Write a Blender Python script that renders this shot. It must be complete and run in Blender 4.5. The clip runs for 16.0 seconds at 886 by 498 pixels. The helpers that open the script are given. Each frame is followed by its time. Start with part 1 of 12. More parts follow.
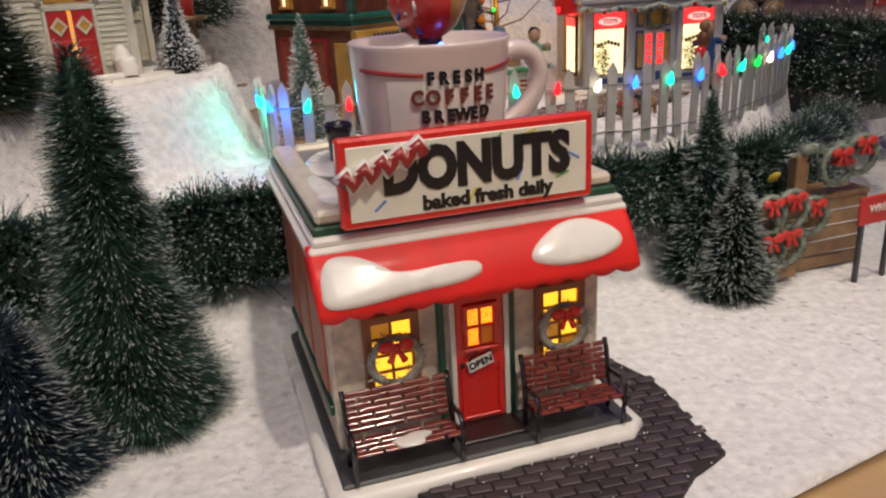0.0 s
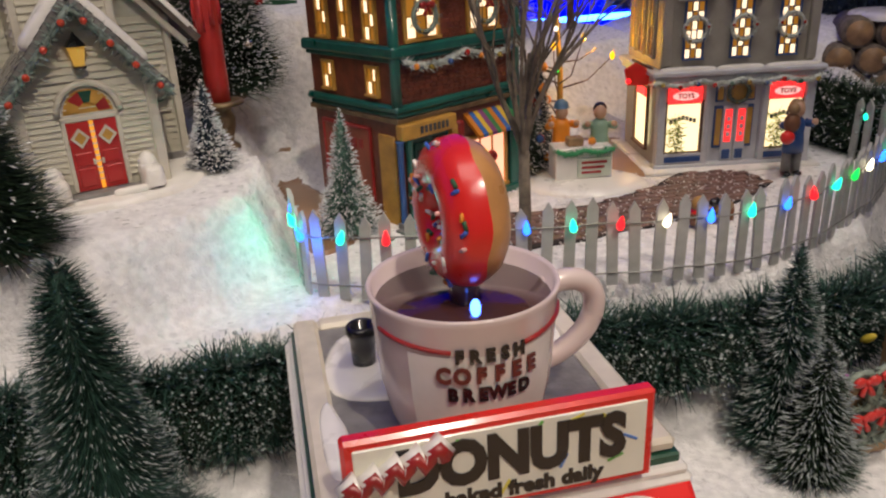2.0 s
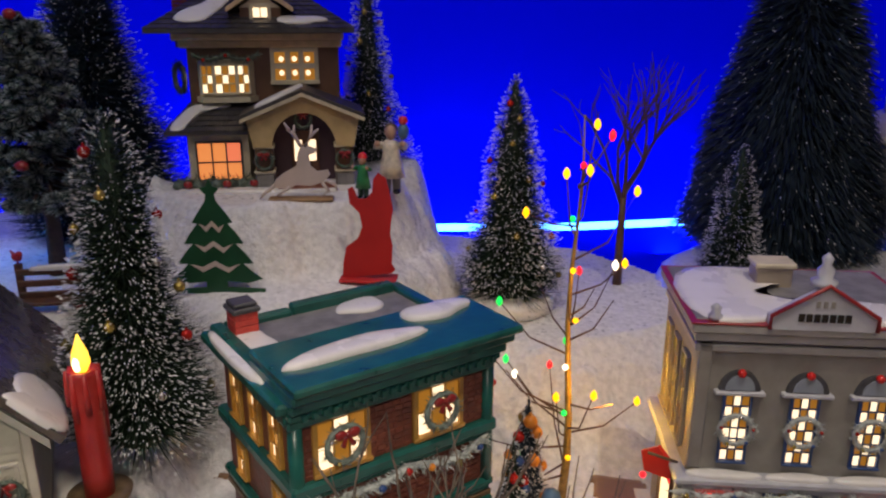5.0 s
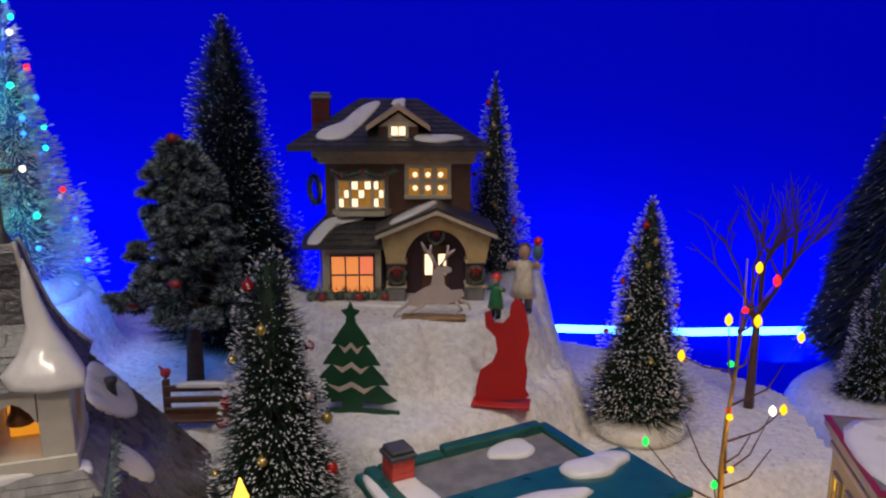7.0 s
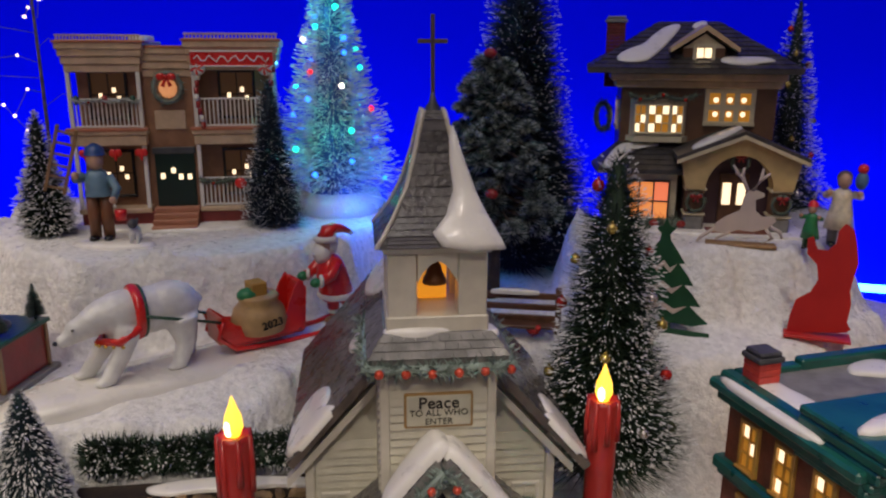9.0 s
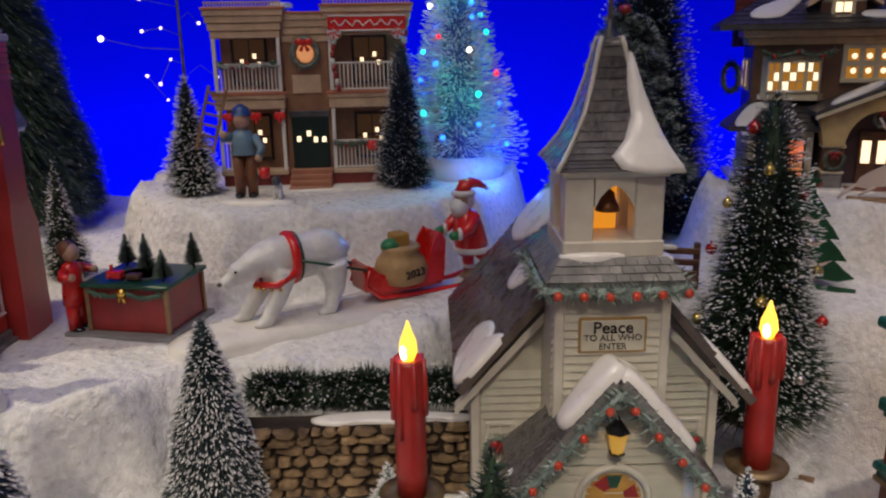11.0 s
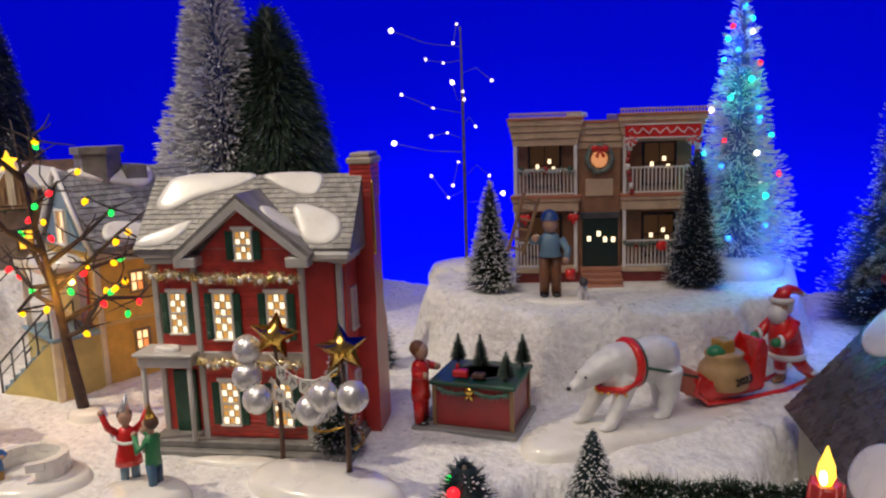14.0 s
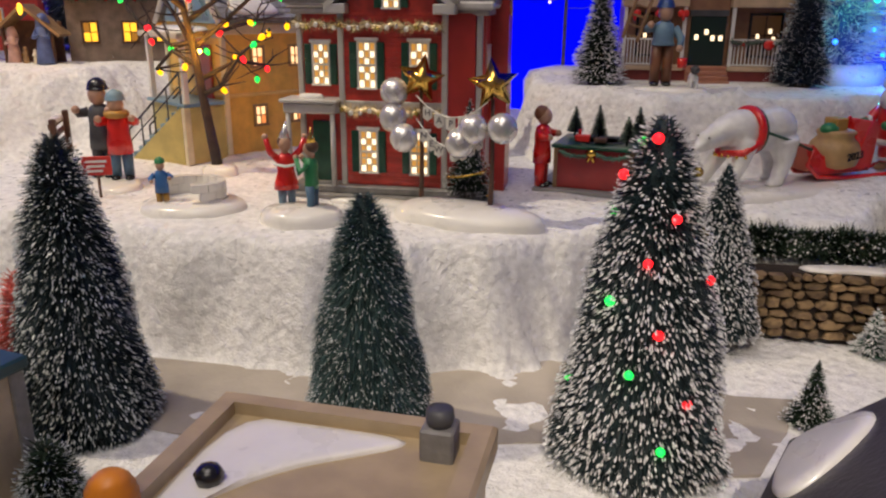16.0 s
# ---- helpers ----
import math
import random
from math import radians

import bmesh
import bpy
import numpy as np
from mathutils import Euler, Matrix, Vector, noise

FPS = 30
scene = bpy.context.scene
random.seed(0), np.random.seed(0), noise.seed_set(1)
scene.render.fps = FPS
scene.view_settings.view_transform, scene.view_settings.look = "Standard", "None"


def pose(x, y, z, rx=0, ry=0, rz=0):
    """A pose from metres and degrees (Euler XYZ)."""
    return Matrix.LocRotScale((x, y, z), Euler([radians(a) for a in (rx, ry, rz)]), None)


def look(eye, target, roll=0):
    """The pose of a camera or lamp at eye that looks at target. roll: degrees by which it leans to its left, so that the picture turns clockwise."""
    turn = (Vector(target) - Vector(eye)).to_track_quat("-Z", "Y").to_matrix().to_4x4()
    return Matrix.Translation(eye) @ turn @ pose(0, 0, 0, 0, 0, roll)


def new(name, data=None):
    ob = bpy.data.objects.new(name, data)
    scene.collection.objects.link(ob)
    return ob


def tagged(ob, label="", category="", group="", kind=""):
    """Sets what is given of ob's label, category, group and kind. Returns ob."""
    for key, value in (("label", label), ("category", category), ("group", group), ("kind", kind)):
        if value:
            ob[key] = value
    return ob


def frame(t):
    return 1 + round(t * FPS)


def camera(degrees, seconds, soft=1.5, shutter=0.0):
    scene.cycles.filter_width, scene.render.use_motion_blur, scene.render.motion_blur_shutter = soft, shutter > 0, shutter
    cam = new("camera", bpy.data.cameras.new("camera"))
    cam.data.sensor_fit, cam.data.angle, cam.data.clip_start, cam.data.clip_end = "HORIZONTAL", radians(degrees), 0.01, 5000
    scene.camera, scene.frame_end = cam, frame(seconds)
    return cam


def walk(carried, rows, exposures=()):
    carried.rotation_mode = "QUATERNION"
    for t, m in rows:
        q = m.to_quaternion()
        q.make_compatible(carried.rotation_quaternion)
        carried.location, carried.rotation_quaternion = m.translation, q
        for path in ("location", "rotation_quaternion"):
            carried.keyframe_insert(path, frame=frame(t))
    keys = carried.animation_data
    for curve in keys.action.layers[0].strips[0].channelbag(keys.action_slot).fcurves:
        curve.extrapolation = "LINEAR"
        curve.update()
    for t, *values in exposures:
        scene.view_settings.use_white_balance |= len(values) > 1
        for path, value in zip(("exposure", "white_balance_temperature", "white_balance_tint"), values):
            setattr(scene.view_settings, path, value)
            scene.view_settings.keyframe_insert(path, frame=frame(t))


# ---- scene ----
cam = camera(59.3, 16.0, soft=2.2)
PATH = [
    (0, (-0.004, -0.006, 0.253), (0.01, 1.876, -0.423), -3.1),
    (0.5, (-0.001, 0.01, 0.254), (-0.02, 1.883, -0.446), -2.9),
    (1, (0.004, 0.037, 0.272), (-0.06, 1.895, -0.466), -2.9),
    (1.5, (0.02, 0.064, 0.304), (-0.094, 1.91, -0.457), -2.8),
    (2, (0.013, 0.097, 0.356), (-0.132, 1.94, -0.406), -2.7),
    (2.5, (0.005, 0.142, 0.389), (-0.164, 1.997, -0.339), -2.7),
    (3, (0.01, 0.182, 0.416), (-0.177, 2.049, -0.274), -2.3),
    (3.5, (0.029, 0.236, 0.442), (-0.191, 2.111, -0.217), -1.4),
    (4, (0.07, 0.293, 0.463), (-0.223, 2.168, -0.167), -0.9),
    (4.2, (0.105, 0.316, 0.485), (-0.221, 2.181, -0.16), -0.6),
    (6.3, (0.071, 0.371, 0.6), (-0.408, 2.252, 0.117), 0.3),
    (6.5, (0.059, 0.369, 0.604), (-0.449, 2.245, 0.132), 0.4),
    (7, (0.038, 0.364, 0.606), (-0.556, 2.222, 0.164), 0.4),
    (7.5, (0.018, 0.354, 0.597), (-0.68, 2.179, 0.168), 0.3),
    (8, (-0.019, 0.332, 0.587), (-0.82, 2.112, 0.153), 0.3),
    (8.5, (-0.059, 0.32, 0.571), (-0.957, 2.045, 0.104), 0.2),
    (9, (-0.079, 0.296, 0.552), (-1.063, 1.96, 0.039), 0.2),
    (9.5, (-0.1, 0.283, 0.526), (-1.146, 1.892, -0.035), 0.1),
    (9.7, (-0.103, 0.278, 0.517), (-1.171, 1.869, -0.057), 0.0),
    (11.8, (-0.162, 0.199, 0.513), (-1.373, 1.723, 0.055), -2.1),
    (12, (-0.186, 0.182, 0.513), (-1.423, 1.688, 0.066), -2.4),
    (12.5, (-0.214, 0.146, 0.515), (-1.487, 1.631, 0.097), -2.7),
    (13, (-0.229, 0.13, 0.52), (-1.547, 1.585, 0.137), -2.8),
    (13.5, (-0.24, 0.115, 0.546), (-1.597, 1.54, 0.189), -2.4),
    (14, (-0.249, 0.101, 0.564), (-1.642, 1.494, 0.216), -1.9),
    (14.5, (-0.257, 0.089, 0.555), (-1.673, 1.448, 0.17), -1.3),
    (15, (-0.279, 0.038, 0.533), (-1.717, 1.358, 0.098), -0.8),
    (15.5, (-0.288, -0.008, 0.497), (-1.713, 1.296, -0.022), -0.3),
    (16, (-0.273, -0.021, 0.452), (-1.655, 1.289, -0.159), 0.4),
]
walk(cam, [(t, look(eye, target, roll)) for t, eye, target, roll in PATH], [(0, 0.05), (1.5, 0.0), (3, -0.2), (6.5, -0.15), (9.5, -0.15), (12, -0.05), (13, 0.05), (16, 0.05)])

# ---- world and lights ----
world = bpy.data.worlds.new("room")
scene.world = world
world.use_nodes = True
world.node_tree.nodes["Background"].inputs[0].default_value = (1.0, 0.90, 0.80, 1)
world.node_tree.nodes["Background"].inputs[1].default_value = 0.10


def area_lamp(name, eye, target, size, power, color, size_y=None):
    data = bpy.data.lights.new(name, "AREA")
    data.energy, data.size, data.color = power, size, color
    if size_y:
        data.shape, data.size_y = "RECTANGLE", size_y
    ob = new(name, data)
    ob.matrix_world = look(eye, target)
    return ob


def spot_lamp(name, eye, target, power, color, degrees, radius=0.04):
    data = bpy.data.lights.new(name, "SPOT")
    data.energy, data.color, data.spot_size, data.spot_blend, data.shadow_soft_size = power, color, radians(degrees), 0.7, radius
    ob = new(name, data)
    ob.matrix_world = look(eye, target)
    return ob


# unseen lamp added further back, to fill the closed room
area_lamp("room_fill", (0.6, -1.9, 2.70), (0.6, -1.9, 0.0), 0.9, 16, (1.0, 0.90, 0.80))
WARM = (1.0, 0.86, 0.72)
area_lamp("ceiling_light", (-0.3, -0.3, 2.6), (-0.4, 0.7, 0.2), 1.2, 17, (1.0, 0.90, 0.80))
spot_lamp("ceiling_spot_left", (-1.70, -0.65, 2.3), (-1.08, 0.28, 0.26), 128, (1.0, 0.86, 0.64), 31)
spot_lamp("ceiling_spot_right", (0.55, 0.35, 2.3), (0.18, 0.84, 0.1), 55, WARM, 34)
spot_lamp("ceiling_spot_front", (0.75, -0.85, 2.15), (-0.11, 0.33, 0.05), 103, WARM, 29)

# ---- materials ----


def mat(name, color, rough=0.5, metal=0.0, var=0.12, scale=60.0, bump=0.0, bscale=200.0, second=None, coat=0.0, island=0.0, obj=0.0, emit=None, strength=0.0, spec=0.5, ramp=(0.35, 0.65)):
    """A principled surface: colour drifting at two scales, grain in the relief, and random shifts piece by piece."""
    m = bpy.data.materials.new(name)
    m.use_nodes = True
    nt = m.node_tree
    n, l = nt.nodes, nt.links
    p = n["Principled BSDF"]
    p.inputs["Roughness"].default_value = rough
    p.inputs["Metallic"].default_value = metal
    p.inputs["Specular IOR Level"].default_value = spec
    p.inputs["Coat Weight"].default_value = coat
    p.inputs["Coat Roughness"].default_value = 0.12
    if emit:
        p.inputs["Emission Color"].default_value = (*emit, 1)
        p.inputs["Emission Strength"].default_value = strength
    tc = n.new("ShaderNodeTexCoord")
    big = n.new("ShaderNodeTexNoise")
    big.inputs["Scale"].default_value = scale
    big.inputs["Detail"].default_value = 4
    l.new(tc.outputs["Object"], big.inputs["Vector"])
    rmp = n.new("ShaderNodeValToRGB")
    rmp.color_ramp.elements[0].position, rmp.color_ramp.elements[1].position = ramp
    lo = second if second else tuple(max(0, c * (1 - var)) for c in color)
    hi = color if second else tuple(min(1, c * (1 + var * 0.6)) for c in color)
    rmp.color_ramp.elements[0].color = (*lo, 1)
    rmp.color_ramp.elements[1].color = (*hi, 1)
    l.new(big.outputs["Fac"], rmp.inputs["Fac"])
    out = rmp.outputs["Color"]
    if island or obj:
        src = n.new("ShaderNodeNewGeometry").outputs["Random Per Island"] if island else n.new("ShaderNodeObjectInfo").outputs["Random"]
        mr = n.new("ShaderNodeMapRange")
        amount = island or obj
        mr.inputs["To Min"].default_value, mr.inputs["To Max"].default_value = 1 - amount, 1 + amount
        l.new(src, mr.inputs["Value"])
        mul = n.new("ShaderNodeVectorMath")
        mul.operation = "SCALE"
        l.new(out, mul.inputs[0])
        l.new(mr.outputs["Result"], mul.inputs["Scale"])
        out = mul.outputs["Vector"]
    l.new(out, p.inputs["Base Color"])
    if bump:
        fine = n.new("ShaderNodeTexNoise")
        fine.inputs["Scale"].default_value = bscale
        fine.inputs["Detail"].default_value = 3
        l.new(tc.outputs["Object"], fine.inputs["Vector"])
        bp = n.new("ShaderNodeBump")
        bp.inputs["Strength"].default_value = bump
        bp.inputs["Distance"].default_value = 0.002
        l.new(fine.outputs["Fac"], bp.inputs["Height"])
        l.new(bp.outputs["Normal"], p.inputs["Normal"])
        rr = n.new("ShaderNodeMapRange")
        rr.inputs["To Min"].default_value, rr.inputs["To Max"].default_value = max(0.03, rough - 0.1), min(1, rough + 0.12)
        l.new(big.outputs["Fac"], rr.inputs["Value"])
        l.new(rr.outputs["Result"], p.inputs["Roughness"])
    return m


def snow_mat(name, color, sparkle=0.62):
    """Loose artificial snow: coarse and fine grain, with scattered glossy flakes."""
    m = mat(name, color, rough=0.85, var=0.12, scale=150, bump=0.7, bscale=620, spec=0.3)
    nt = m.node_tree
    n, l = nt.nodes, nt.links
    p = n["Principled BSDF"]
    tc = n.new("ShaderNodeTexCoord")
    vor = n.new("ShaderNodeTexVoronoi")
    vor.inputs["Scale"].default_value = 260
    l.new(tc.outputs["Object"], vor.inputs["Vector"])
    sep = n.new("ShaderNodeSeparateColor")
    l.new(vor.outputs["Color"], sep.inputs["Color"])
    gt = n.new("ShaderNodeMath")
    gt.operation = "GREATER_THAN"
    gt.inputs[1].default_value = 0.965
    l.new(sep.outputs["Red"], gt.inputs[0])
    rr = n.new("ShaderNodeMapRange")
    rr.inputs["To Min"].default_value, rr.inputs["To Max"].default_value = 0.85, 0.12
    l.new(gt.outputs["Value"], rr.inputs["Value"])
    l.new(rr.outputs["Result"], p.inputs["Roughness"])
    sp = n.new("ShaderNodeMapRange")
    sp.inputs["To Min"].default_value, sp.inputs["To Max"].default_value = 0.25, 1.0
    l.new(gt.outputs["Value"], sp.inputs["Value"])
    l.new(sp.outputs["Result"], p.inputs["Specular IOR Level"])
    mid = n.new("ShaderNodeTexNoise")
    mid.inputs["Scale"].default_value = 110
    mid.inputs["Detail"].default_value = 5
    l.new(tc.outputs["Object"], mid.inputs["Vector"])
    old = [x for x in n if x.bl_idname == "ShaderNodeBump"][0]
    b2 = n.new("ShaderNodeBump")
    b2.inputs["Strength"].default_value = 1.0
    b2.inputs["Distance"].default_value = 0.0042
    l.new(mid.outputs["Fac"], b2.inputs["Height"])
    l.new(b2.outputs["Normal"], old.inputs["Normal"])
    return m


def glow(name, color, strength, base=None):
    m = bpy.data.materials.new(name)
    m.use_nodes = True
    p = m.node_tree.nodes["Principled BSDF"]
    p.inputs["Base Color"].default_value = (*(base or color), 1)
    p.inputs["Roughness"].default_value = 0.3
    p.inputs["Emission Color"].default_value = (*color, 1)
    p.inputs["Emission Strength"].default_value = strength
    return m


SNOW = snow_mat("loose_snow", (0.85, 0.835, 0.82))
GLAZE_SNOW = mat("glazed_snow", (0.84, 0.81, 0.75), rough=0.28, var=0.06, scale=40, bump=0.15, bscale=90, coat=0.4)
WHITE = mat("glazed_white", (0.80, 0.77, 0.71), rough=0.3, var=0.08, scale=50, bump=0.1, bscale=120, coat=0.3)
CREAM = mat("cream_siding", (0.55, 0.52, 0.41), rough=0.38, var=0.10, scale=70, bump=0.12, bscale=260, coat=0.2)
CREAM_TRIM = mat("cream_trim", (0.66, 0.58, 0.40), rough=0.4, var=0.12, scale=80, bump=0.1, bscale=200, coat=0.2)
GREY_ROOF = mat("grey_shingle", (0.20, 0.19, 0.18), rough=0.5, var=0.3, scale=90, bump=0.35, bscale=300, coat=0.15, island=0.22)
DARK_ROOF = mat("dark_shingle", (0.055, 0.05, 0.05), rough=0.5, var=0.3, scale=90, bump=0.3, bscale=300, coat=0.15, island=0.25)
RED = mat("glossy_red", (0.74, 0.022, 0.016), rough=0.28, var=0.10, scale=40, bump=0.08, bscale=120, coat=0.5)
DEEP_RED = mat("deep_red", (0.32, 0.02, 0.018), rough=0.35, var=0.2, scale=60, bump=0.15, bscale=180, coat=0.3)
BRICK_RED = mat("red_brick_paint", (0.60, 0.060, 0.040), rough=0.36, var=0.25, scale=90, bump=0.3, bscale=220, coat=0.15, obj=0.16)
BRICK_BROWN = mat("brown_brick_paint", (0.19, 0.05, 0.025), rough=0.42, var=0.3, scale=80, bump=0.3, bscale=240, coat=0.2, obj=0.15)
GREEN = mat("glossy_green", (0.012, 0.11, 0.085), rough=0.3, var=0.25, scale=60, bump=0.1, bscale=150, coat=0.4)
DARK_GREEN = mat("dark_green", (0.012, 0.075, 0.04), rough=0.4, var=0.25, scale=80, bump=0.15, bscale=200, coat=0.2)
BLACK = mat("glossy_black", (0.012, 0.012, 0.013), rough=0.22, var=0.3, scale=60, bump=0.05, coat=0.4)
DARK_GREY = mat("dark_grey", (0.07, 0.07, 0.075), rough=0.45, var=0.25, scale=70, bump=0.2, bscale=200)
STONE_GREY = mat("stone_grey", (0.22, 0.21, 0.20), rough=0.55, var=0.25, scale=80, bump=0.35, bscale=220)
TOY_GREY = mat("grey_facade", (0.30, 0.28, 0.24), rough=0.4, var=0.12, scale=60, bump=0.12, bscale=180, coat=0.2)
TOY_LIGHT = mat("pale_grey_trim", (0.54, 0.54, 0.56), rough=0.4, var=0.1, scale=60, bump=0.1, bscale=180, coat=0.2)
BLUE_PAINT = mat("blue_paint", (0.03, 0.08, 0.24), rough=0.35, var=0.2, scale=60, bump=0.1, coat=0.2)
OCHRE = mat("ochre_paint", (0.50, 0.27, 0.05), rough=0.4, var=0.2, scale=70, bump=0.12, coat=0.2)
STUCCO = mat("cream_stucco", (0.76, 0.68, 0.54), rough=0.5, var=0.25, scale=130, bump=0.5, bscale=160, coat=0.15)
PAVER = mat("charcoal_paver", (0.062, 0.046, 0.050), rough=0.5, var=0.3, scale=120, bump=0.4, bscale=260, obj=0.3)
PAVER_JOINT = mat("paver_joint", (0.03, 0.024, 0.024), rough=0.8, var=0.3, scale=100, bump=0.3)
BROWN_PAVER = mat("brown_paver", (0.19, 0.115, 0.095), rough=0.55, var=0.3, scale=120, bump=0.4, bscale=260, obj=0.3)
WOOD_DARK = mat("dark_red_wood", (0.20, 0.03, 0.022), rough=0.35, var=0.35, scale=90, bump=0.2, coat=0.3)
WOOD_BROWN = mat("brown_wood", (0.12, 0.055, 0.03), rough=0.5, var=0.35, scale=90, bump=0.3)
WOOD_TAN = mat("tan_wood", (0.32, 0.19, 0.09), rough=0.5, var=0.3, scale=70, bump=0.3)
TABLE_WOOD = mat("pale_table_wood", (0.62, 0.40, 0.20), rough=0.45, var=0.2, scale=12, bump=0.15, bscale=60)
PLATFORM = mat("painted_board", (0.5, 0.48, 0.44), rough=0.7, var=0.1, scale=10, bump=0.1)
FENCE_PAINT = mat("fence_paint", (0.46, 0.46, 0.43), rough=0.4, var=0.12, scale=90, bump=0.15, obj=0.06)
WIRE = mat("green_wire", (0.015, 0.035, 0.02), rough=0.4)
GREY_WIRE = mat("grey_wire", (0.30, 0.30, 0.27), rough=0.4, metal=0.5)
BARK = mat("grey_bark", (0.17, 0.135, 0.10), rough=0.75, var=0.4, scale=120, bump=0.6, bscale=240)
DARK_BARK = mat("dark_bark", (0.055, 0.035, 0.03), rough=0.7, var=0.4, scale=120, bump=0.6, bscale=240)
STONE = mat("fieldstone", (0.30, 0.20, 0.10), rough=0.75, var=0.35, scale=110, bump=0.5, bscale=200, obj=0.35, second=(0.12, 0.075, 0.04))
STONE_GAP = mat("stone_gap", (0.03, 0.02, 0.014), rough=0.9, var=0.3, scale=100, bump=0.3)
CANDLE_RED = mat("red_wax", (0.42, 0.025, 0.02), rough=0.4, var=0.15, scale=50, bump=0.15, bscale=70, coat=0.1)
BRASS = mat("aged_brass", (0.22, 0.15, 0.08), rough=0.4, metal=0.5, var=0.35, scale=70, bump=0.2)
GOLD = mat("gold_foil", (0.90, 0.58, 0.12), rough=0.13, metal=1.0, var=0.15, scale=60, bump=0.15, bscale=300)
SILVER = mat("silver_foil", (0.75, 0.73, 0.70), rough=0.25, metal=0.6, var=0.1, scale=60, bump=0.1)
COFFEE = mat("coffee", (0.075, 0.03, 0.022), rough=0.12, var=0.15, scale=30, coat=0.6)
MUG = mat("mug_glaze", (0.70, 0.58, 0.54), rough=0.22, var=0.05, scale=30, bump=0.05, coat=0.5)
DOUGH = mat("dough", (0.55, 0.27, 0.09), rough=0.3, var=0.2, scale=50, bump=0.12, bscale=120, coat=0.4)
SKIN = mat("painted_face", (0.50, 0.30, 0.20), rough=0.4, var=0.1, scale=60)
BLUE_COAT = mat("bright_blue_coat", (0.05, 0.17, 0.42), rough=0.4, var=0.15, scale=80)
FUR = mat("painted_white_fur", (0.80, 0.79, 0.76), rough=0.4, var=0.12, scale=90, bump=0.4, bscale=160, coat=0.2)
DENIM = mat("blue_clothes", (0.08, 0.16, 0.25), rough=0.45, var=0.15, scale=80)
BROWN_CLOTH = mat("brown_clothes", (0.20, 0.08, 0.035), rough=0.45, var=0.2, scale=80)
GREEN_CLOTH = mat("green_clothes", (0.03, 0.22, 0.08), rough=0.4, var=0.15, scale=80)
YELLOW_PAINT = mat("yellow_siding", (0.72, 0.45, 0.10), rough=0.42, var=0.15, scale=70, bump=0.15, coat=0.15)
PALE_BLUE = mat("pale_blue_paint", (0.20, 0.32, 0.40), rough=0.4, var=0.15, scale=70, bump=0.1)
DINER_TAN = mat("tan_brown_wall", (0.30, 0.15, 0.08), rough=0.45, var=0.2, scale=70, bump=0.2, coat=0.15)
DINER_TRIM = mat("warm_trim", (0.60, 0.43, 0.28), rough=0.45, var=0.15, scale=70, bump=0.12)
METAL_RED = mat("painted_red_metal", (0.50, 0.02, 0.02), rough=0.5, var=0.1, scale=40, bump=0.1)
METAL_GREEN = mat("painted_green_metal", (0.012, 0.075, 0.03), rough=0.45, var=0.2, scale=40, bump=0.1)
METAL_WHITE = mat("painted_pale_metal", (0.62, 0.52, 0.46), rough=0.45, var=0.1, scale=40, bump=0.1)
SIGN_RED = mat("sign_red", (0.60, 0.04, 0.03), rough=0.35, var=0.1, scale=60)
ORANGE = mat("orange_paint", (0.75, 0.25, 0.02), rough=0.4, var=0.1, scale=60)
PINK_BRICK = mat("pink_brick", (0.60, 0.36, 0.28), rough=0.5, var=0.2, scale=60, bump=0.2)
ROAD = mat("grey_road_felt", (0.42, 0.37, 0.31), rough=0.9, var=0.2, scale=16, bump=0.3, bscale=300)
PALE_GARLAND = mat("pale_garland", (0.42, 0.45, 0.42), rough=0.35, var=0.4, scale=200, island=0.5)
GARLAND = mat("silver_garland", (0.18, 0.23, 0.20), rough=0.45, var=0.4, scale=200, island=0.6)
WREATH = mat("frosted_wreath", (0.10, 0.13, 0.10), rough=0.6, var=0.5, scale=200, island=0.7)
SOFT_TIP = mat("needle_frost", (0.33, 0.37, 0.36), rough=0.7, var=0.2, scale=80, island=0.35)
MID_TIP = mat("needle_rime", (0.56, 0.60, 0.60), rough=0.7, var=0.2, scale=80, island=0.35)
TIP = mat("needle_snow", (0.80, 0.80, 0.80), rough=0.7, var=0.1, scale=80, island=0.12)
NEEDLE = mat("needle_green", (0.030, 0.075, 0.055), rough=0.55, var=0.3, scale=60, island=0.55)
NEEDLE_BLUE = mat("needle_blue", (0.024, 0.042, 0.062), rough=0.55, var=0.3, scale=60, island=0.5)
NEEDLE_DARK = mat("needle_dark", (0.022, 0.045, 0.024), rough=0.55, var=0.3, scale=60, island=0.55)
FIR_TEAL = mat("fir_teal", (0.034, 0.078, 0.076), rough=0.55, var=0.3, scale=60, island=0.6)
FIR_BLACK = mat("fir_black", (0.017, 0.036, 0.040), rough=0.55, var=0.3, scale=60, island=0.7)
NEEDLE_PINE = mat("needle_pine", (0.045, 0.080, 0.046), rough=0.55, var=0.3, scale=60, island=0.6)
NEEDLE_PALE = mat("needle_pale", (0.10, 0.20, 0.15), rough=0.55, var=0.3, scale=60, island=0.4)
# heart of white trees: the blue light within them put into the colour
BLUE_GLOW_HEART = mat("blue_glow_heart", (0.08, 0.12, 0.36), rough=0.6, var=0.2)
WALL_PAINT = mat("wall_paint", (0.66, 0.62, 0.56), rough=0.8, var=0.08, scale=3, bump=0.1, bscale=80)
NEEDLE_WHITE = mat("needle_white", (0.78, 0.78, 0.84), rough=0.55, var=0.15, scale=60, island=0.25)
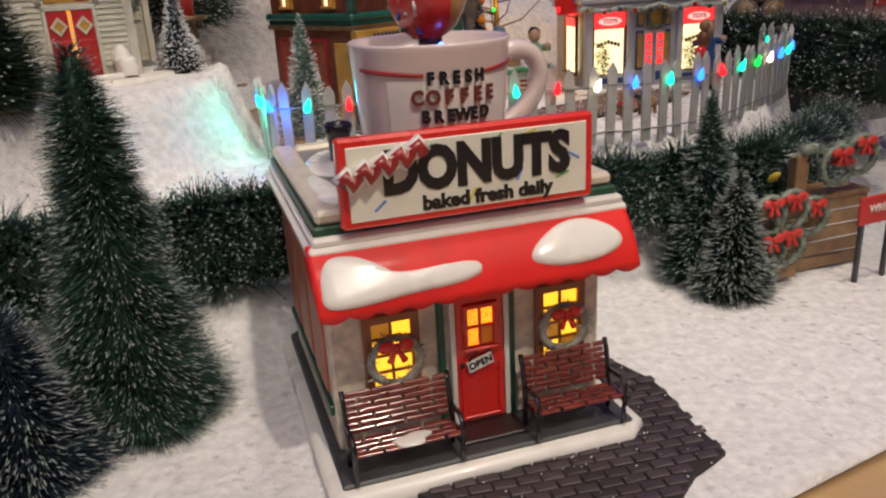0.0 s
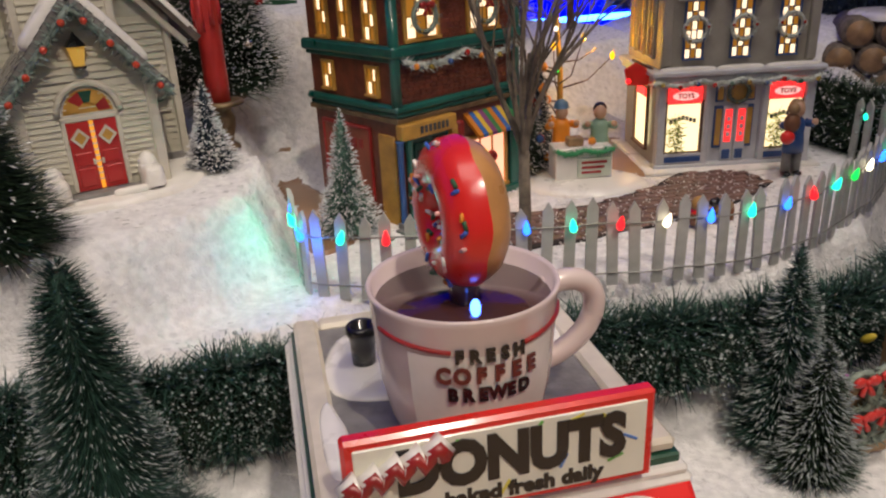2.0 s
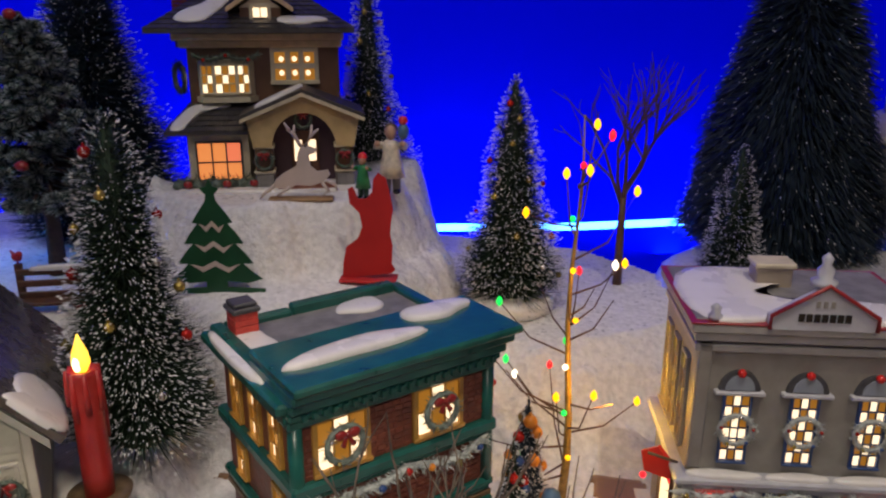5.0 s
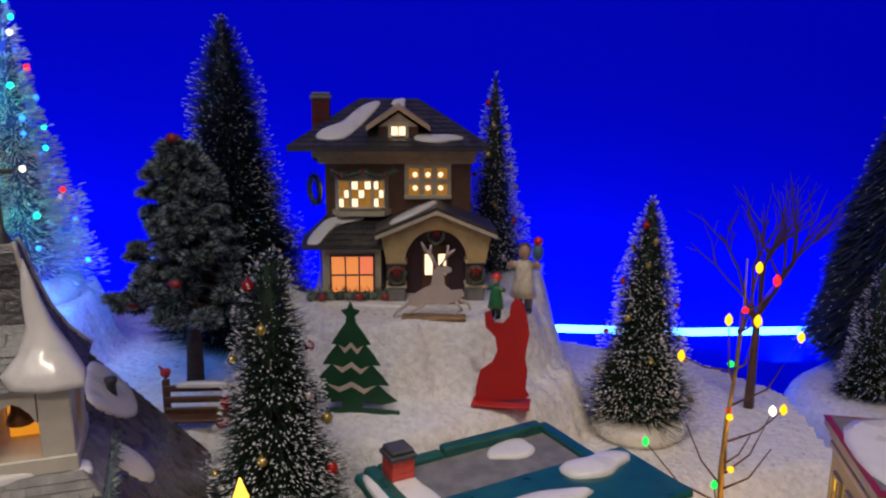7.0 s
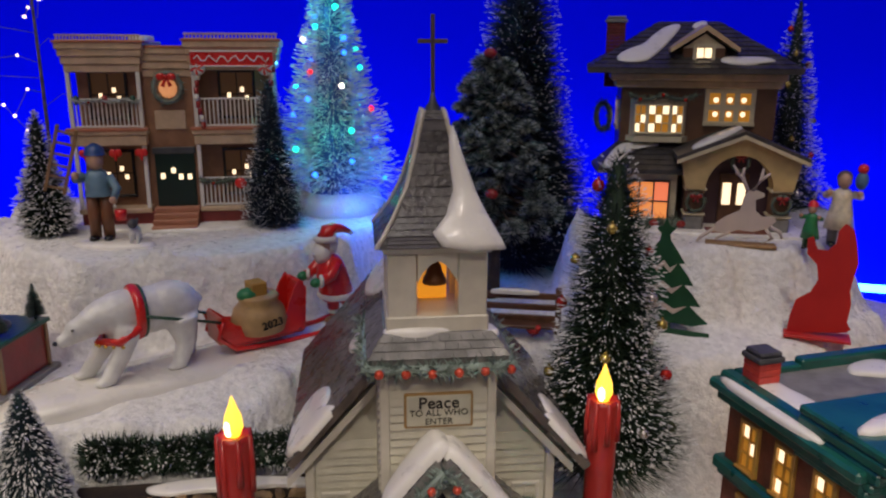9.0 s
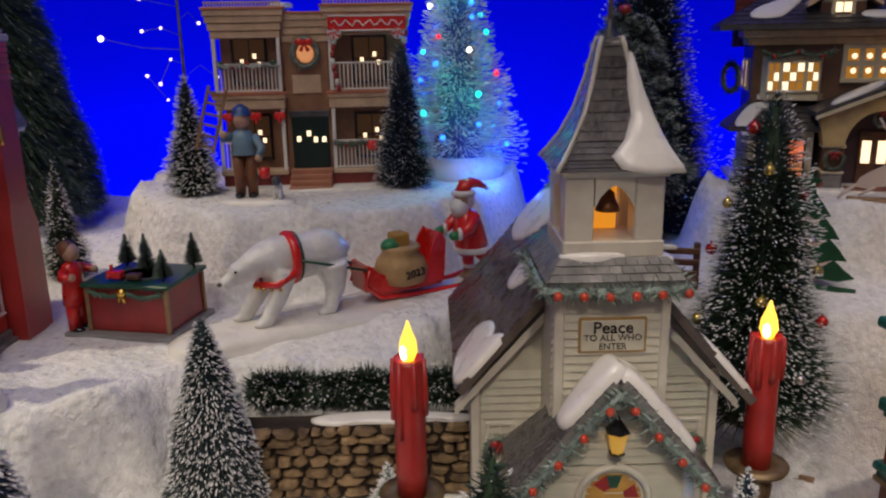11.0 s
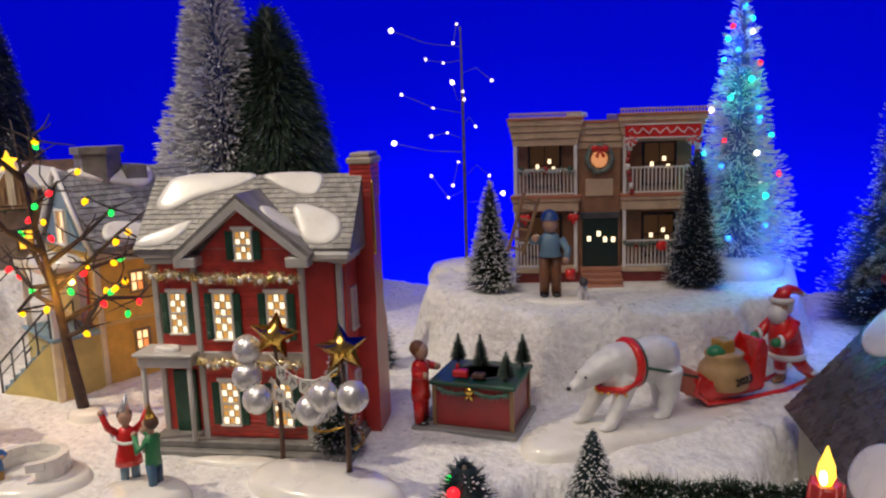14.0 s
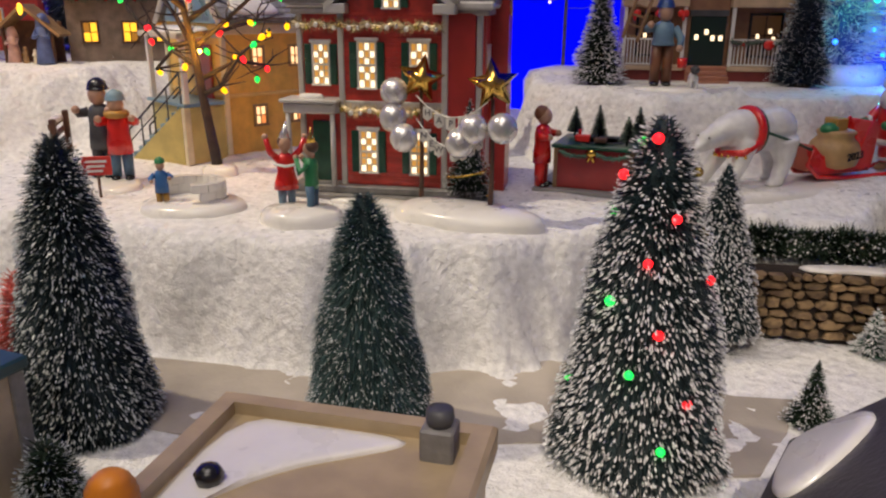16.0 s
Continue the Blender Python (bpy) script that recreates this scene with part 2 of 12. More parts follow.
BALL_RED = mat("red_bauble", (0.55, 0.03, 0.02), rough=0.15, metal=0.4)
BALL_GOLD = mat("gold_bauble", (0.6, 0.45, 0.12), rough=0.15, metal=0.7)
PEARL = mat("pearl_bauble", (0.82, 0.80, 0.76), rough=0.18, var=0.05, coat=0.6)
BALL_SILVER = mat("silver_bauble", (0.7, 0.66, 0.6), rough=0.12, metal=0.8)

LIT = glow("lit_pane", (1.0, 0.60, 0.28), 1.5, (0.8, 0.6, 0.4))
LIT_WHITE = glow("bright_pane", (1.0, 0.74, 0.46), 1.7, (0.8, 0.7, 0.6))
AMBER = glow("amber_pane", (1.0, 0.40, 0.03), 0.28, (0.4, 0.2, 0.05))
LIT_YELLOW = glow("yellow_pane", (1.0, 0.52, 0.03), 1.5, (0.7, 0.4, 0.05))
LIT_ORANGE = glow("orange_pane", (1.0, 0.30, 0.08), 0.85, (0.6, 0.3, 0.1))
LIT_RED = glow("red_sign_light", (1.0, 0.03, 0.03), 1.6, (0.5, 0.02, 0.02))
LIT_SHOP = glow("shop_window_light", (1.0, 0.80, 0.45), 1.5, (0.8, 0.7, 0.5))
FLAME = glow("flame_glow", (1.0, 0.55, 0.03), 2.2, (1, 0.7, 0.2))
FLAME_CORE = glow("flame_core", (1.0, 0.80, 0.35), 6.0, (1, 0.8, 0.4))
FLAME_TIP = glow("flame_edge", (1.0, 0.50, 0.02), 2.6, (1, 0.6, 0.1))
BULB = {
    "green": glow("green_bulb", (0.01, 1.0, 0.10), 1.5),
    "cyan": glow("cyan_bulb", (0.01, 1.0, 0.55), 3.0),
    "blue": glow("blue_bulb", (0.02, 0.16, 1.0), 4.0),
    "red": glow("red_bulb", (1.0, 0.01, 0.015), 2.6),
    "yellow": glow("yellow_bulb", (1.0, 0.46, 0.0), 2.2),
    "white": glow("white_bulb", (1.0, 0.85, 0.60), 4.0),
}

# ---- mesh helpers ----


class Shape:
    """Collects pieces of one mesh, each with its material."""

    def __init__(self):
        self.v, self.f, self.mi, self.sm, self.mats = [], [], [], [], []

    def add(self, verts, faces, material=None, smooth=False, m=None):
        o = len(self.v)
        if m is not None:
            verts = [tuple(m @ Vector(p)) for p in verts]
        self.v.extend(verts)
        if material not in self.mats:
            self.mats.append(material)
        k = self.mats.index(material)
        for face in faces:
            self.f.append([i + o for i in face])
            self.mi.append(k)
            self.sm.append(smooth)
        return self

    def box(self, x0, x1, y0, y1, z0, z1, material=None, c=0.0006, m=None):
        """A block with chamfered edges."""
        x0, x1, y0, y1, z0, z1 = min(x0, x1), max(x0, x1), min(y0, y1), max(y0, y1), min(z0, z1), max(z0, z1)
        c = min(c, (x1 - x0) * 0.3, (y1 - y0) * 0.3, (z1 - z0) * 0.3)
        if c <= 0:
            vs = [(x, y, z) for z in (z0, z1) for x, y in ((x0, y0), (x1, y0), (x1, y1), (x0, y1))]
            fs = [(0, 3, 2, 1), (4, 5, 6, 7), (0, 1, 5, 4), (1, 2, 6, 5), (2, 3, 7, 6), (3, 0, 4, 7)]
            return self.add(vs, fs, material, False, m)
        vs, fs = [], []
        idx = {}
        for ix, x in enumerate((x0, x1)):
            for iy, y in enumerate((y0, y1)):
                for iz, z in enumerate((z0, z1)):
                    sx, sy, sz = (c if ix == 0 else -c), (c if iy == 0 else -c), (c if iz == 0 else -c)
                    for a, p in (("x", (x, y + sy, z + sz)), ("y", (x + sx, y, z + sz)), ("z", (x + sx, y + sy, z))):
                        idx[ix, iy, iz, a] = len(vs)
                        vs.append(p)
        q = lambda a, lst: fs.append([idx[i, j, k, a] for i, j, k in lst])
        q("x", [(0, 0, 0), (0, 0, 1), (0, 1, 1), (0, 1, 0)])
        q("x", [(1, 0, 0), (1, 1, 0), (1, 1, 1), (1, 0, 1)])
        q("y", [(0, 0, 0), (1, 0, 0), (1, 0, 1), (0, 0, 1)])
        q("y", [(0, 1, 0), (0, 1, 1), (1, 1, 1), (1, 1, 0)])
        q("z", [(0, 0, 0), (0, 1, 0), (1, 1, 0), (1, 0, 0)])
        q("z", [(0, 0, 1), (1, 0, 1), (1, 1, 1), (0, 1, 1)])
        for i in (0, 1):
            for j in (0, 1):
                fs.append([idx[i, j, 0, "x"], idx[i, j, 1, "x"], idx[i, j, 1, "y"], idx[i, j, 0, "y"]])
                fs.append([idx[i, 0, j, "x"], idx[i, 1, j, "x"], idx[i, 1, j, "z"], idx[i, 0, j, "z"]])
                fs.append([idx[0, i, j, "y"], idx[1, i, j, "y"], idx[1, i, j, "z"], idx[0, i, j, "z"]])
                for k in (0, 1):
                    fs.append([idx[i, j, k, "x"], idx[i, j, k, "y"], idx[i, j, k, "z"]])
        return self.add(vs, fs, material, False, m)

    def tube(self, pts, radii, material=None, n=8, cap=True, m=None):
        """A round limb through points, with a radius at each."""
        pts = [Vector(p) for p in pts]
        if not hasattr(radii, "__len__"):
            radii = [radii] * len(pts)
        vs, fs = [], []
        ref = Vector((0.31, 0.17, 0.93))
        for i, p in enumerate(pts):
            d = (pts[min(i + 1, len(pts) - 1)] - pts[max(i - 1, 0)]).normalized()
            if abs(d.dot(ref)) > 0.98:
                ref = Vector((0.9, 0.3, 0.1))
            a = d.cross(ref).normalized()
            b = d.cross(a)
            for k in range(n):
                t = 2 * math.pi * k / n
                vs.append(tuple(p + radii[i] * (a * math.cos(t) + b * math.sin(t))))
        for i in range(len(pts) - 1):
            for k in range(n):
                fs.append((i * n + k, i * n + (k + 1) % n, (i + 1) * n + (k + 1) % n, (i + 1) * n + k))
        if cap:
            fs.append(tuple(range(n))[::-1])
            fs.append(tuple((len(pts) - 1) * n + k for k in range(n)))
        return self.add(vs, fs, material, True, m)

    def ball(self, c, r, material=None, n=12, rows=8, m=None):
        rx, ry, rz = r if hasattr(r, "__len__") else (r, r, r)
        vs = [(c[0], c[1], c[2] - rz)]
        for i in range(1, rows):
            t = math.pi * i / rows
            for k in range(n):
                a = 2 * math.pi * k / n
                vs.append((c[0] + rx * math.sin(t) * math.cos(a), c[1] + ry * math.sin(t) * math.sin(a), c[2] - rz * math.cos(t)))
        vs.append((c[0], c[1], c[2] + rz))
        fs = [(0, 1 + (k + 1) % n, 1 + k) for k in range(n)]
        for i in range(rows - 2):
            for k in range(n):
                fs.append((1 + i * n + k, 1 + i * n + (k + 1) % n, 1 + (i + 1) * n + (k + 1) % n, 1 + (i + 1) * n + k))
        e, b = len(vs) - 1, 1 + (rows - 2) * n
        fs += [(b + k, b + (k + 1) % n, e) for k in range(n)]
        return self.add(vs, fs, material, True, m)

    def lathe(self, profile, material=None, n=24, c=(0, 0, 0), smooth=True, m=None, sx=1.0, sy=1.0):
        vs, fs = [], []
        for r, z in profile:
            for k in range(n):
                a = 2 * math.pi * (k + 0.5) / n
                vs.append((c[0] + sx * r * math.cos(a), c[1] + sy * r * math.sin(a), c[2] + z))
        for i in range(len(profile) - 1):
            for k in range(n):
                fs.append((i * n + k, i * n + (k + 1) % n, (i + 1) * n + (k + 1) % n, (i + 1) * n + k))
        fs.append(tuple(range(n))[::-1])
        fs.append(tuple((len(profile) - 1) * n + k for k in range(n)))
        return self.add(vs, fs, material, smooth, m)

    def ring(self, c, big, small, material=None, n=28, k=10, m=None, squash=1.0):
        """A torus round the y axis."""
        vs, fs = [], []
        for i in range(n):
            a = 2 * math.pi * i / n
            for j in range(k):
                b = 2 * math.pi * j / k
                r = big + small * math.cos(b)
                vs.append((c[0] + r * math.cos(a), c[1] + squash * small * math.sin(b), c[2] + r * math.sin(a)))
        for i in range(n):
            for j in range(k):
                fs.append((i * k + j, ((i + 1) % n) * k + j, ((i + 1) % n) * k + (j + 1) % k, i * k + (j + 1) % k))
        return self.add(vs, fs, material, True, m)

    def plate(self, outline, t, material=None, m=None, smooth=False):
        """A flat outline in x and z, t thick along y."""
        n = len(outline)
        vs = [(x, 0, z) for x, z in outline] + [(x, t, z) for x, z in outline]
        fs = [tuple(range(n)), tuple(range(2 * n - 1, n - 1, -1))]
        fs += [(i, i + n, (i + 1) % n + n, (i + 1) % n) for i in range(n)]
        return self.add(vs, fs, material, smooth, m)

    def slab(self, outline, z0, z1, material=None, m=None, inset=0.0):
        """A flat outline in x and y from z0 to z1, its top edge rounded by inset."""
        n = len(outline)
        cx, cy = sum(p[0] for p in outline) / n, sum(p[1] for p in outline) / n
        rows = [(0, z0), (0, z1 - inset), (inset * 0.3, z1 - inset * 0.3), (inset, z1)] if inset else [(0, z0), (0, z1)]
        vs, fs = [], []
        for d, z in rows:
            for x, y in outline:
                q = math.hypot(x - cx, y - cy) or 1
                vs.append((x - (x - cx) / q * d, y - (y - cy) / q * d, z))
        for i in range(len(rows) - 1):
            for k in range(n):
                fs.append((i * n + k, i * n + (k + 1) % n, (i + 1) * n + (k + 1) % n, (i + 1) * n + k))
        fs.append(tuple(range(n))[::-1])
        fs.append(tuple((len(rows) - 1) * n + k for k in range(n)))
        return self.add(vs, fs, material, bool(inset), m)

    def rim(self, x0, x1, z0, z1, w, y0, y1, material=None, m=None):
        """A closed frame round an opening in x and z, w wide, from y0 to y1."""
        inner = [(x0, z0), (x1, z0), (x1, z1), (x0, z1)]
        outer = [(x0 - w, z0 - w), (x1 + w, z0 - w), (x1 + w, z1 + w), (x0 - w, z1 + w)]
        e = min(w, y1 - y0) * 0.2
        edge = [(x + math.copysign(e, x0 + x1 - 2 * x), z + math.copysign(e, z0 + z1 - 2 * z)) for x, z in outer]
        rings = [(inner, y1), (inner, y0), (edge, y0), (outer, y0 + e), (outer, y1)]
        vs = [(x, y, z) for r, y in rings for x, z in r]
        fs = [(r * 4 + k, r * 4 + (k + 1) % 4, ((r + 1) % 5) * 4 + (k + 1) % 4, ((r + 1) % 5) * 4 + k) for r in range(5) for k in range(4)]
        return self.add(vs, fs, material, False, m)

    def mesh(self, name):
        me = bpy.data.meshes.new(name)
        me.from_pydata(self.v, [], self.f)
        for mt in self.mats:
            me.materials.append(mt)
        me.polygons.foreach_set("material_index", self.mi)
        me.polygons.foreach_set("use_smooth", self.sm)
        me.update()
        return me


def melt(shape, voxel, rounds=6):
    """Fuses the overlapping pieces of a shape into one smooth skin."""
    tmp = new("skin", shape.mesh("skin"))
    mod = tmp.modifiers.new("fuse", "REMESH")
    mod.mode, mod.voxel_size = "VOXEL", voxel
    sm = tmp.modifiers.new("smooth", "SMOOTH")
    sm.factor, sm.iterations = 0.5, rounds
    me = bpy.data.meshes.new_from_object(tmp.evaluated_get(bpy.context.evaluated_depsgraph_get()))
    bpy.data.objects.remove(tmp)
    return [tuple(v.co) for v in me.vertices], [tuple(p.vertices) for p in me.polygons]


def thing(name, m, label, category, group="", kind=""):
    ob = new(name)
    ob.empty_display_size = 0.02
    ob.matrix_world = m
    return tagged(ob, label, category, group, kind)


SPLIT = {"cornice", "roof_snow", "belfry", "side_cornice", "parapet", "band", "door", "panel_rim", "step_snow", "awning_snow", "skirt_snow"}


def islands(shape):
    """The separate pieces of a shape, each as a shape of its own."""
    link = list(range(len(shape.v)))

    def find(i):
        while link[i] != i:
            link[i] = link[link[i]]
            i = link[i]
        return i

    for f in shape.f:
        for i in f[1:]:
            link[find(i)] = find(f[0])
    groups = {}
    for k, f in enumerate(shape.f):
        groups.setdefault(find(f[0]), []).append(k)
    out = []
    for faces in groups.values():
        s = Shape()
        s.mats = list(shape.mats)
        idx = {}
        for k in faces:
            for i in shape.f[k]:
                if i not in idx:
                    idx[i] = len(s.v)
                    s.v.append(shape.v[i])
            s.f.append([idx[i] for i in shape.f[k]])
            s.mi.append(shape.mi[k])
            s.sm.append(shape.sm[k])
        out.append(s)
    return out


def part(name, shape, material, parent, label="", m=None):
    if name in SPLIT:
        more = islands(shape)
        if len(more) > 1:
            made = []
            for s in more:
                s.mats = [x or material for x in s.mats]
                ob = new(name, s.mesh(name))
                ob.parent = parent
                if m is not None:
                    ob.matrix_local = m
                made.append(tagged(ob, label))
            return made[0]
    if shape.mats == [None] or material is not None:
        shape.mats = [x or material for x in shape.mats]
    ob = new(name, shape.mesh(name))
    ob.parent = parent
    if m is not None:
        ob.matrix_local = m
    return tagged(ob, label)


def single(name, shape, m, label, category, group="", kind=""):
    """A thing that is one plain mesh."""
    ob = new(name, shape.mesh(name))
    ob.matrix_world = m
    return tagged(ob, label, category, group, kind)


def words(name, text, size, m, material, parent, bold=0.0, squeeze=1.0, depth=0.0003):
    """Raised letters, as a mesh of their own."""
    cu = bpy.data.curves.new(name, "FONT")
    cu.body, cu.size, cu.align_x, cu.align_y = text, size, "CENTER", "CENTER"
    cu.extrude, cu.offset, cu.resolution_u = depth, bold, 3
    tmp = bpy.data.objects.new(name, cu)
    me = bpy.data.meshes.new_from_object(tmp)
    bpy.data.objects.remove(tmp)
    me.materials.clear()
    me.materials.append(material)
    ob = new(name, me)
    ob.parent = parent
    ob.matrix_local = m @ Matrix.Diagonal((squeeze, 1, 1, 1))
    return ob


PANE_MESH = {}
rnd = random.Random(7)


def pane_mesh(w, h, material):
    key = (round(w, 5), round(h, 5), material.name)
    if key not in PANE_MESH:
        s = Shape().box(-w / 2, w / 2, 0, 0.0008, -h / 2, h / 2, material, c=0)
        PANE_MESH[key] = s.mesh("pane")
    return PANE_MESH[key]


def window(parent, m, w, h, nx, nz, frame_mat, bar=0.0012, rim=0.003, lit=(LIT_WHITE, AMBER), share=0.5, sill=True, label="", proud=0.002):
    """A framed window with single panes; its origin is the bottom middle, facing -y."""
    ob = part("window", Shape().rim(-w / 2, w / 2, 0, h, rim, -proud, 0.001), frame_mat, parent, label, m)
    if sill:
        part("window_sill", Shape().box(-w / 2 - rim - 0.0006, w / 2 + rim + 0.0006, -proud - 0.0015, -proud + 0.0002, -rim, -rim * 0.1), frame_mat, ob)
    for i in range(1, nx):
        x = -w / 2 + w * i / nx
        part("glazing_bar", Shape().box(x - bar / 2, x + bar / 2, -proud * 0.6, 0.0012, 0, h, c=0.0002), frame_mat, ob)
    for i in range(1, nz):
        z = h * i / nz
        part("glazing_bar", Shape().box(-w / 2, w / 2, -proud * 0.55, 0.0011, z - bar / 2, z + bar / 2, c=0.0002), frame_mat, ob)
    for i in range(nx):
        for j in range(nz):
            bright = ((i + j) % 2 == 0) != (rnd.random() < abs(share - 0.5) * 0.8 + 0.08 and ((i + j) % 2 == 1) == (share > 0.5)) if share not in (0, 1) else bool(share)
            pane = new("pane", pane_mesh(w / nx, h / nz, lit[0] if bright else lit[1]))
            pane.parent = ob
            pane.matrix_local = pose(-w / 2 + w * (i + 0.5) / nx, 0.0004, h * (j + 0.5) / nz)
    return ob


def tuft(s, path, r, count, length, rand, material=None):
    """Short bristles round a line: garlands and wreaths."""
    n = len(path) - 1
    for _ in range(count):
        t = rand.random() * n
        i = min(int(t), n - 1)
        p = Vector(path[i]).lerp(Vector(path[i + 1]), t - i)
        d = Vector((rand.gauss(0, 1), rand.gauss(0, 1), rand.gauss(0, 1))).normalized()
        side = d.orthogonal().normalized() * length * 0.12
        a = p + d * r * rand.random()
        b = a + d * length
        s.add([tuple(a - side), tuple(a + side), tuple(b)], [(0, 1, 2)], material)
    return s


def wreath(parent, m, radius, bow=RED, material=None, seed=1, name="wreath", lights=()):
    rand = random.Random(seed)
    circle = [(radius * math.cos(a), 0, radius * math.sin(a)) for a in [2 * math.pi * i / 20 for i in range(21)]]
    s = Shape()
    s.ring((0, 0, 0), radius, radius * 0.18, n=18, k=6)
    tuft(s, circle, radius * 0.26, 300, radius * 0.30, rand)
    ob = part(name, s, material or WREATH, parent, "", m)
    if bow:
        b = Shape()
        for sx in (-1, 1):
            b.ball((sx * radius * 0.38, -radius * 0.3, radius * 0.75), (radius * 0.36, radius * 0.16, radius * 0.26), n=8, rows=6)
            b.tube([(0, -radius * 0.3, radius * 0.7), (sx * radius * 0.3, -radius * 0.35, radius * 0.1)], [radius * 0.08, radius * 0.16], n=5)
        b.ball((0, -radius * 0.36, radius * 0.74), radius * 0.16, n=8, rows=6)
        part("bow", b, bow, ob)
    for k, (a, mt) in enumerate(lights):
        part("bauble", Shape().ball((radius * math.cos(a), -radius * 0.25, radius * math.sin(a)), radius * 0.12, n=8, rows=6), mt, ob)
    return ob


def garland(parent, path, r, seed=1, material=None, count=None, baubles=(), name="garland"):
    rand = random.Random(seed)
    s = Shape()
    s.tube(path, r * 0.6, n=5)
    total = sum((Vector(a) - Vector(b)).length for a, b in zip(path, path[1:]))
    tuft(s, path, r * 0.9, count or int(total / r * 22), r * 1.3, rand)
    ob = part(name, s, material or GARLAND, parent)
    for i, mt in enumerate(baubles):
        t = (i + 0.5) / len(baubles) * (len(path) - 1)
        k = min(int(t), len(path) - 2)
        p = Vector(path[k]).lerp(Vector(path[k + 1]), t - k)
        part("bauble", Shape().ball((p.x, p.y - r * 0.7, p.z - r * 0.3), r * 0.6, n=10, rows=7), mt, ob)
    return ob


def blob_outline(cx, cy, rx, ry, seed, n=22, rough=0.18):
    rand = random.Random(seed)
    a0, a1, a2 = rand.random() * 6, rand.random() * 6, rand.random() * 6
    out = []
    for i in range(n):
        a = 2 * math.pi * i / n
        k = 1 + rough * (math.sin(2 * a + a0) * 0.6 + math.sin(3 * a + a1) * 0.5 + math.sin(5 * a + a2) * 0.2)
        out.append((cx + rx * k * math.cos(a), cy + ry * k * math.sin(a)))
    return out


def snow_patch(s, outline, thick, m, material=None):
    """A soft domed pad of glazed snow on a sloping face; the outline lies in x and y of m."""
    for _ in range(2 if len(outline) < 20 else 0):
        pairs = list(zip(outline, outline[1:] + outline[:1]))
        outline = [(a[0] + (b[0] - a[0]) * k, a[1] + (b[1] - a[1]) * k) for a, b in pairs for k in (0.25, 0.75)]
    n = len(outline)
    cx, cy = sum(p[0] for p in outline) / n, sum(p[1] for p in outline) / n
    rows = [(1.0, -thick * 0.4), (1.0, thick * 0.35), (0.93, thick * 0.8), (0.8, thick), (0.4, thick * 1.12)]
    vs, fs = [], []
    for k, z in rows:
        vs += [(cx + (x - cx) * k, cy + (y - cy) * k, z) for x, y in outline]
    for i in range(len(rows) - 1):
        fs += [(i * n + k, i * n + (k + 1) % n, (i + 1) * n + (k + 1) % n, (i + 1) * n + k) for k in range(n)]
    fs.append(tuple((len(rows) - 1) * n + k for k in range(n)))
    return s.add(vs, fs, material, True, m)

# ---- ground ----


def inside_distance(X, Y, poly):
    """Signed distance to a polygon's outline, positive within."""
    best = np.full(X.shape, 1e9)
    ins = np.zeros(X.shape, bool)
    n = len(poly)
    for i in range(n):
        (ax, ay), (bx, by) = poly[i], poly[(i + 1) % n]
        dx, dy = bx - ax, by - ay
        t = np.clip(((X - ax) * dx + (Y - ay) * dy) / (dx * dx + dy * dy), 0, 1)
        best = np.minimum(best, np.hypot(X - ax - t * dx, Y - ay - t * dy))
        cross = ((ay > Y) != (by > Y)) & (X < (bx - ax) * (Y - ay) / ((by - ay) or 1e-9) + ax)
        ins ^= cross
    return np.where(ins, best, -best)


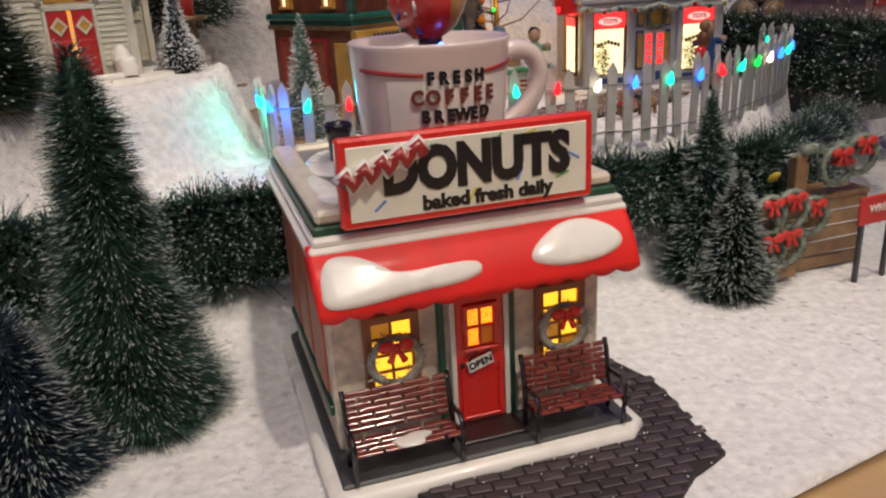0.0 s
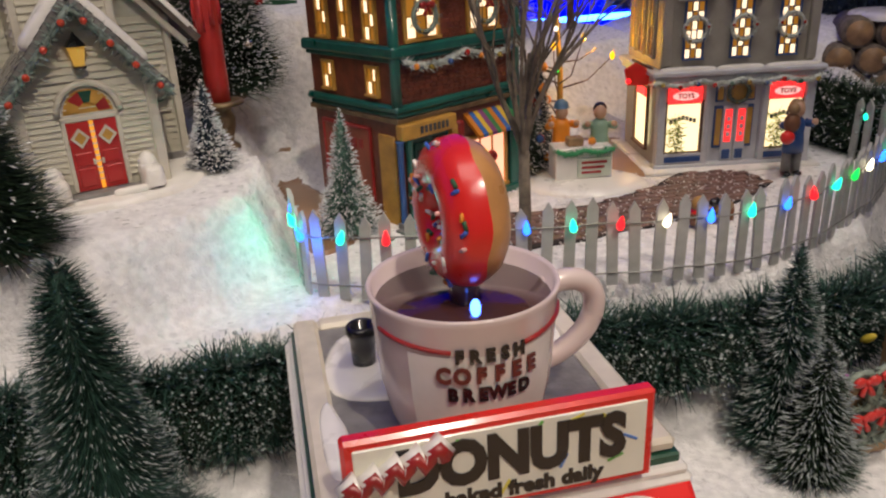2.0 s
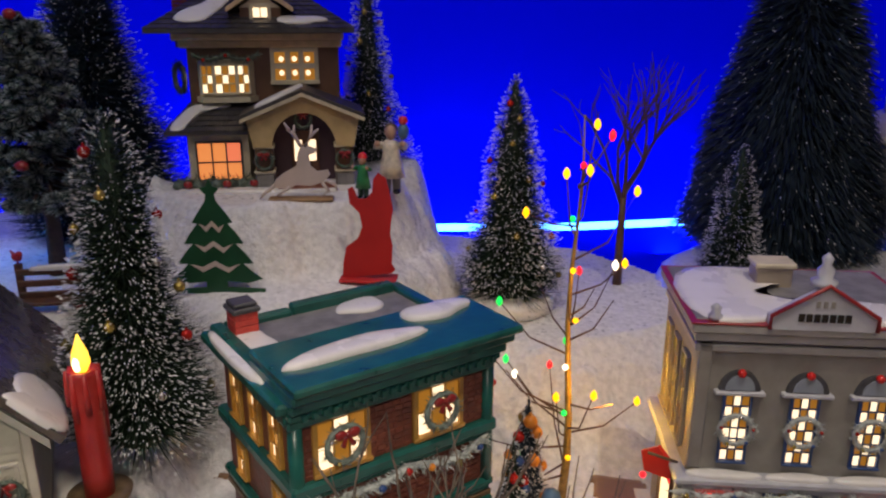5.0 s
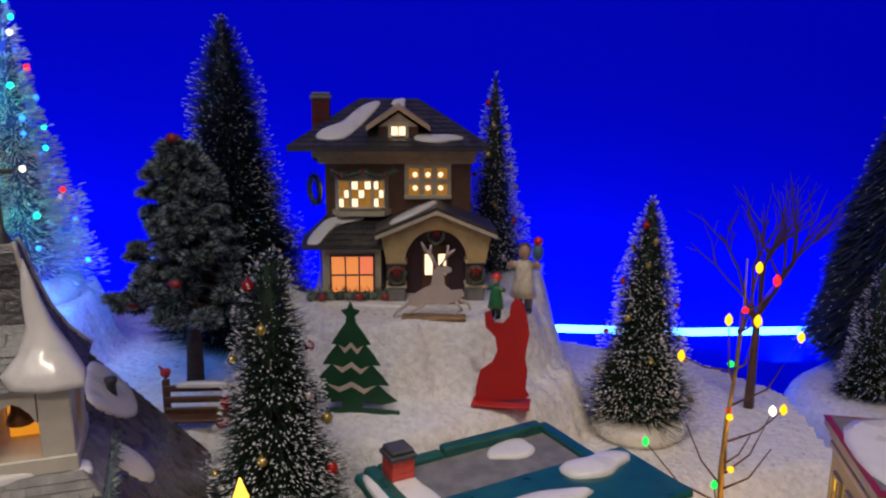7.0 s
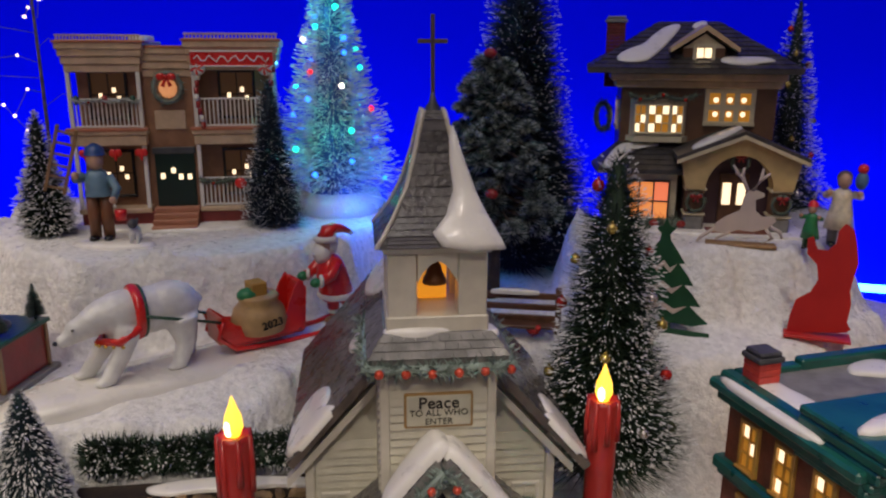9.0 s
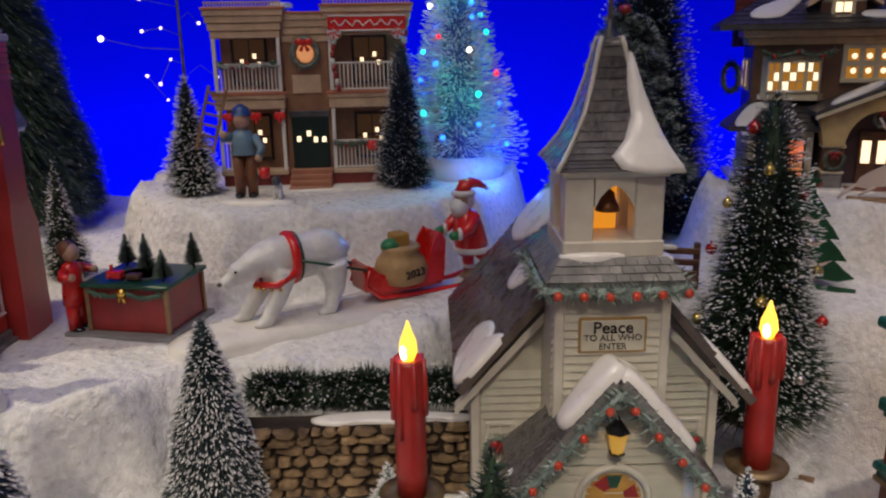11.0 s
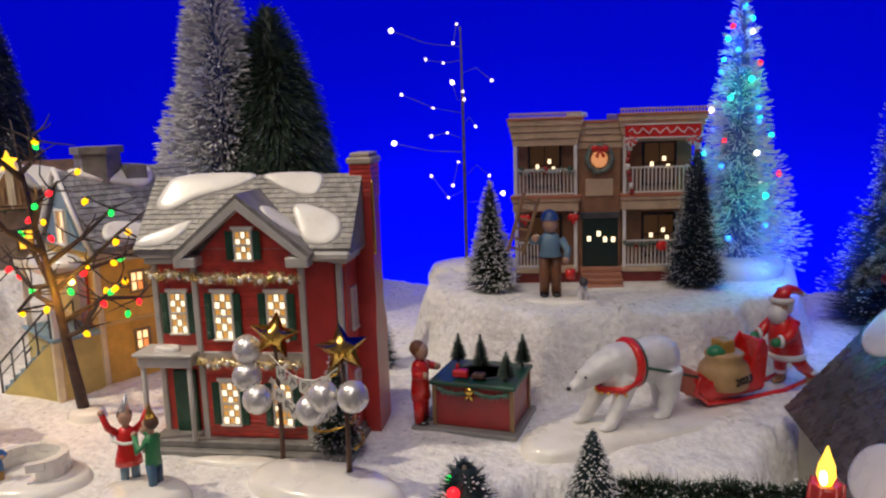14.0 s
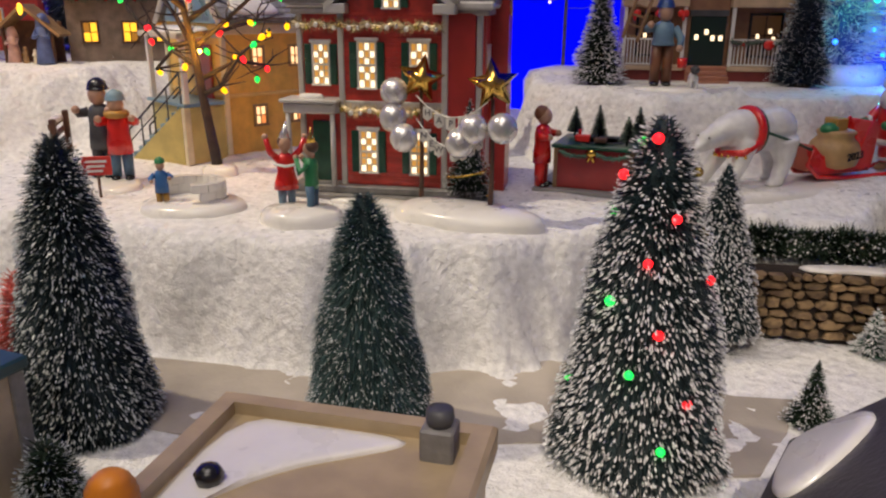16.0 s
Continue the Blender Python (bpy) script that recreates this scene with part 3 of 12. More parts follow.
TERRACES = [
    # height, edge width, shift of the edge, outline
    (0.045, 0.09, 0.03, [(-2, 0.2), (-0.45, 0.36), (-0.28, 0.42), (-0.14, 0.47), (-0.02, 0.54), (0.12, 0.57), (0.27, 0.60), (0.36, 0.66), (0.45, 0.8), (0.5, 1.8), (-2, 1.8)]),
    (0.110, 0.03, 0.0, [(-2, 0.3), (-0.45, 0.41), (-0.30, 0.455), (-0.19, 0.495), (-0.12, 0.53), (-0.09, 0.575), (-0.04, 0.582), (0.03, 0.595), (0.12, 0.605), (0.20, 0.62), (0.27, 0.655), (0.33, 0.71), (0.38, 0.78), (0.42, 0.87), (0.46, 1.0), (0.8, 1.1), (0.8, 1.9), (-2, 1.9)]),
    (0.205, 0.14, 0.03, [(-0.40, 0.90), (-0.20, 0.90), (-0.08, 0.96), (0.02, 1.02), (0.12, 1.06), (0.3, 1.14), (0.8, 1.2), (0.8, 1.9), (-2, 1.9), (-2, 0.9)]),
    (0.178, 0.035, 0.012, [(-2, -0.2), (-0.62, -0.2), (-0.42, 0.1), (-0.42, 0.3), (-0.40, 0.44), (-0.33, 0.49), (-0.287, 0.512), (-0.243, 0.527), (-0.206, 0.563), (-0.178, 0.604), (-0.166, 0.642), (-0.168, 0.70), (-0.195, 0.78), (-0.235, 0.86), (-0.27, 0.97), (-0.4, 1.1), (-2, 1.1)]),
    (0.270, 0.05, 0.014, [(-2, -0.02), (-1.2, 0.06), (-1.0, 0.13), (-0.9, 0.19), (-0.82, 0.235), (-0.75, 0.275), (-0.70, 0.32), (-0.64, 0.39), (-0.615, 0.46), (-0.595, 0.55), (-0.545, 0.605), (-0.46, 0.665), (-0.475, 0.76), (-0.48, 0.82), (-0.40, 0.88), (-0.31, 0.93), (-0.20, 0.95), (-0.13, 1.01), (-0.08, 1.09), (-0.055, 1.2), (-0.1, 1.36), (-0.3, 1.5), (-2, 1.6)]),
    (0.284, 0.08, 0.03, [(-0.60, 0.66), (-0.52, 0.72), (-0.46, 0.86), (-0.30, 0.96), (-0.18, 0.99), (-0.11, 1.06), (-0.08, 1.2), (-0.2, 1.4), (-0.62, 1.35), (-0.66, 0.8)]),
    (0.354, 0.045, 0.012, [(-0.40, 1.10), (-0.355, 1.055), (-0.294, 1.022), (-0.207, 1.050), (-0.152, 1.080), (-0.122, 1.118), (-0.108, 1.2), (-0.108, 1.29), (-0.13, 1.40), (-0.38, 1.40), (-0.42, 1.22)]),
    (0.356, 0.028, 0.006, [(-0.938, 0.728), (-0.81, 0.688), (-0.712, 0.70), (-0.65, 0.755), (-0.588, 0.80), (-0.562, 0.87), (-0.555, 0.98), (-0.60, 1.10), (-0.72, 1.12), (-0.85, 1.0), (-1.01, 0.90)]),
    (0.362, 0.14, 0.04, [(-1.24, -0.2), (-1.30, 0.2), (-1.27, 0.36), (-1.33, 0.5), (-1.3, 0.7), (-2.2, 0.8), (-2.2, -0.3)]),
]


def ground_height(X, Y):
    X, Y = np.asarray(X, float), np.asarray(Y, float)
    wob = 0.006 * np.sin(31 * X + 5 * np.sin(17 * Y)) + 0.005 * np.sin(43 * Y + 3 * np.sin(23 * X))
    h = np.full(X.shape, 0.008)
    for z, width, shift, poly in TERRACES:
        d = inside_distance(X, Y, poly) + wob * 0.6
        t = np.clip((d + shift) / width, 0, 1)
        t = t * t * (3 - 2 * t)
        h = h + (np.maximum(z, h) - h) * t
    return h


def ground(x, y):
    return float(ground_height(np.array([x]), np.array([y]))[0])


def build_ground():
    step = 0.0062
    xs, ys = np.arange(-1.95, 0.80, step), np.arange(-0.05, 1.62, step)
    X, Y = np.meshgrid(xs, ys)
    Z = ground_height(X, Y)
    rng = np.random.default_rng(3)
    lump = np.zeros_like(Z)
    for k, amp in ((38, 0.0012), (90, 0.0009), (190, 0.0006)):
        a = rng.random(8) * 6.28
        for i in range(4):
            th = a[i]
            lump += amp * np.sin(k * (X * np.cos(th) + Y * np.sin(th)) + a[4 + i] + 2 * np.sin(k * 0.4 * (Y * np.cos(th) - X * np.sin(th))))
    gx, gy = np.gradient(Z, step)
    steep = np.clip(np.hypot(gx, gy), 0, 2)
    Z = Z + lump * (0.28 + 1.6 * steep) + rng.normal(0, 1, Z.shape) * (0.00010 + 0.0005 * np.clip(steep, 0, 1))
    line = 0.299 + (X - 0.152) * 0.52
    near = (Y < line) & (X > -0.12)
    Y = np.where(near, line, Y)
    Z = np.where(near, np.minimum(Z, 0.004), Z)
    V = np.stack([X, Y, Z], -1).reshape(-1, 3)
    ny, nx = X.shape
    i = np.arange(ny * nx).reshape(ny, nx)
    F = np.stack([i[:-1, :-1], i[:-1, 1:], i[1:, 1:], i[1:, :-1]], -1).reshape(-1, 4)
    cx, cy = V[F[:, 0], 0], V[F[:, 0], 1]
    keep = (V[F[:, 2], 1] > 0.299 + (V[F[:, 2], 0] - 0.152) * 0.52 + 1e-6) | (V[F[:, 3], 1] > 0.299 + (V[F[:, 3], 0] - 0.152) * 0.52 + 1e-6) | (cx < -0.12)
    back = inside_distance(cx, cy, [(-2.2, -0.4), (0.9, -0.4), (0.9, 1.56), (0.44, 1.56), (0.40, 1.30), (0.30, 1.22), (0.20, 1.24), (0.17, 1.39), (0.06, 1.47), (-0.3, 1.52), (-0.62, 1.40), (-0.75, 1.22), (-1.0, 1.05), (-1.25, 1.0), (-1.6, 0.9), (-2.2, 0.6)]) > 0
    F = F[keep & back]
    me = bpy.data.meshes.new("ground")
    me.from_pydata(V.tolist(), [], F.tolist())
    me.materials.append(SNOW)
    me.polygons.foreach_set("use_smooth", [True] * len(F))
    ob = new("ground", me)
    tagged(ob, "terraced sheet of sparkling artificial snow over foam", "snow", kind="structure")
    # snow chunk behind the toy shop
    s = Shape()
    s.slab(blob_outline(0.36, 1.44, 0.17, 0.20, 5, n=30), 0.02, 0.20, SNOW, inset=0.03)
    single("snow_block", s, pose(0, 0, 0), "block of snow-covered foam behind the toy shop", "snow", kind="structure")


build_ground()

# table top, backdrop and blue strip
s = Shape()
s.box(-2.3, 0.95, -0.55, 1.62, -0.04, -0.002, TABLE_WOOD, c=0.004)
table = tagged(new("table", s.mesh("table")), "pale wooden display table under the snow", "table", kind="structure")
for x in (-2.2, 0.85):
    for y in (-0.45, 1.52):
        part("table_leg", Shape().box(x - 0.04, x + 0.04, y - 0.04, y + 0.04, -0.9, -0.04, c=0.004), TABLE_WOOD, table)
for y in (-0.47, 1.54):
    part("table_apron", Shape().box(-2.16, 0.81, y - 0.012, y + 0.012, -0.14, -0.04, c=0.003), TABLE_WOOD, table)

# blue base and emission stand in for strip light washing up the wall
BACKDROP = bpy.data.materials.new("glowing_blue_backdrop")
BACKDROP.use_nodes = True
_p = BACKDROP.node_tree.nodes["Principled BSDF"]
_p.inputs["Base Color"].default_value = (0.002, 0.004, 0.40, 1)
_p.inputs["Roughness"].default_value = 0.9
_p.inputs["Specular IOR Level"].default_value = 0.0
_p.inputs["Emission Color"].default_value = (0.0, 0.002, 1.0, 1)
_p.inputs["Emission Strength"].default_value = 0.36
WALL = [(1.5, 2.3), (0.9, 2.05), (0.4, 1.88), (0.05, 1.74), (-0.35, 1.64), (-0.8, 1.52), (-1.25, 1.36), (-1.65, 1.1), (-1.95, 0.75), (-2.12, 0.3), (-2.2, -0.3), (-2.2, -0.8)]


def wall_sheet(offset, z0, z1, thick):
    vs, fs = [], []
    for i, (x, y) in enumerate(WALL):
        ax, ay = WALL[max(i - 1, 0)]
        bx, by = WALL[min(i + 1, len(WALL) - 1)]
        q = math.hypot(bx - ax, by - ay)
        nx, ny = -(by - ay) / q, (bx - ax) / q
        for d, z in ((offset, z0), (offset, z1), (offset - thick, z1), (offset - thick, z0)):
            vs.append((x + nx * d, y + ny * d, z))
    for i in range(len(WALL) - 1):
        for k in range(4):
            fs.append((i * 4 + k, i * 4 + (k + 1) % 4, (i + 1) * 4 + (k + 1) % 4, (i + 1) * 4 + k))
    return vs, fs


s = Shape()
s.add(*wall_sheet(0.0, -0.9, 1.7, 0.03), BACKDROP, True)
single("backdrop", s, pose(0, 0, 0), "plain wall with the strip's deep blue light put into its colour and glow", "wall", kind="structure")
LED = glow("blue_strip_light", (0.05, 0.25, 1.0), 14.0)
s = Shape()
s.add(*wall_sheet(0.03, 0.166, 0.177, 0.008), LED)
single("led_strip", s, pose(0, 0, 0), "glowing blue light strip along the wall", "light strip")
for i in range(2, 9):
    (ax, ay), (bx, by) = WALL[i], WALL[i + 1]
    mx, my = (ax + bx) / 2, (ay + by) / 2
    L = math.hypot(bx - ax, by - ay)
    nx, ny = -(by - ay) / L, (bx - ax) / L
    lamp = area_lamp("blue_strip_lamp", (mx + nx * 0.10, my + ny * 0.10, 0.12), (mx + nx * 0.02, my + ny * 0.02, 0.60), 0.05, 0.0, (0.02, 0.12, 1.0), L)
    lamp.data.energy = 4.2
s = Shape()
s.box(-3.5, 3.5, -3.5, 3.5, -0.95, -0.9, PLATFORM)
single("floor", s, pose(0, 0, 0), "plain room floor", "floor", kind="structure")
for nm, (x0, x1, y0, y1, z0, z1), lab in (("wall_east", (3.4, 3.5, -3.5, 3.5, -0.9, 2.85), "plain painted room wall"), ("wall_west", (-3.5, -3.4, -3.5, 3.5, -0.9, 2.85), "plain painted room wall"), ("wall_south", (-3.4, 3.4, -3.5, -3.4, -0.9, 2.85), "plain painted room wall"), ("wall_north", (-3.4, 3.4, 3.4, 3.5, -0.9, 2.85), "plain painted room wall"), ("ceiling", (-3.5, 3.5, -3.5, 3.5, 2.85, 2.95), "plain painted room ceiling")):
    single(nm, Shape().box(x0, x1, y0, y1, z0, z1, WALL_PAINT, c=0), pose(0, 0, 0), lab, nm.split("_")[0], kind="structure")

# ---- trees ----


def tri_mesh(name, V, F, material, mats=None, idx=None):
    me = bpy.data.meshes.new(name)
    me.from_pydata(V.tolist(), [], F.tolist())
    for mt in (mats or [material]):
        me.materials.append(mt)
    if idx is not None:
        me.polygons.foreach_set("material_index", idx)
    me.update()
    return me


def bristles(rng, n, h, r, z0=0.0, power=1.0, layers=0, droop=0.1, width=0.0006, start=0.25, top_r=0.06, wob=0.22):
    """Needles of a bottle-brush tree: thin triangles out of the stem. Returns bases, tips and sideways vectors."""
    t = 1 - np.sqrt(rng.random(n))
    t = np.clip(t * 1.02, 0, 1)
    if layers:
        t = np.clip(np.round(t * layers) / layers + rng.normal(0, 0.22 / layers, n), 0, 1)
    rad = r * (top_r + (1 - top_r) * (1 - t) ** power)
    ang = rng.random(n) * 2 * np.pi
    rad = rad * (1 + wob * np.sin(3 * ang + 9 * t) * np.sin(17 * t + ang)) * (1 - 0.30 * rng.random(n) ** 2)
    el = rng.normal(0.12 - droop, 0.22, n) + 0.75 * t ** 6
    d = np.stack([np.cos(ang) * np.cos(el), np.sin(ang) * np.cos(el), np.sin(el)], -1)
    c = np.stack([np.zeros(n), np.zeros(n), z0 + t * h], -1)
    base = c + d * (rad * start)[:, None]
    tip = c + d * rad[:, None]
    if droop >= 0.5:
        # drooping needles that end on a smooth cone
        el = rng.normal(0.05 - droop, 0.14, n) + 1.2 * t ** 5
        d = np.stack([np.cos(ang) * np.cos(el), np.sin(ang) * np.cos(el), np.sin(el)], -1)
        rad = r * (top_r + (1 - top_r) * (1 - t) ** power) * (1 - 0.34 * rng.random(n) ** 1.5) * (1 + 0.05 * np.sin(5 * ang + 14 * t))
        tip = c + np.stack([np.cos(ang) * rad, np.sin(ang) * rad, np.zeros(n)], -1)
        base = tip - d * np.minimum(rad * 0.7, 0.16 * r + 0.004)[:, None]
    side = np.stack([-np.sin(ang + rng.normal(0, 0.6, n)), np.cos(ang), rng.normal(0, 0.8, n)], -1)
    side /= np.linalg.norm(side, axis=1)[:, None]
    return base, tip, side * width, d


def brush_tree(name, x, y, h, r, label, needle=None, n=5000, snow=0.4, z=None, lean=(0, 0), stand="disc", power=1.0, seed=1, layers=0, width=0.0007, tip_len=0.0035, tip_w=0.0011, balls=(), lights=(), wire=False, group="", droop=0.1, top_r=0.06, gap=0.05, frost=None):
    rng = np.random.default_rng(seed)
    tip_w, tip_len = tip_w * 0.66, tip_len * 1.4
    z = ground(x, y) if z is None else z
    q = Vector((lean[0], lean[1], 1)).normalized()
    rot = Vector((0, 0, 1)).rotation_difference(q).to_matrix().to_4x4()
    root = thing(name, Matrix.Translation((x, y, z - 0.001)) @ rot, label, "tree", group)
    z0 = h * gap
    s = Shape()
    s.tube([(0, 0, 0), (0, 0, h * 0.6), (0, 0, h * 0.985)], [r * 0.09, r * 0.06, r * 0.02], n=7)
    if stand == "disc":
        s.lathe([(r * 0.36, 0), (r * 0.36, h * 0.02), (r * 0.30, h * 0.035), (0.001, h * 0.04)], n=16)
    part("trunk", s, BARK, root)
    if stand == "snowdisc":
        s = Shape().lathe([(r * 0.75, 0), (r * 0.78, h * 0.035), (r * 0.7, h * 0.07), (0.002, h * 0.075)], n=24)
        part("snow_base", s, GLAZE_SNOW, root)
        z0 = h * 0.07
    hh = h - z0
    b, t, sd, d = bristles(rng, n, hh, r, z0, power, layers, droop, width, top_r=top_r)
    V = np.concatenate([b - sd, b + sd, t], 0)
    k = np.arange(n)
    F = np.stack([k, k + n, k + 2 * n], -1)
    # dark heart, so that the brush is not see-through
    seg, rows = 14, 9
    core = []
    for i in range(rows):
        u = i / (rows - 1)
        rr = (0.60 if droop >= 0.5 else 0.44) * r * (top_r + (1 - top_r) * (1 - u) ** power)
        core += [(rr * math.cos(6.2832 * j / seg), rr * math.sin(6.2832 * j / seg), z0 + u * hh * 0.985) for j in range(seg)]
    o = len(V)
    cf = []
    for i in range(rows - 1):
        for j in range(seg):
            a0, a1, b0, b1 = i * seg + j, i * seg + (j + 1) % seg, (i + 1) * seg + j, (i + 1) * seg + (j + 1) % seg
            cf += [(a0, a1, b1), (a0, b1, b0)]
    V = np.concatenate([V, np.array(core)], 0)
    F = np.concatenate([F, np.array(cf) + o], 0)
    # on white trees the heart's blue is painted-in glow
    ob = new("crown", tri_mesh("crown", V, F, None, [needle or NEEDLE, BLUE_GLOW_HEART if needle == NEEDLE_WHITE else (needle or NEEDLE)], [0] * n + [1] * len(cf)))
    ob.parent = root
    if snow > 0:
        pick = rng.random(n) < snow
        tt, dd, ss = t[pick], d[pick], sd[pick] / width * tip_w
        m = len(tt)
        lens = tip_len * (0.6 + 0.8 * rng.random(m))[:, None]
        up = np.cross(dd, ss / tip_w) * tip_w * 0.8
        a, e = tt - dd * lens * 0.75, tt + dd * lens * 0.35
        mid = tt - dd * lens * 0.1
        V = np.concatenate([a, mid - ss, e, mid + ss, mid + up], 0)
        k = np.arange(m)
        F = np.concatenate([np.stack([k, k + m, k + 4 * m], -1), np.stack([k + m, k + 2 * m, k + 4 * m], -1), np.stack([k + 2 * m, k + 3 * m, k + 4 * m], -1), np.stack([k + 3 * m, k, k + 4 * m], -1)], 0)
        ob = new("frosting", tri_mesh("frosting", V, F, frost or TIP))
        ob.parent = root
    for lst, nm in ((balls, "bauble"), (lights, "bulb")):
        for u, a, rad, mt in lst:
            rr = r * (top_r + (1 - top_r) * (1 - u) ** power) * 0.88
            c = (rr * math.cos(a), rr * math.sin(a), z0 + u * hh)
            sh = Shape().ball(c, rad, n=10, rows=8)
            if nm == "bauble":
                sh.tube([(c[0], c[1], c[2] + rad * 0.8), (c[0], c[1], c[2] + rad * 1.35)], rad * 0.22, n=6)
            part(nm, sh, mt, root)
    if wire:
        pts = []
        for i in range(90):
            u = i / 89
            a = u * 26
            rr = r * (top_r + (1 - top_r) * (1 - u) ** power) * 1.0
            pts.append((rr * math.cos(a), rr * math.sin(a), z0 + u * hh))
        part("light_cable", Shape().tube(pts, 0.0006, n=4), WIRE, root)
    return root


def spread(n, seed, lo, hi, rad, mats, face=None):
    """Places on a cone for baubles or bulbs: height, angle, radius, material."""
    rand = random.Random(seed)
    out = []
    for i in range(n):
        u = lo + (hi - lo) * (i + rand.random()) / n
        a = (face + rand.uniform(-1.5, 1.5)) if face is not None else i * 2.4 + rand.random()
        out.append((u, a, rad * rand.uniform(0.85, 1.1), mats[i % len(mats)]))
    return out


def bush_row(name, pts, h, w, label, n=5000, needle=None, snow=0.35, seed=1, z=None, width=0.0007, tip_len=0.0028, frost=None):
    """A clipped hedge of bristles along a line on the ground."""
    rng = np.random.default_rng(seed)
    P = np.array(pts, float)
    seg = np.linalg.norm(np.diff(P, axis=0), axis=1)
    cum = np.concatenate([[0], np.cumsum(seg)])
    t = rng.random(n) * cum[-1]
    cx, cy = np.interp(t, cum, P[:, 0]), np.interp(t, cum, P[:, 1])
    zz = ground_height(cx, cy) if z is None else np.full(n, z)
    a = rng.random(n) * 2 * np.pi
    el = rng.normal(0.25, 0.45, n)
    d = np.stack([np.cos(a) * np.cos(el), np.sin(a) * np.cos(el), np.sin(el)], -1)
    hz = (0.08 + 0.80 * rng.random(n)) * h
    c = np.stack([cx, cy, zz + hz], -1)
    lump = 1 + 0.16 * np.sin(t * 90) + 0.12 * np.sin(t * 210 + 2)
    L = w * 0.46 * lump * (0.70 + 0.40 * rng.random(n))
    b, tp = c + d * (L * 0.2)[:, None], c + d * L[:, None]
    sd = np.stack([-np.sin(a), np.cos(a), rng.normal(0, 0.7, n)], -1) * width
    o = np.array([P[0, 0], P[0, 1], 0.0])
    V = np.concatenate([b - sd, b + sd, tp], 0)
    k = np.arange(n)
    F = np.stack([k, k + n, k + 2 * n], -1)
    root = thing(name, Matrix.Translation(o), label, "hedge")
    s = Shape()
    m = 26
    for i in range(m):
        u = cum[-1] * i / (m - 1)
        px, py = np.interp(u, cum, P[:, 0]), np.interp(u, cum, P[:, 1])
        pz = ground(px, py) if z is None else z
        s.ball((px - o[0], py - o[1], pz + h * 0.42), (w * 0.27, w * 0.27, h * 0.40), n=8, rows=6)
    part("core", s, NEEDLE_DARK, root)
    ob = new("foliage", tri_mesh("foliage", V - o, F, needle or NEEDLE))
    ob.parent = root
    pick = rng.random(n) < snow
    tt, dd, ss = tp[pick], d[pick], sd[pick] / width * 0.0009
    q = len(tt)
    a0, e0 = tt - dd * tip_len * 0.7, tt + dd * tip_len * 0.3
    V = np.concatenate([a0, tt - ss, e0, tt + ss], 0) - o
    k = np.arange(q)
    F = np.concatenate([np.stack([k, k + q, k + 2 * q], -1), np.stack([k, k + 2 * q, k + 3 * q], -1)], 0)
    ob = new("frosting", tri_mesh("frosting", V, F, frost or TIP))
    ob.parent = root
    return root


brush_tree("pine_tree", -0.186, 0.405, 0.217, 0.054, "tall dark green bottle-brush pine beside the donut shop", NEEDLE, 42000, 0.12, seed=11, stand="disc", width=0.00055, tip_len=0.0026, tip_w=0.0006, top_r=0.15, power=0.72, droop=0.35, frost=SOFT_TIP)
brush_tree("pine_tree", -0.226, 0.350, 0.092, 0.046, "blue-green frosted bottle-brush pine on the snow", NEEDLE_BLUE, 15000, 0.16, seed=12, width=0.0006, tip_len=0.004, tip_w=0.0007, top_r=0.3, frost=SOFT_TIP)
brush_tree("pine_tree", -0.30, 0.53, 0.145, 0.05, "plump dark green pine without much snow", NEEDLE_DARK, 7000, 0.05, seed=13, power=0.8)
brush_tree("pine_tree", 0.207, 0.572, 0.150, 0.039, "dark green frosted pine by the hedge", NEEDLE, 10000, 0.22, seed=14, tip_len=0.0045, tip_w=0.0008, frost=SOFT_TIP, power=0.85)
brush_tree("pine_tree", 0.219, 0.538, 0.098, 0.035, "small dark pine with frosted tips by the wreath stall", NEEDLE_DARK, 9000, 0.25, seed=15, tip_len=0.0045, tip_w=0.0008, frost=SOFT_TIP, power=0.85)
brush_tree("pine_tree", -0.118, 0.729, 0.112, 0.029, "pale frosted green pine by the brick shop", NEEDLE_PALE, 4500, 0.5, seed=16, tip_len=0.003, tip_w=0.0008)
brush_tree("pine_tree", -0.222, 0.706, 0.076, 0.022, "small dark pine with thick snow beside the chapel", NEEDLE_BLUE, 3000, 0.5, seed=17, tip_len=0.003, tip_w=0.0011)
BB = [BALL_GOLD, BALL_RED, BALL_SILVER, BALL_GOLD]
brush_tree("pine_tree", -0.264, 0.872, 0.262, 0.069, "tall snowy pine hung with gold and red baubles", NEEDLE_DARK, 15000, 0.32, z=0.207, seed=18, balls=spread(18, 3, 0.08, 0.92, 0.0045, BB), tip_len=0.0028, tip_w=0.0011, layers=34, top_r=0.14, power=0.75)
brush_tree("pine_tree", 0.0, 1.225, 0.268, 0.069, "tall snowy pine with small baubles on a white base", NEEDLE_DARK, 12000, 0.36, z=0.208, seed=19, stand="snowdisc", balls=spread(26, 4, 0.08, 0.9, 0.0036, BB), tip_len=0.0028, tip_w=0.0012, layers=30, power=0.85)
brush_tree("pine_tree", -0.492, 1.175, 0.402, 0.108, "very tall dark pine behind the brown house", NEEDLE_BLUE, 24000, 0.16, z=0.265, seed=20, power=0.72, width=0.0012, layers=40, tip_w=0.0012)
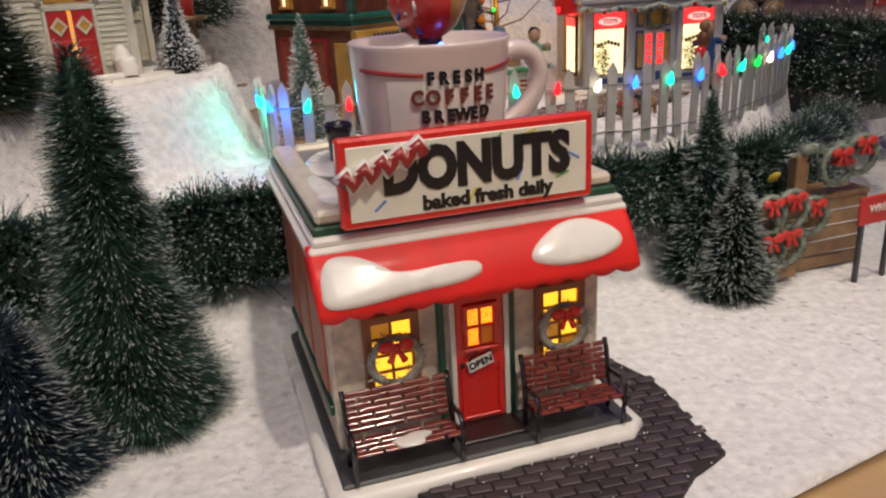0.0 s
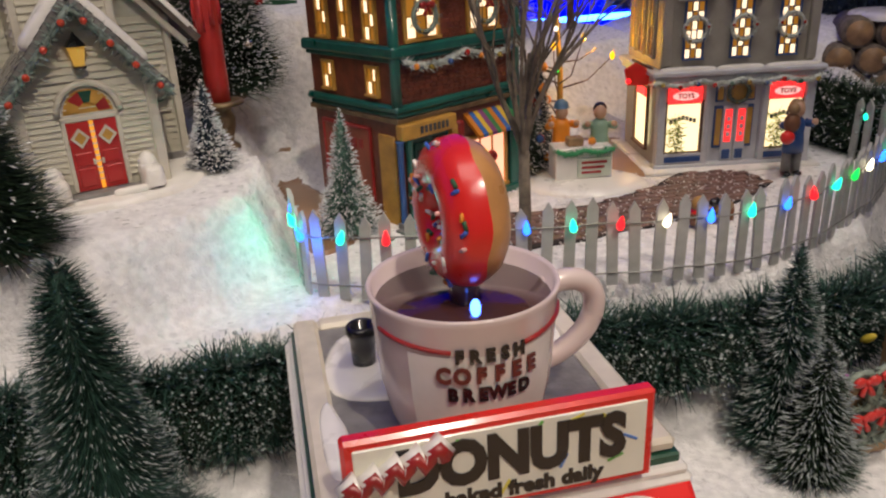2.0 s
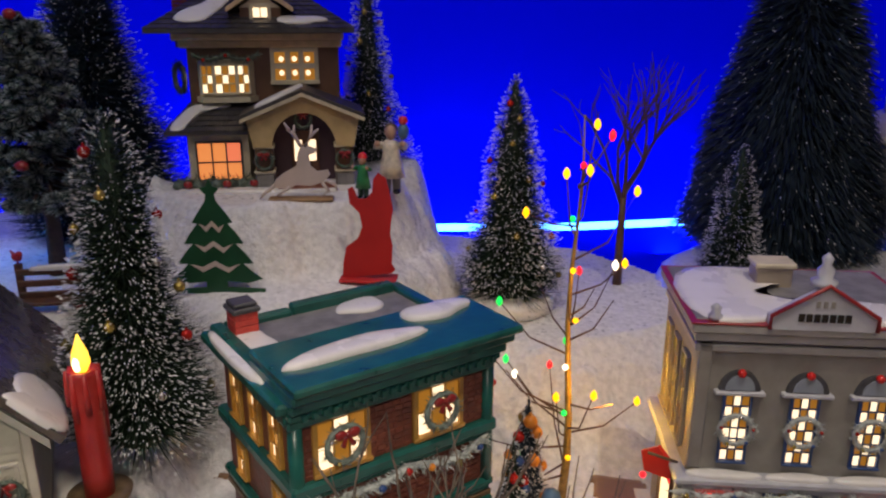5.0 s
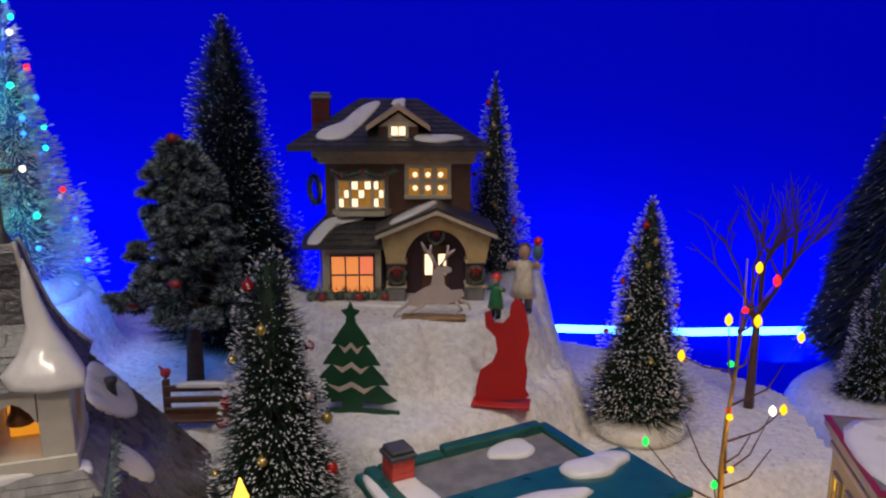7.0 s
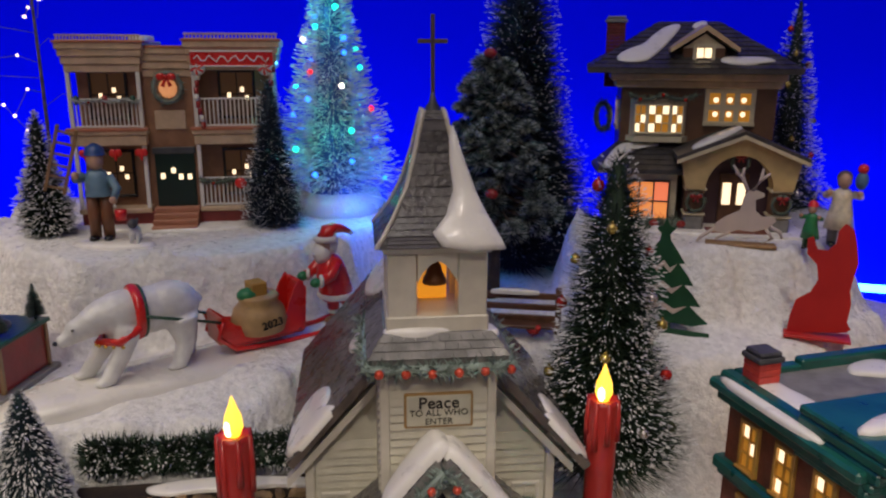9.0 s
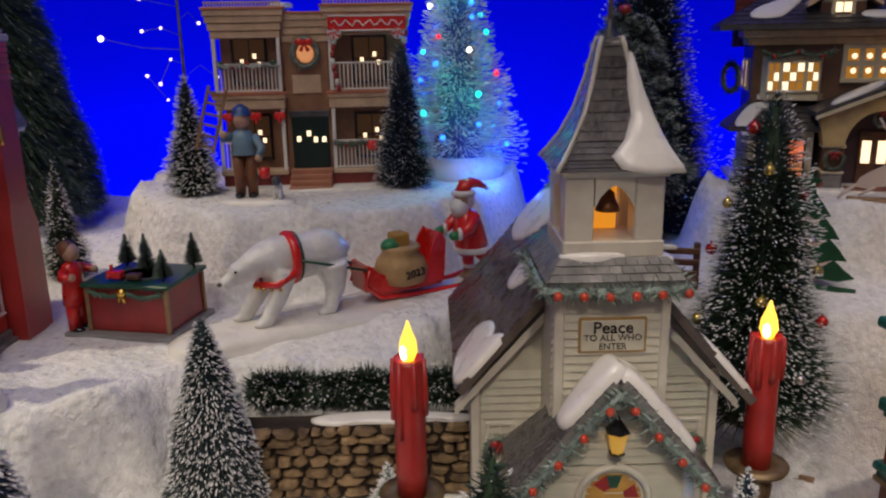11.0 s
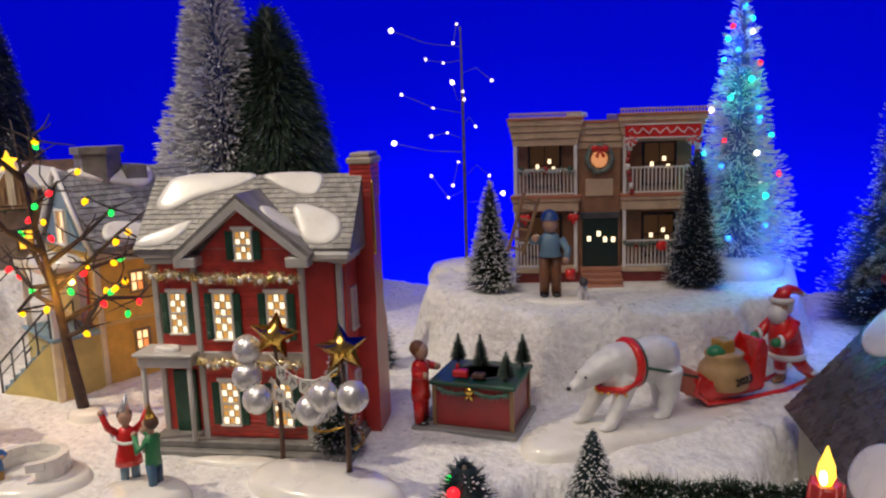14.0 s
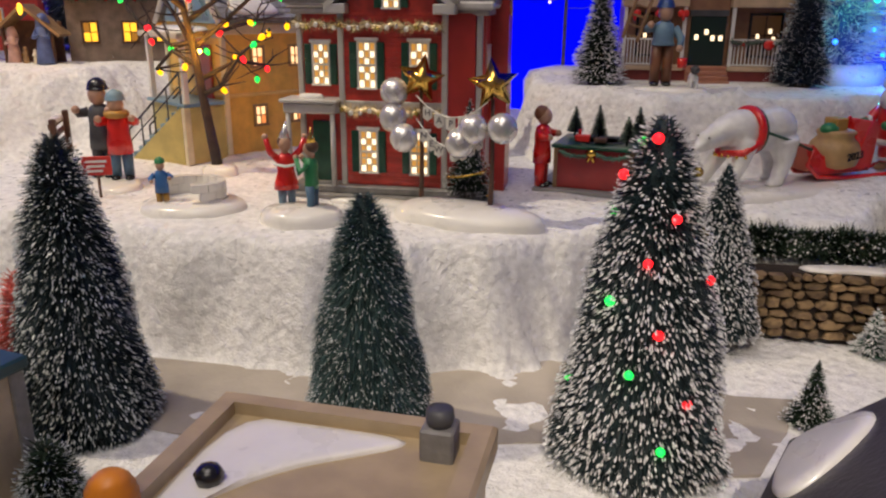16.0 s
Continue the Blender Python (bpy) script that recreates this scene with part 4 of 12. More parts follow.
brush_tree("pine_tree", -0.206, 1.341, 0.288, 0.063, "tall snowy pine with baubles behind the brown house", NEEDLE_DARK, 6500, 0.45, z=0.318, seed=21, balls=spread(18, 5, 0.08, 0.9, 0.004, BB), tip_len=0.004, tip_w=0.0012, layers=24)
brush_tree("pine_tree", 0.365, 1.59, 0.48, 0.160, "huge dark pine at the back of the display", NEEDLE_BLUE, 36000, 0.05, z=0.18, seed=22, power=0.60, width=0.0016, droop=0.55, top_r=0.14)
brush_tree("pine_tree", 0.278, 1.436, 0.190, 0.050, "frosted grey-green pine behind the toy shop", NEEDLE_DARK, 7000, 0.3, z=0.185, seed=23, power=0.7)
brush_tree("pine_tree", 0.62, 1.45, 0.36, 0.125, "large dark green pine at the back", NEEDLE_BLUE, 20000, 0.10, z=0.17, seed=24, power=0.75, width=0.0012, droop=0.55, frost=SOFT_TIP)
brush_tree("pine_tree", -0.838, 0.768, 0.128, 0.031, "dark frosted pine beside the balcony house", NEEDLE_DARK, 6500, 0.24, seed=25, tip_len=0.0045, tip_w=0.0014, power=0.75)
brush_tree("pine_tree", -0.660, 0.917, 0.158, 0.034, "slim blue-green clipped pine by the balcony house", NEEDLE_BLUE, 9000, 0.2, seed=26, tip_len=0.003, tip_w=0.0007, power=0.55)
brush_tree("pine_tree", -0.556, 0.557, 0.148, 0.041, "dark frosted pine in front of the stone wall", FIR_BLACK, 26000, 0.20, z=0.184, seed=27, tip_len=0.0022, tip_w=0.0010, width=0.0005, droop=0.55, power=0.75)
brush_tree("pine_tree", -0.637, 0.258, 0.170, 0.045, "dark green frosted pine behind the flat-roofed shop", FIR_TEAL, 46000, 0.13, z=0.172, seed=28, width=0.0005, tip_len=0.0016, tip_w=0.0006, droop=0.62, power=0.56, top_r=0.16, frost=MID_TIP)
brush_tree("pine_tree", -0.775, 0.128, 0.215, 0.049, "broad dark frosted pine in front of the terrace", FIR_BLACK, 52000, 0.16, z=0.160, seed=29, width=0.0005, tip_len=0.0021, tip_w=0.0010, droop=0.62, power=0.56, top_r=0.13, frost=MID_TIP)
LITS = [BULB["red"], BALL_GOLD, BULB["green"], BULB["red"], BULB["green"]]
brush_tree("pine_tree", -0.501, 0.363, 0.226, 0.057, "snow-dusted pine wrapped in red and green lights", FIR_BLACK, 50000, 0.17, z=0.168, seed=30, width=0.0005, tip_len=0.0024, tip_w=0.0013, droop=0.62, lights=spread(24, 6, 0.05, 0.97, 0.0028, LITS), power=0.60, top_r=0.13)
brush_tree("pine_tree", -1.262, 0.765, 0.470, 0.138, "large dark green pine behind the red house", NEEDLE_PINE, 46000, 0.10, z=0.26, seed=31, power=0.58, width=0.0012, top_r=0.10, droop=0.55, tip_len=0.004, tip_w=0.0010, frost=SOFT_TIP)
brush_tree("pine_tree", -1.305, 0.702, 0.62, 0.130, "tall white bottle-brush tree behind the red house", NEEDLE_WHITE, 16000, 0.8, z=0.27, seed=32, layers=34, tip_len=0.011, tip_w=0.0034, width=0.0012)
brush_tree("pine_tree", -1.735, 0.52, 0.46, 0.098, "dark pine against the blue wall", NEEDLE_BLUE, 20000, 0.06, z=0.35, seed=33, power=0.75, width=0.0014, droop=0.55, top_r=0.08)
brush_tree("pine_tree", -0.935, 0.665, 0.13, 0.03, "dark pine behind the red house chimney", NEEDLE_DARK, 4000, 0.25, seed=34)
COLD = [BULB["cyan"], BULB["blue"], BULB["blue"], BULB["cyan"], BULB["white"], BULB["blue"], BULB["red"]]
brush_tree("pine_tree", -0.665, 1.03, 0.345, 0.075, "white frosted tree glowing with blue and green lights", NEEDLE_WHITE, 6500, 0.55, z=0.355, seed=35, stand="snowdisc", layers=16, tip_len=0.006, tip_w=0.0018, lights=spread(46, 8, 0.03, 0.95, 0.0032, COLD))

brush_tree("pine_tree", 0.054, 0.925, 0.140, 0.030, "small dark pine with large coloured baubles beside the brick shop", NEEDLE_BLUE, 9000, 0.25, z=0.109, seed=36, balls=spread(16, 9, 0.08, 0.9, 0.0055, [ORANGE, BLUE_PAINT, BALL_RED, ORANGE, BALL_GOLD]), tip_len=0.0024, tip_w=0.0008)
bush_row("hedge", [(-0.30, 0.455), (-0.20, 0.485), (-0.125, 0.515), (-0.10, 0.53)], 0.070, 0.05, "snow-dusted dark green hedge below the chapel slope", 26000, seed=41, z=0.05, width=0.0008, snow=0.28, frost=SOFT_TIP)
bush_row("hedge", [(0.045, 0.57), (0.12, 0.578), (0.20, 0.595), (0.28, 0.625), (0.35, 0.69), (0.40, 0.76)], 0.055, 0.06, "frosted dark green hedge below the picket fence", 42000, seed=42, z=0.050, width=0.0008, snow=0.28, frost=SOFT_TIP)
bush_row("hedge", [(0.372, 1.03), (0.398, 0.965), (0.428, 0.90), (0.450, 0.83), (0.452, 0.76)], 0.080, 0.07, "dark green hedge at the end of the fence", 30000, seed=43, z=0.100, snow=0.12, needle=NEEDLE_PINE)


def point_lamp(x, y, z, color, power):
    """A small point lamp: the shine of bulbs or a star nearby, or added blue fill."""
    data = bpy.data.lights.new("bulb_and_fill_light", "POINT")
    data.energy, data.color, data.shadow_soft_size = power, color, 0.004
    ob = new("bulb_and_fill_light", data)
    ob.matrix_world = pose(x, y, z)


for dx, dy, z, col in ((-0.062, -0.055, 0.42, (0.03, 0.16, 1.0)), (0.052, -0.062, 0.46, (0.02, 1.0, 0.55)), (-0.030, -0.060, 0.53, (0.03, 0.16, 1.0)), (0.025, -0.050, 0.58, (0.02, 1.0, 0.6)), (0.005, -0.040, 0.64, (0.03, 0.16, 1.0))):
    point_lamp(-0.665 + dx, 1.03 + dy, z, col, 0.17 if col[2] == 1 else 0.07)
for x, y, col in ((-0.143, 0.628, (0.02, 1.0, 0.6)), (-0.118, 0.592, (0.03, 0.16, 1.0))):
    point_lamp(x, y, 0.156, col, 0.03)
point_lamp(0.118, 0.962, 0.235, (1.0, 0.50, 0.03), 0.24)
point_lamp(0.088, 0.972, 0.330, (1.0, 0.60, 0.10), 0.012)
point_lamp(-1.030, 0.350, 0.405, (1.0, 0.50, 0.04), 0.16)
point_lamp(-1.405, 0.290, 0.430, (1.0, 0.50, 0.06), 0.06)
# two blue lamps added to tint the snow; no bulbs hang here
point_lamp(-0.575, 0.985, 0.385, (0.02, 0.14, 1.0), 0.22)
point_lamp(-0.545, 1.085, 0.400, (0.02, 0.14, 1.0), 0.22)

# ---- buildings ----


def shingles(s, p00, p10, p11, p01, rows, cols, lift=0.0012, material=None, seed=1):
    """Staggered shingles over a roof slope: eave left, eave right, ridge right, ridge left."""
    a, b, c, d = map(Vector, (p00, p10, p11, p01))
    nrm = (b - a).cross(d - a).normalized()
    rand = random.Random(seed)
    at = lambda u, v: (a.lerp(b, u)).lerp(d.lerp(c, u), v)
    for r in range(rows):
        v0, v1 = r / rows, min(1.0, (r + 1.25) / rows)
        k = 0
        off = 0.5 * (r % 2)
        while k <= cols:
            u0, u1 = max(0, (k - off) / cols), min(1, (k + 1 - off) / cols)
            k += 1
            if u1 - u0 < 0.01:
                continue
            e = (u1 - u0) * 0.03
            h = lift * rand.uniform(0.75, 1.2)
            q = [at(u0 + e, v0), at(u1 - e, v0), at(u1 - e, v1), at(u0 + e, v1)]
            vs = [tuple(p) for p in q] + [tuple(q[0] + nrm * h), tuple(q[1] + nrm * h), tuple(q[2] + nrm * h * 0.15), tuple(q[3] + nrm * h * 0.15)]
            s.add(vs, [(4, 5, 6, 7), (0, 1, 5, 4), (1, 2, 6, 5), (3, 0, 4, 7)], material)
    return s


def slope_m(p00, p10, p01):
    """A frame on a slope: x along the eave, y up the slope, z out of it."""
    a, b, d = map(Vector, (p00, p10, p01))
    x = (b - a).normalized()
    z = x.cross(d - a).normalized()
    y = z.cross(x)
    return Matrix.Translation(a) @ Matrix((x, y, z)).transposed().to_4x4()


def prism_yz(s, prof, x0, x1, material=None):
    """A profile in y and z, drawn along x."""
    n = len(prof)
    vs = [(x0, y, z) for y, z in prof] + [(x1, y, z) for y, z in prof]
    fs = [tuple(range(n))[::-1], tuple(range(n, 2 * n))] + [(i, (i + 1) % n, (i + 1) % n + n, i + n) for i in range(n)]
    return s.add(vs, fs, material)


def prism_xz(s, prof, y0, y1, material=None):
    n = len(prof)
    vs = [(x, y0, z) for x, z in prof] + [(x, y1, z) for x, z in prof]
    fs = [tuple(range(n)), tuple(range(n, 2 * n))[::-1]] + [(i, i + n, (i + 1) % n + n, (i + 1) % n) for i in range(n)]
    return s.add(vs, fs, material)


def chimney(parent, x, y, z0, z1, w, d, body, cap, snow=False):
    s = Shape()
    rows = max(3, int((z1 - z0) / 0.004))
    for i in range(rows):
        za, zb = z0 + (z1 - z0) * i / rows, z0 + (z1 - z0) * (i + 1) / rows
        s.box(x - w / 2, x + w / 2, y - d / 2, y + d / 2, za + 0.0002, zb, c=0.0004)
    ob = part("chimney", s, body, parent)
    t = Shape()
    t.box(x - w * 0.6, x + w * 0.6, y - d * 0.6, y + d * 0.6, z1, z1 + 0.004, c=0.001)
    t.box(x - w * 0.5, x + w * 0.5, y - d * 0.5, y + d * 0.5, z1 + 0.004, z1 + 0.0075, c=0.001)
    part("chimney_cap", t, cap, ob)
    return ob


def bench(parent, m, w, seat_mat, frame_mat, name="bench"):
    ob = thing(name, Matrix.Identity(4), "dark red slatted bench with black iron ends by the shop door", "bench", "benches at the donut shop")
    ob.matrix_world = parent.matrix_world @ m
    for i in range(4):
        for k in range(4):
            xa, xb = max(0, (k - 0.5 * (i % 2)) * w / 3.5), min(w, (k + 1 - 0.5 * (i % 2)) * w / 3.5 - 0.0016)
            if xb - xa > 0.003:
                part("seat_slat", Shape().box(xa, xb, -0.016 + i * 0.0042, -0.0128 + i * 0.0042, 0.0145, 0.0160, c=0.0003), seat_mat, ob)
    for i in range(7):
        y = 0.0015 + i * 0.0006
        for k in range(4):
            xa, xb = max(0.001, (k - 0.5 * (i % 2)) * w / 3.5), min(w - 0.001, (k + 1 - 0.5 * (i % 2)) * w / 3.5 - 0.0016)
            if xb - xa > 0.003:
                part("back_slat", Shape().box(xa, xb, y, y + 0.0016, 0.0175 + i * 0.0031, 0.0200 + i * 0.0031, c=0.0003), seat_mat, ob)
    for x in (0.0, w):
        s = Shape()
        s.tube([(x, -0.0165, 0.0), (x, -0.0155, 0.008), (x, -0.017, 0.0145), (x, -0.0165, 0.022), (x, -0.012, 0.0245), (x, 0.0, 0.0235)], 0.0013, n=6)
        s.tube([(x, 0.001, 0.0), (x, 0.0, 0.014), (x, 0.004, 0.034), (x, 0.0065, 0.040)], 0.0014, n=6)
        s.tube([(x, -0.0155, 0.0135), (x, 0.0, 0.0135)], 0.0012, n=6)
        part("end_frame", s, frame_mat, ob)
    return ob


SHOP_WREATH = mat("silvery_wreath", (0.30, 0.31, 0.28), rough=0.5, var=0.4, scale=200, island=0.7)


def donut_shop():
    root = thing("donut_shop", pose(-0.045, 0.326, 0.008, 0, 0, 17), "ceramic donut shop with red awning, giant mug and sign", "house")
    s = Shape()
    s.slab([(-0.022, -0.010), (-0.012, -0.019), (0.06, -0.018), (0.140, -0.020), (0.152, -0.010), (0.152, 0.17), (0.144, 0.182), (-0.012, 0.182), (-0.022, 0.172)], 0, 0.009, inset=0.004)
    part("snow_base", s, GLAZE_SNOW, root)
    part("porch_floor", Shape().box(-0.015, 0.145, -0.011, 0.178, 0.006, 0.0112, c=0.001), DARK_GREY, root)
    part("wall", Shape().box(-0.010, 0.140, 0.020, 0.166, 0.010, 0.128, c=0.0015), STUCCO, root)
    part("step", Shape().box(0.050, 0.087, -0.002, 0.020, 0.0112, 0.0135, c=0.0008), mat("dark_step", (0.03, 0.015, 0.014), rough=0.4, var=0.3), root)
    for x in (0.0475, 0.0865):
        part("pilaster", Shape().box(x - 0.0018, x + 0.0018, 0.0165, 0.021, 0.011, 0.122, c=0.0006), DARK_GREEN, root)
    # door
    door = part("door_surround", Shape().box(0.0520, 0.0550, 0.0160, 0.021, 0.0125, 0.092).box(0.0820, 0.0850, 0.0160, 0.021, 0.0125, 0.092).box(0.0520, 0.0850, 0.0160, 0.021, 0.089, 0.093), WHITE, root)
    leaf = part("door", Shape().box(0.0552, 0.0818, 0.0172, 0.021, 0.0128, 0.0888, c=0.0005).box(0.0570, 0.0800, 0.0160, 0.0175, 0.0150, 0.0165).box(0.0570, 0.0588, 0.0160, 0.0175, 0.0150, 0.047).box(0.0782, 0.0800, 0.0160, 0.0175, 0.0150, 0.047), RED, root)
    window(leaf, pose(0.0685, 0.0168, 0.0585), 0.0145, 0.0215, 2, 2, RED, lit=(LIT_YELLOW, AMBER), share=0.75, rim=0.0022, bar=0.0014)
    part("door_knob", Shape().ball((0.0575, 0.0150, 0.049), 0.0014), BLACK, leaf)
    sg = part("open_sign", Shape().plate([(-0.0072, -0.0032), (0.0072, -0.0032), (0.0072, 0.0032), (-0.0072, 0.0032)], 0.0008), WHITE, leaf, "small white hanging card", pose(0.0675, 0.0146, 0.0490, 0, -16, 0))
    words("open_letters", "OPEN", 0.0052, pose(0, -0.0002, 0, 90), BLACK, sg, bold=0.00012)
    part("sign_string", Shape().tube([(0.0610, 0.0150, 0.0505), (0.0675, 0.0152, 0.0575), (0.0740, 0.0150, 0.0545)], 0.0006, n=5), BLACK, leaf)
    for x, seed in ((0.0212, 4), (0.1154, 5)):
        w = window(root, pose(x, 0.0186, 0.0435), 0.0205, 0.0370, 2, 4, mat("window_trim_red", (0.30, 0.10, 0.04), rough=0.4), lit=(LIT_YELLOW, AMBER), share=0.9, rim=0.0044, bar=0.0014)
        part("sill", Shape().box(-0.017, 0.017, -0.0045, 0.001, -0.0075, -0.0044), STUCCO, w)
        wreath(root, pose(x + 0.0008, 0.0148, 0.0600), 0.0128, RED, material=SHOP_WREATH, seed=seed)
    for i in range(3):
        part("side_panel", Shape().box(-0.0118, -0.0095, 0.032 + i * 0.045, 0.066 + i * 0.045, 0.040, 0.108, c=0.0005), mat("side_panel_red", (0.45, 0.16, 0.10), rough=0.45), root)
    part("side_band", Shape().box(-0.0125, -0.0095, 0.024, 0.164, 0.030, 0.036), DARK_GREEN, root)
    # roof
    part("cornice", Shape().box(-0.0175, 0.1465, 0.0030, 0.1765, 0.1225, 0.1290, c=0.003).box(-0.0150, 0.1445, 0.0045, 0.1740, 0.128, 0.1330, c=0.002), WHITE, root)
    part("roof_band", Shape().box(-0.0132, 0.1425, 0.0085, 0.1725, 0.132, 0.1372, c=0.001), DARK_GREEN, root)
    s = Shape()
    for x0, x1, y0, y1 in ((-0.0115, 0.0020, 0.0100, 0.1715), (0.1275, 0.1410, 0.0100, 0.1715), (0.0020, 0.1275, 0.0100, 0.0180), (0.0020, 0.1275, 0.1600, 0.1715)):
        s.box(x0, x1, y0, y1, 0.137, 0.1440, c=0.0022)
    part("parapet", s, mat("cream_coping", (0.66, 0.60, 0.48), rough=0.35, coat=0.3), root)
    part("flat_roof", Shape().box(0.0010, 0.1285, 0.0170, 0.1610, 0.137, 0.1412, c=0.0004), STONE_GREY, root)
    s = Shape()
    snow_patch(s, blob_outline(0.026, 0.115, 0.024, 0.040, 3, rough=0.1), 0.0022, pose(0, 0, 0.1408))
    snow_patch(s, blob_outline(0.1, 0.12, 0.03, 0.036, 8, rough=0.12), 0.0022, pose(0, 0, 0.1408))
    snow_patch(s, blob_outline(0.0, 0.05, 0.006, 0.03, 9, rough=0.12), 0.0018, pose(0, 0, 0.1435))
    part("roof_snow", s, GLAZE_SNOW, root)
    s = Shape().lathe([(0.0060, 0), (0.0064, 0.012), (0.0068, 0.017), (0.0082, 0.0195), (0.0084, 0.0225), (0.0070, 0.0240), (0.0052, 0.0235), (0.0050, 0.018), (0.001, 0.0175)], n=24, c=(0.022, 0.115, 0.141))
    part("vent_pipe", s, BLACK, root)
    # awning with scalloped edge
    s = Shape()
    n = 72
    vs, fs = [], []
    rows = [(0.0075, 0.1300), (-0.001, 0.1225), (-0.0085, 0.1120), (-0.0125, 0.1035)]
    for k in range(n + 1):
        u = -0.0175 + 0.1620 * k / n
        for y, z in rows:
            vs.append((u, y, z))
        dip = 0.0022 * abs(math.sin(math.pi * k / 6))
        vs.append((u, -0.0132, 0.1005 - dip))
        vs.append((u, -0.0112, 0.1005 - dip))
        vs.append((u, -0.0095, 0.1035))
        vs.append((u, 0.0200, 0.1200))
    q = 8
    for k in range(n):
        for j in range(q - 1):
            fs.append((k * q + j, k * q + j + 1, (k + 1) * q + j + 1, (k + 1) * q + j))
    fs.append(tuple(range(q))[::-1])
    fs.append(tuple(n * q + j for j in range(q)))
    s.add(vs, fs, None, True)
    aw = part("awning", s, mat("awning_red", (0.78, 0.022, 0.018), rough=0.5, var=0.10, scale=40, bump=0.10, bscale=120, coat=0.12, spec=0.3), root)
    m = slope_m((-0.0175, -0.0125, 0.1035), (0.1445, -0.0125, 0.1035), (-0.0175, 0.0075, 0.1300))
    s = Shape()
    left = [(0.004, 0.001), (0.020, 0.0005), (0.045, 0.003), (0.066, 0.0035), (0.078, 0.006), (0.081, 0.010), (0.078, 0.0135), (0.064, 0.0135), (0.046, 0.0125), (0.034, 0.0145), (0.027, 0.021), (0.018, 0.0255), (0.008, 0.0255), (0.003, 0.020), (0.002, 0.008)]
    right = [(0.105, 0.007), (0.120, 0.003), (0.140, 0.0035), (0.154, 0.008), (0.1565, 0.014), (0.150, 0.021), (0.138, 0.0265), (0.124, 0.0255), (0.112, 0.019), (0.1045, 0.012)]
    snow_patch(s, left, 0.0040, m)
    snow_patch(s, right, 0.0040, m)
    part("awning_snow", s, GLAZE_SNOW, aw)
    # sign
    sign = part("sign_board", Shape().box(-0.0010, 0.1240, -0.0005, 0.0065, 0.1365, 0.1780, c=0.0015), RED, root)
    part("sign_face", Shape().box(0.0032, 0.1198, -0.0014, 0.001, 0.1400, 0.1742, c=0.0004), mat("sign_cream", (0.80, 0.78, 0.66), rough=0.35, var=0.05, coat=0.3), sign)
    words("sign_letters", "DONUTS", 0.0262, pose(0.0645, -0.0016, 0.1602, 90), BLACK, sign, bold=0.0015, squeeze=0.85, depth=0.0005)
    words("sign_letters", "baked fresh daily", 0.0092, pose(0.0690, -0.0016, 0.1448, 90), BLACK, sign, bold=0.00042, squeeze=1.04, depth=0.0004)
    # the name on the sign, as plain strokes
    s = Shape()
    wave = [(-0.001 + 0.038 * k / 14, -0.0040, 0.1592 + 0.0125 * k / 14 + 0.0034 * math.sin(k * 2.1)) for k in range(15)]
    s.tube(wave, 0.0046, WHITE, n=6)
    s.tube([(x, y - 0.0022, z) for x, y, z in wave], 0.0032, DEEP_RED, n=6)
    part("script_plate", s, None, sign, "small raised red script with a white outline")
    rand = random.Random(4)
    cols = [mat("sprinkle_blue", (0.12, 0.25, 0.6)), mat("sprinkle_green", (0.15, 0.42, 0.08)), mat("sprinkle_yellow", (0.7, 0.6, 0.1))]
    for i, (x, z, a) in enumerate([(0.017, 0.1465, 40), (0.074, 0.1705, 50), (0.103, 0.1690, -50), (0.113, 0.1585, -30), (0.107, 0.1500, 20), (0.061, 0.1460, 60), (0.031, 0.157, 25), (0.045, 0.170, -30), (0.090, 0.172, 20), (0.085, 0.153, 65)]):
        part("sprinkle", Shape().box(-0.0035, 0.0035, 0, 0.0004, -0.0006, 0.0006, c=0.0001), cols[i % 3], sign, "", pose(x, -0.0017, z, 0, -a, 0))
    # mug with a donut
    c = (0.0595, 0.050, 0.1408)
    mug = part("mug", Shape().lathe([(0.022, 0.0), (0.026, 0.002), (0.0305, 0.014), (0.0335, 0.030), (0.0350, 0.052), (0.0360, 0.069), (0.0368, 0.0715), (0.0362, 0.0728), (0.0345, 0.0715), (0.0335, 0.064), (0.001, 0.0635)], n=48, c=c, sx=1.1, sy=1.1), MUG, root, "pale pink glazed coffee mug")
    hp = [(0.034, 0.0610), (0.045, 0.0640), (0.0555, 0.0600), (0.0590, 0.0490), (0.0545, 0.0370), (0.0440, 0.0280), (0.0330, 0.0240)]
    for _ in range(3):
        hp = [hp[0]] + [(a[0] + (b[0] - a[0]) * k, a[1] + (b[1] - a[1]) * k) for a, b in zip(hp, hp[1:]) for k in (0.25, 0.75)] + [hp[-1]]
    part("mug_handle", Shape().tube([(c[0] + x + 0.0033, c[1] + 0.004, c[2] + z) for x, z in hp], 0.0050, n=16), MUG, mug)
    part("coffee", Shape().lathe([(0.0338, 0.0), (0.0338, 0.0008), (0.001, 0.0009)], n=40, c=(c[0], c[1], c[2] + 0.0638), sx=1.1, sy=1.1), COFFEE, mug)
    for sgn in (-1, 1):
        band = [(c[0] + 0.0394 * math.sin(a), c[1] - 0.0394 * math.cos(a), c[2] + 0.0595 + 0.0022 * (abs(a) - 0.55)) for a in [sgn * (0.38 + 0.10 * i) for i in range(10)]]
        part("red_line", Shape().tube(band, 0.0010, n=6), DEEP_RED, mug)
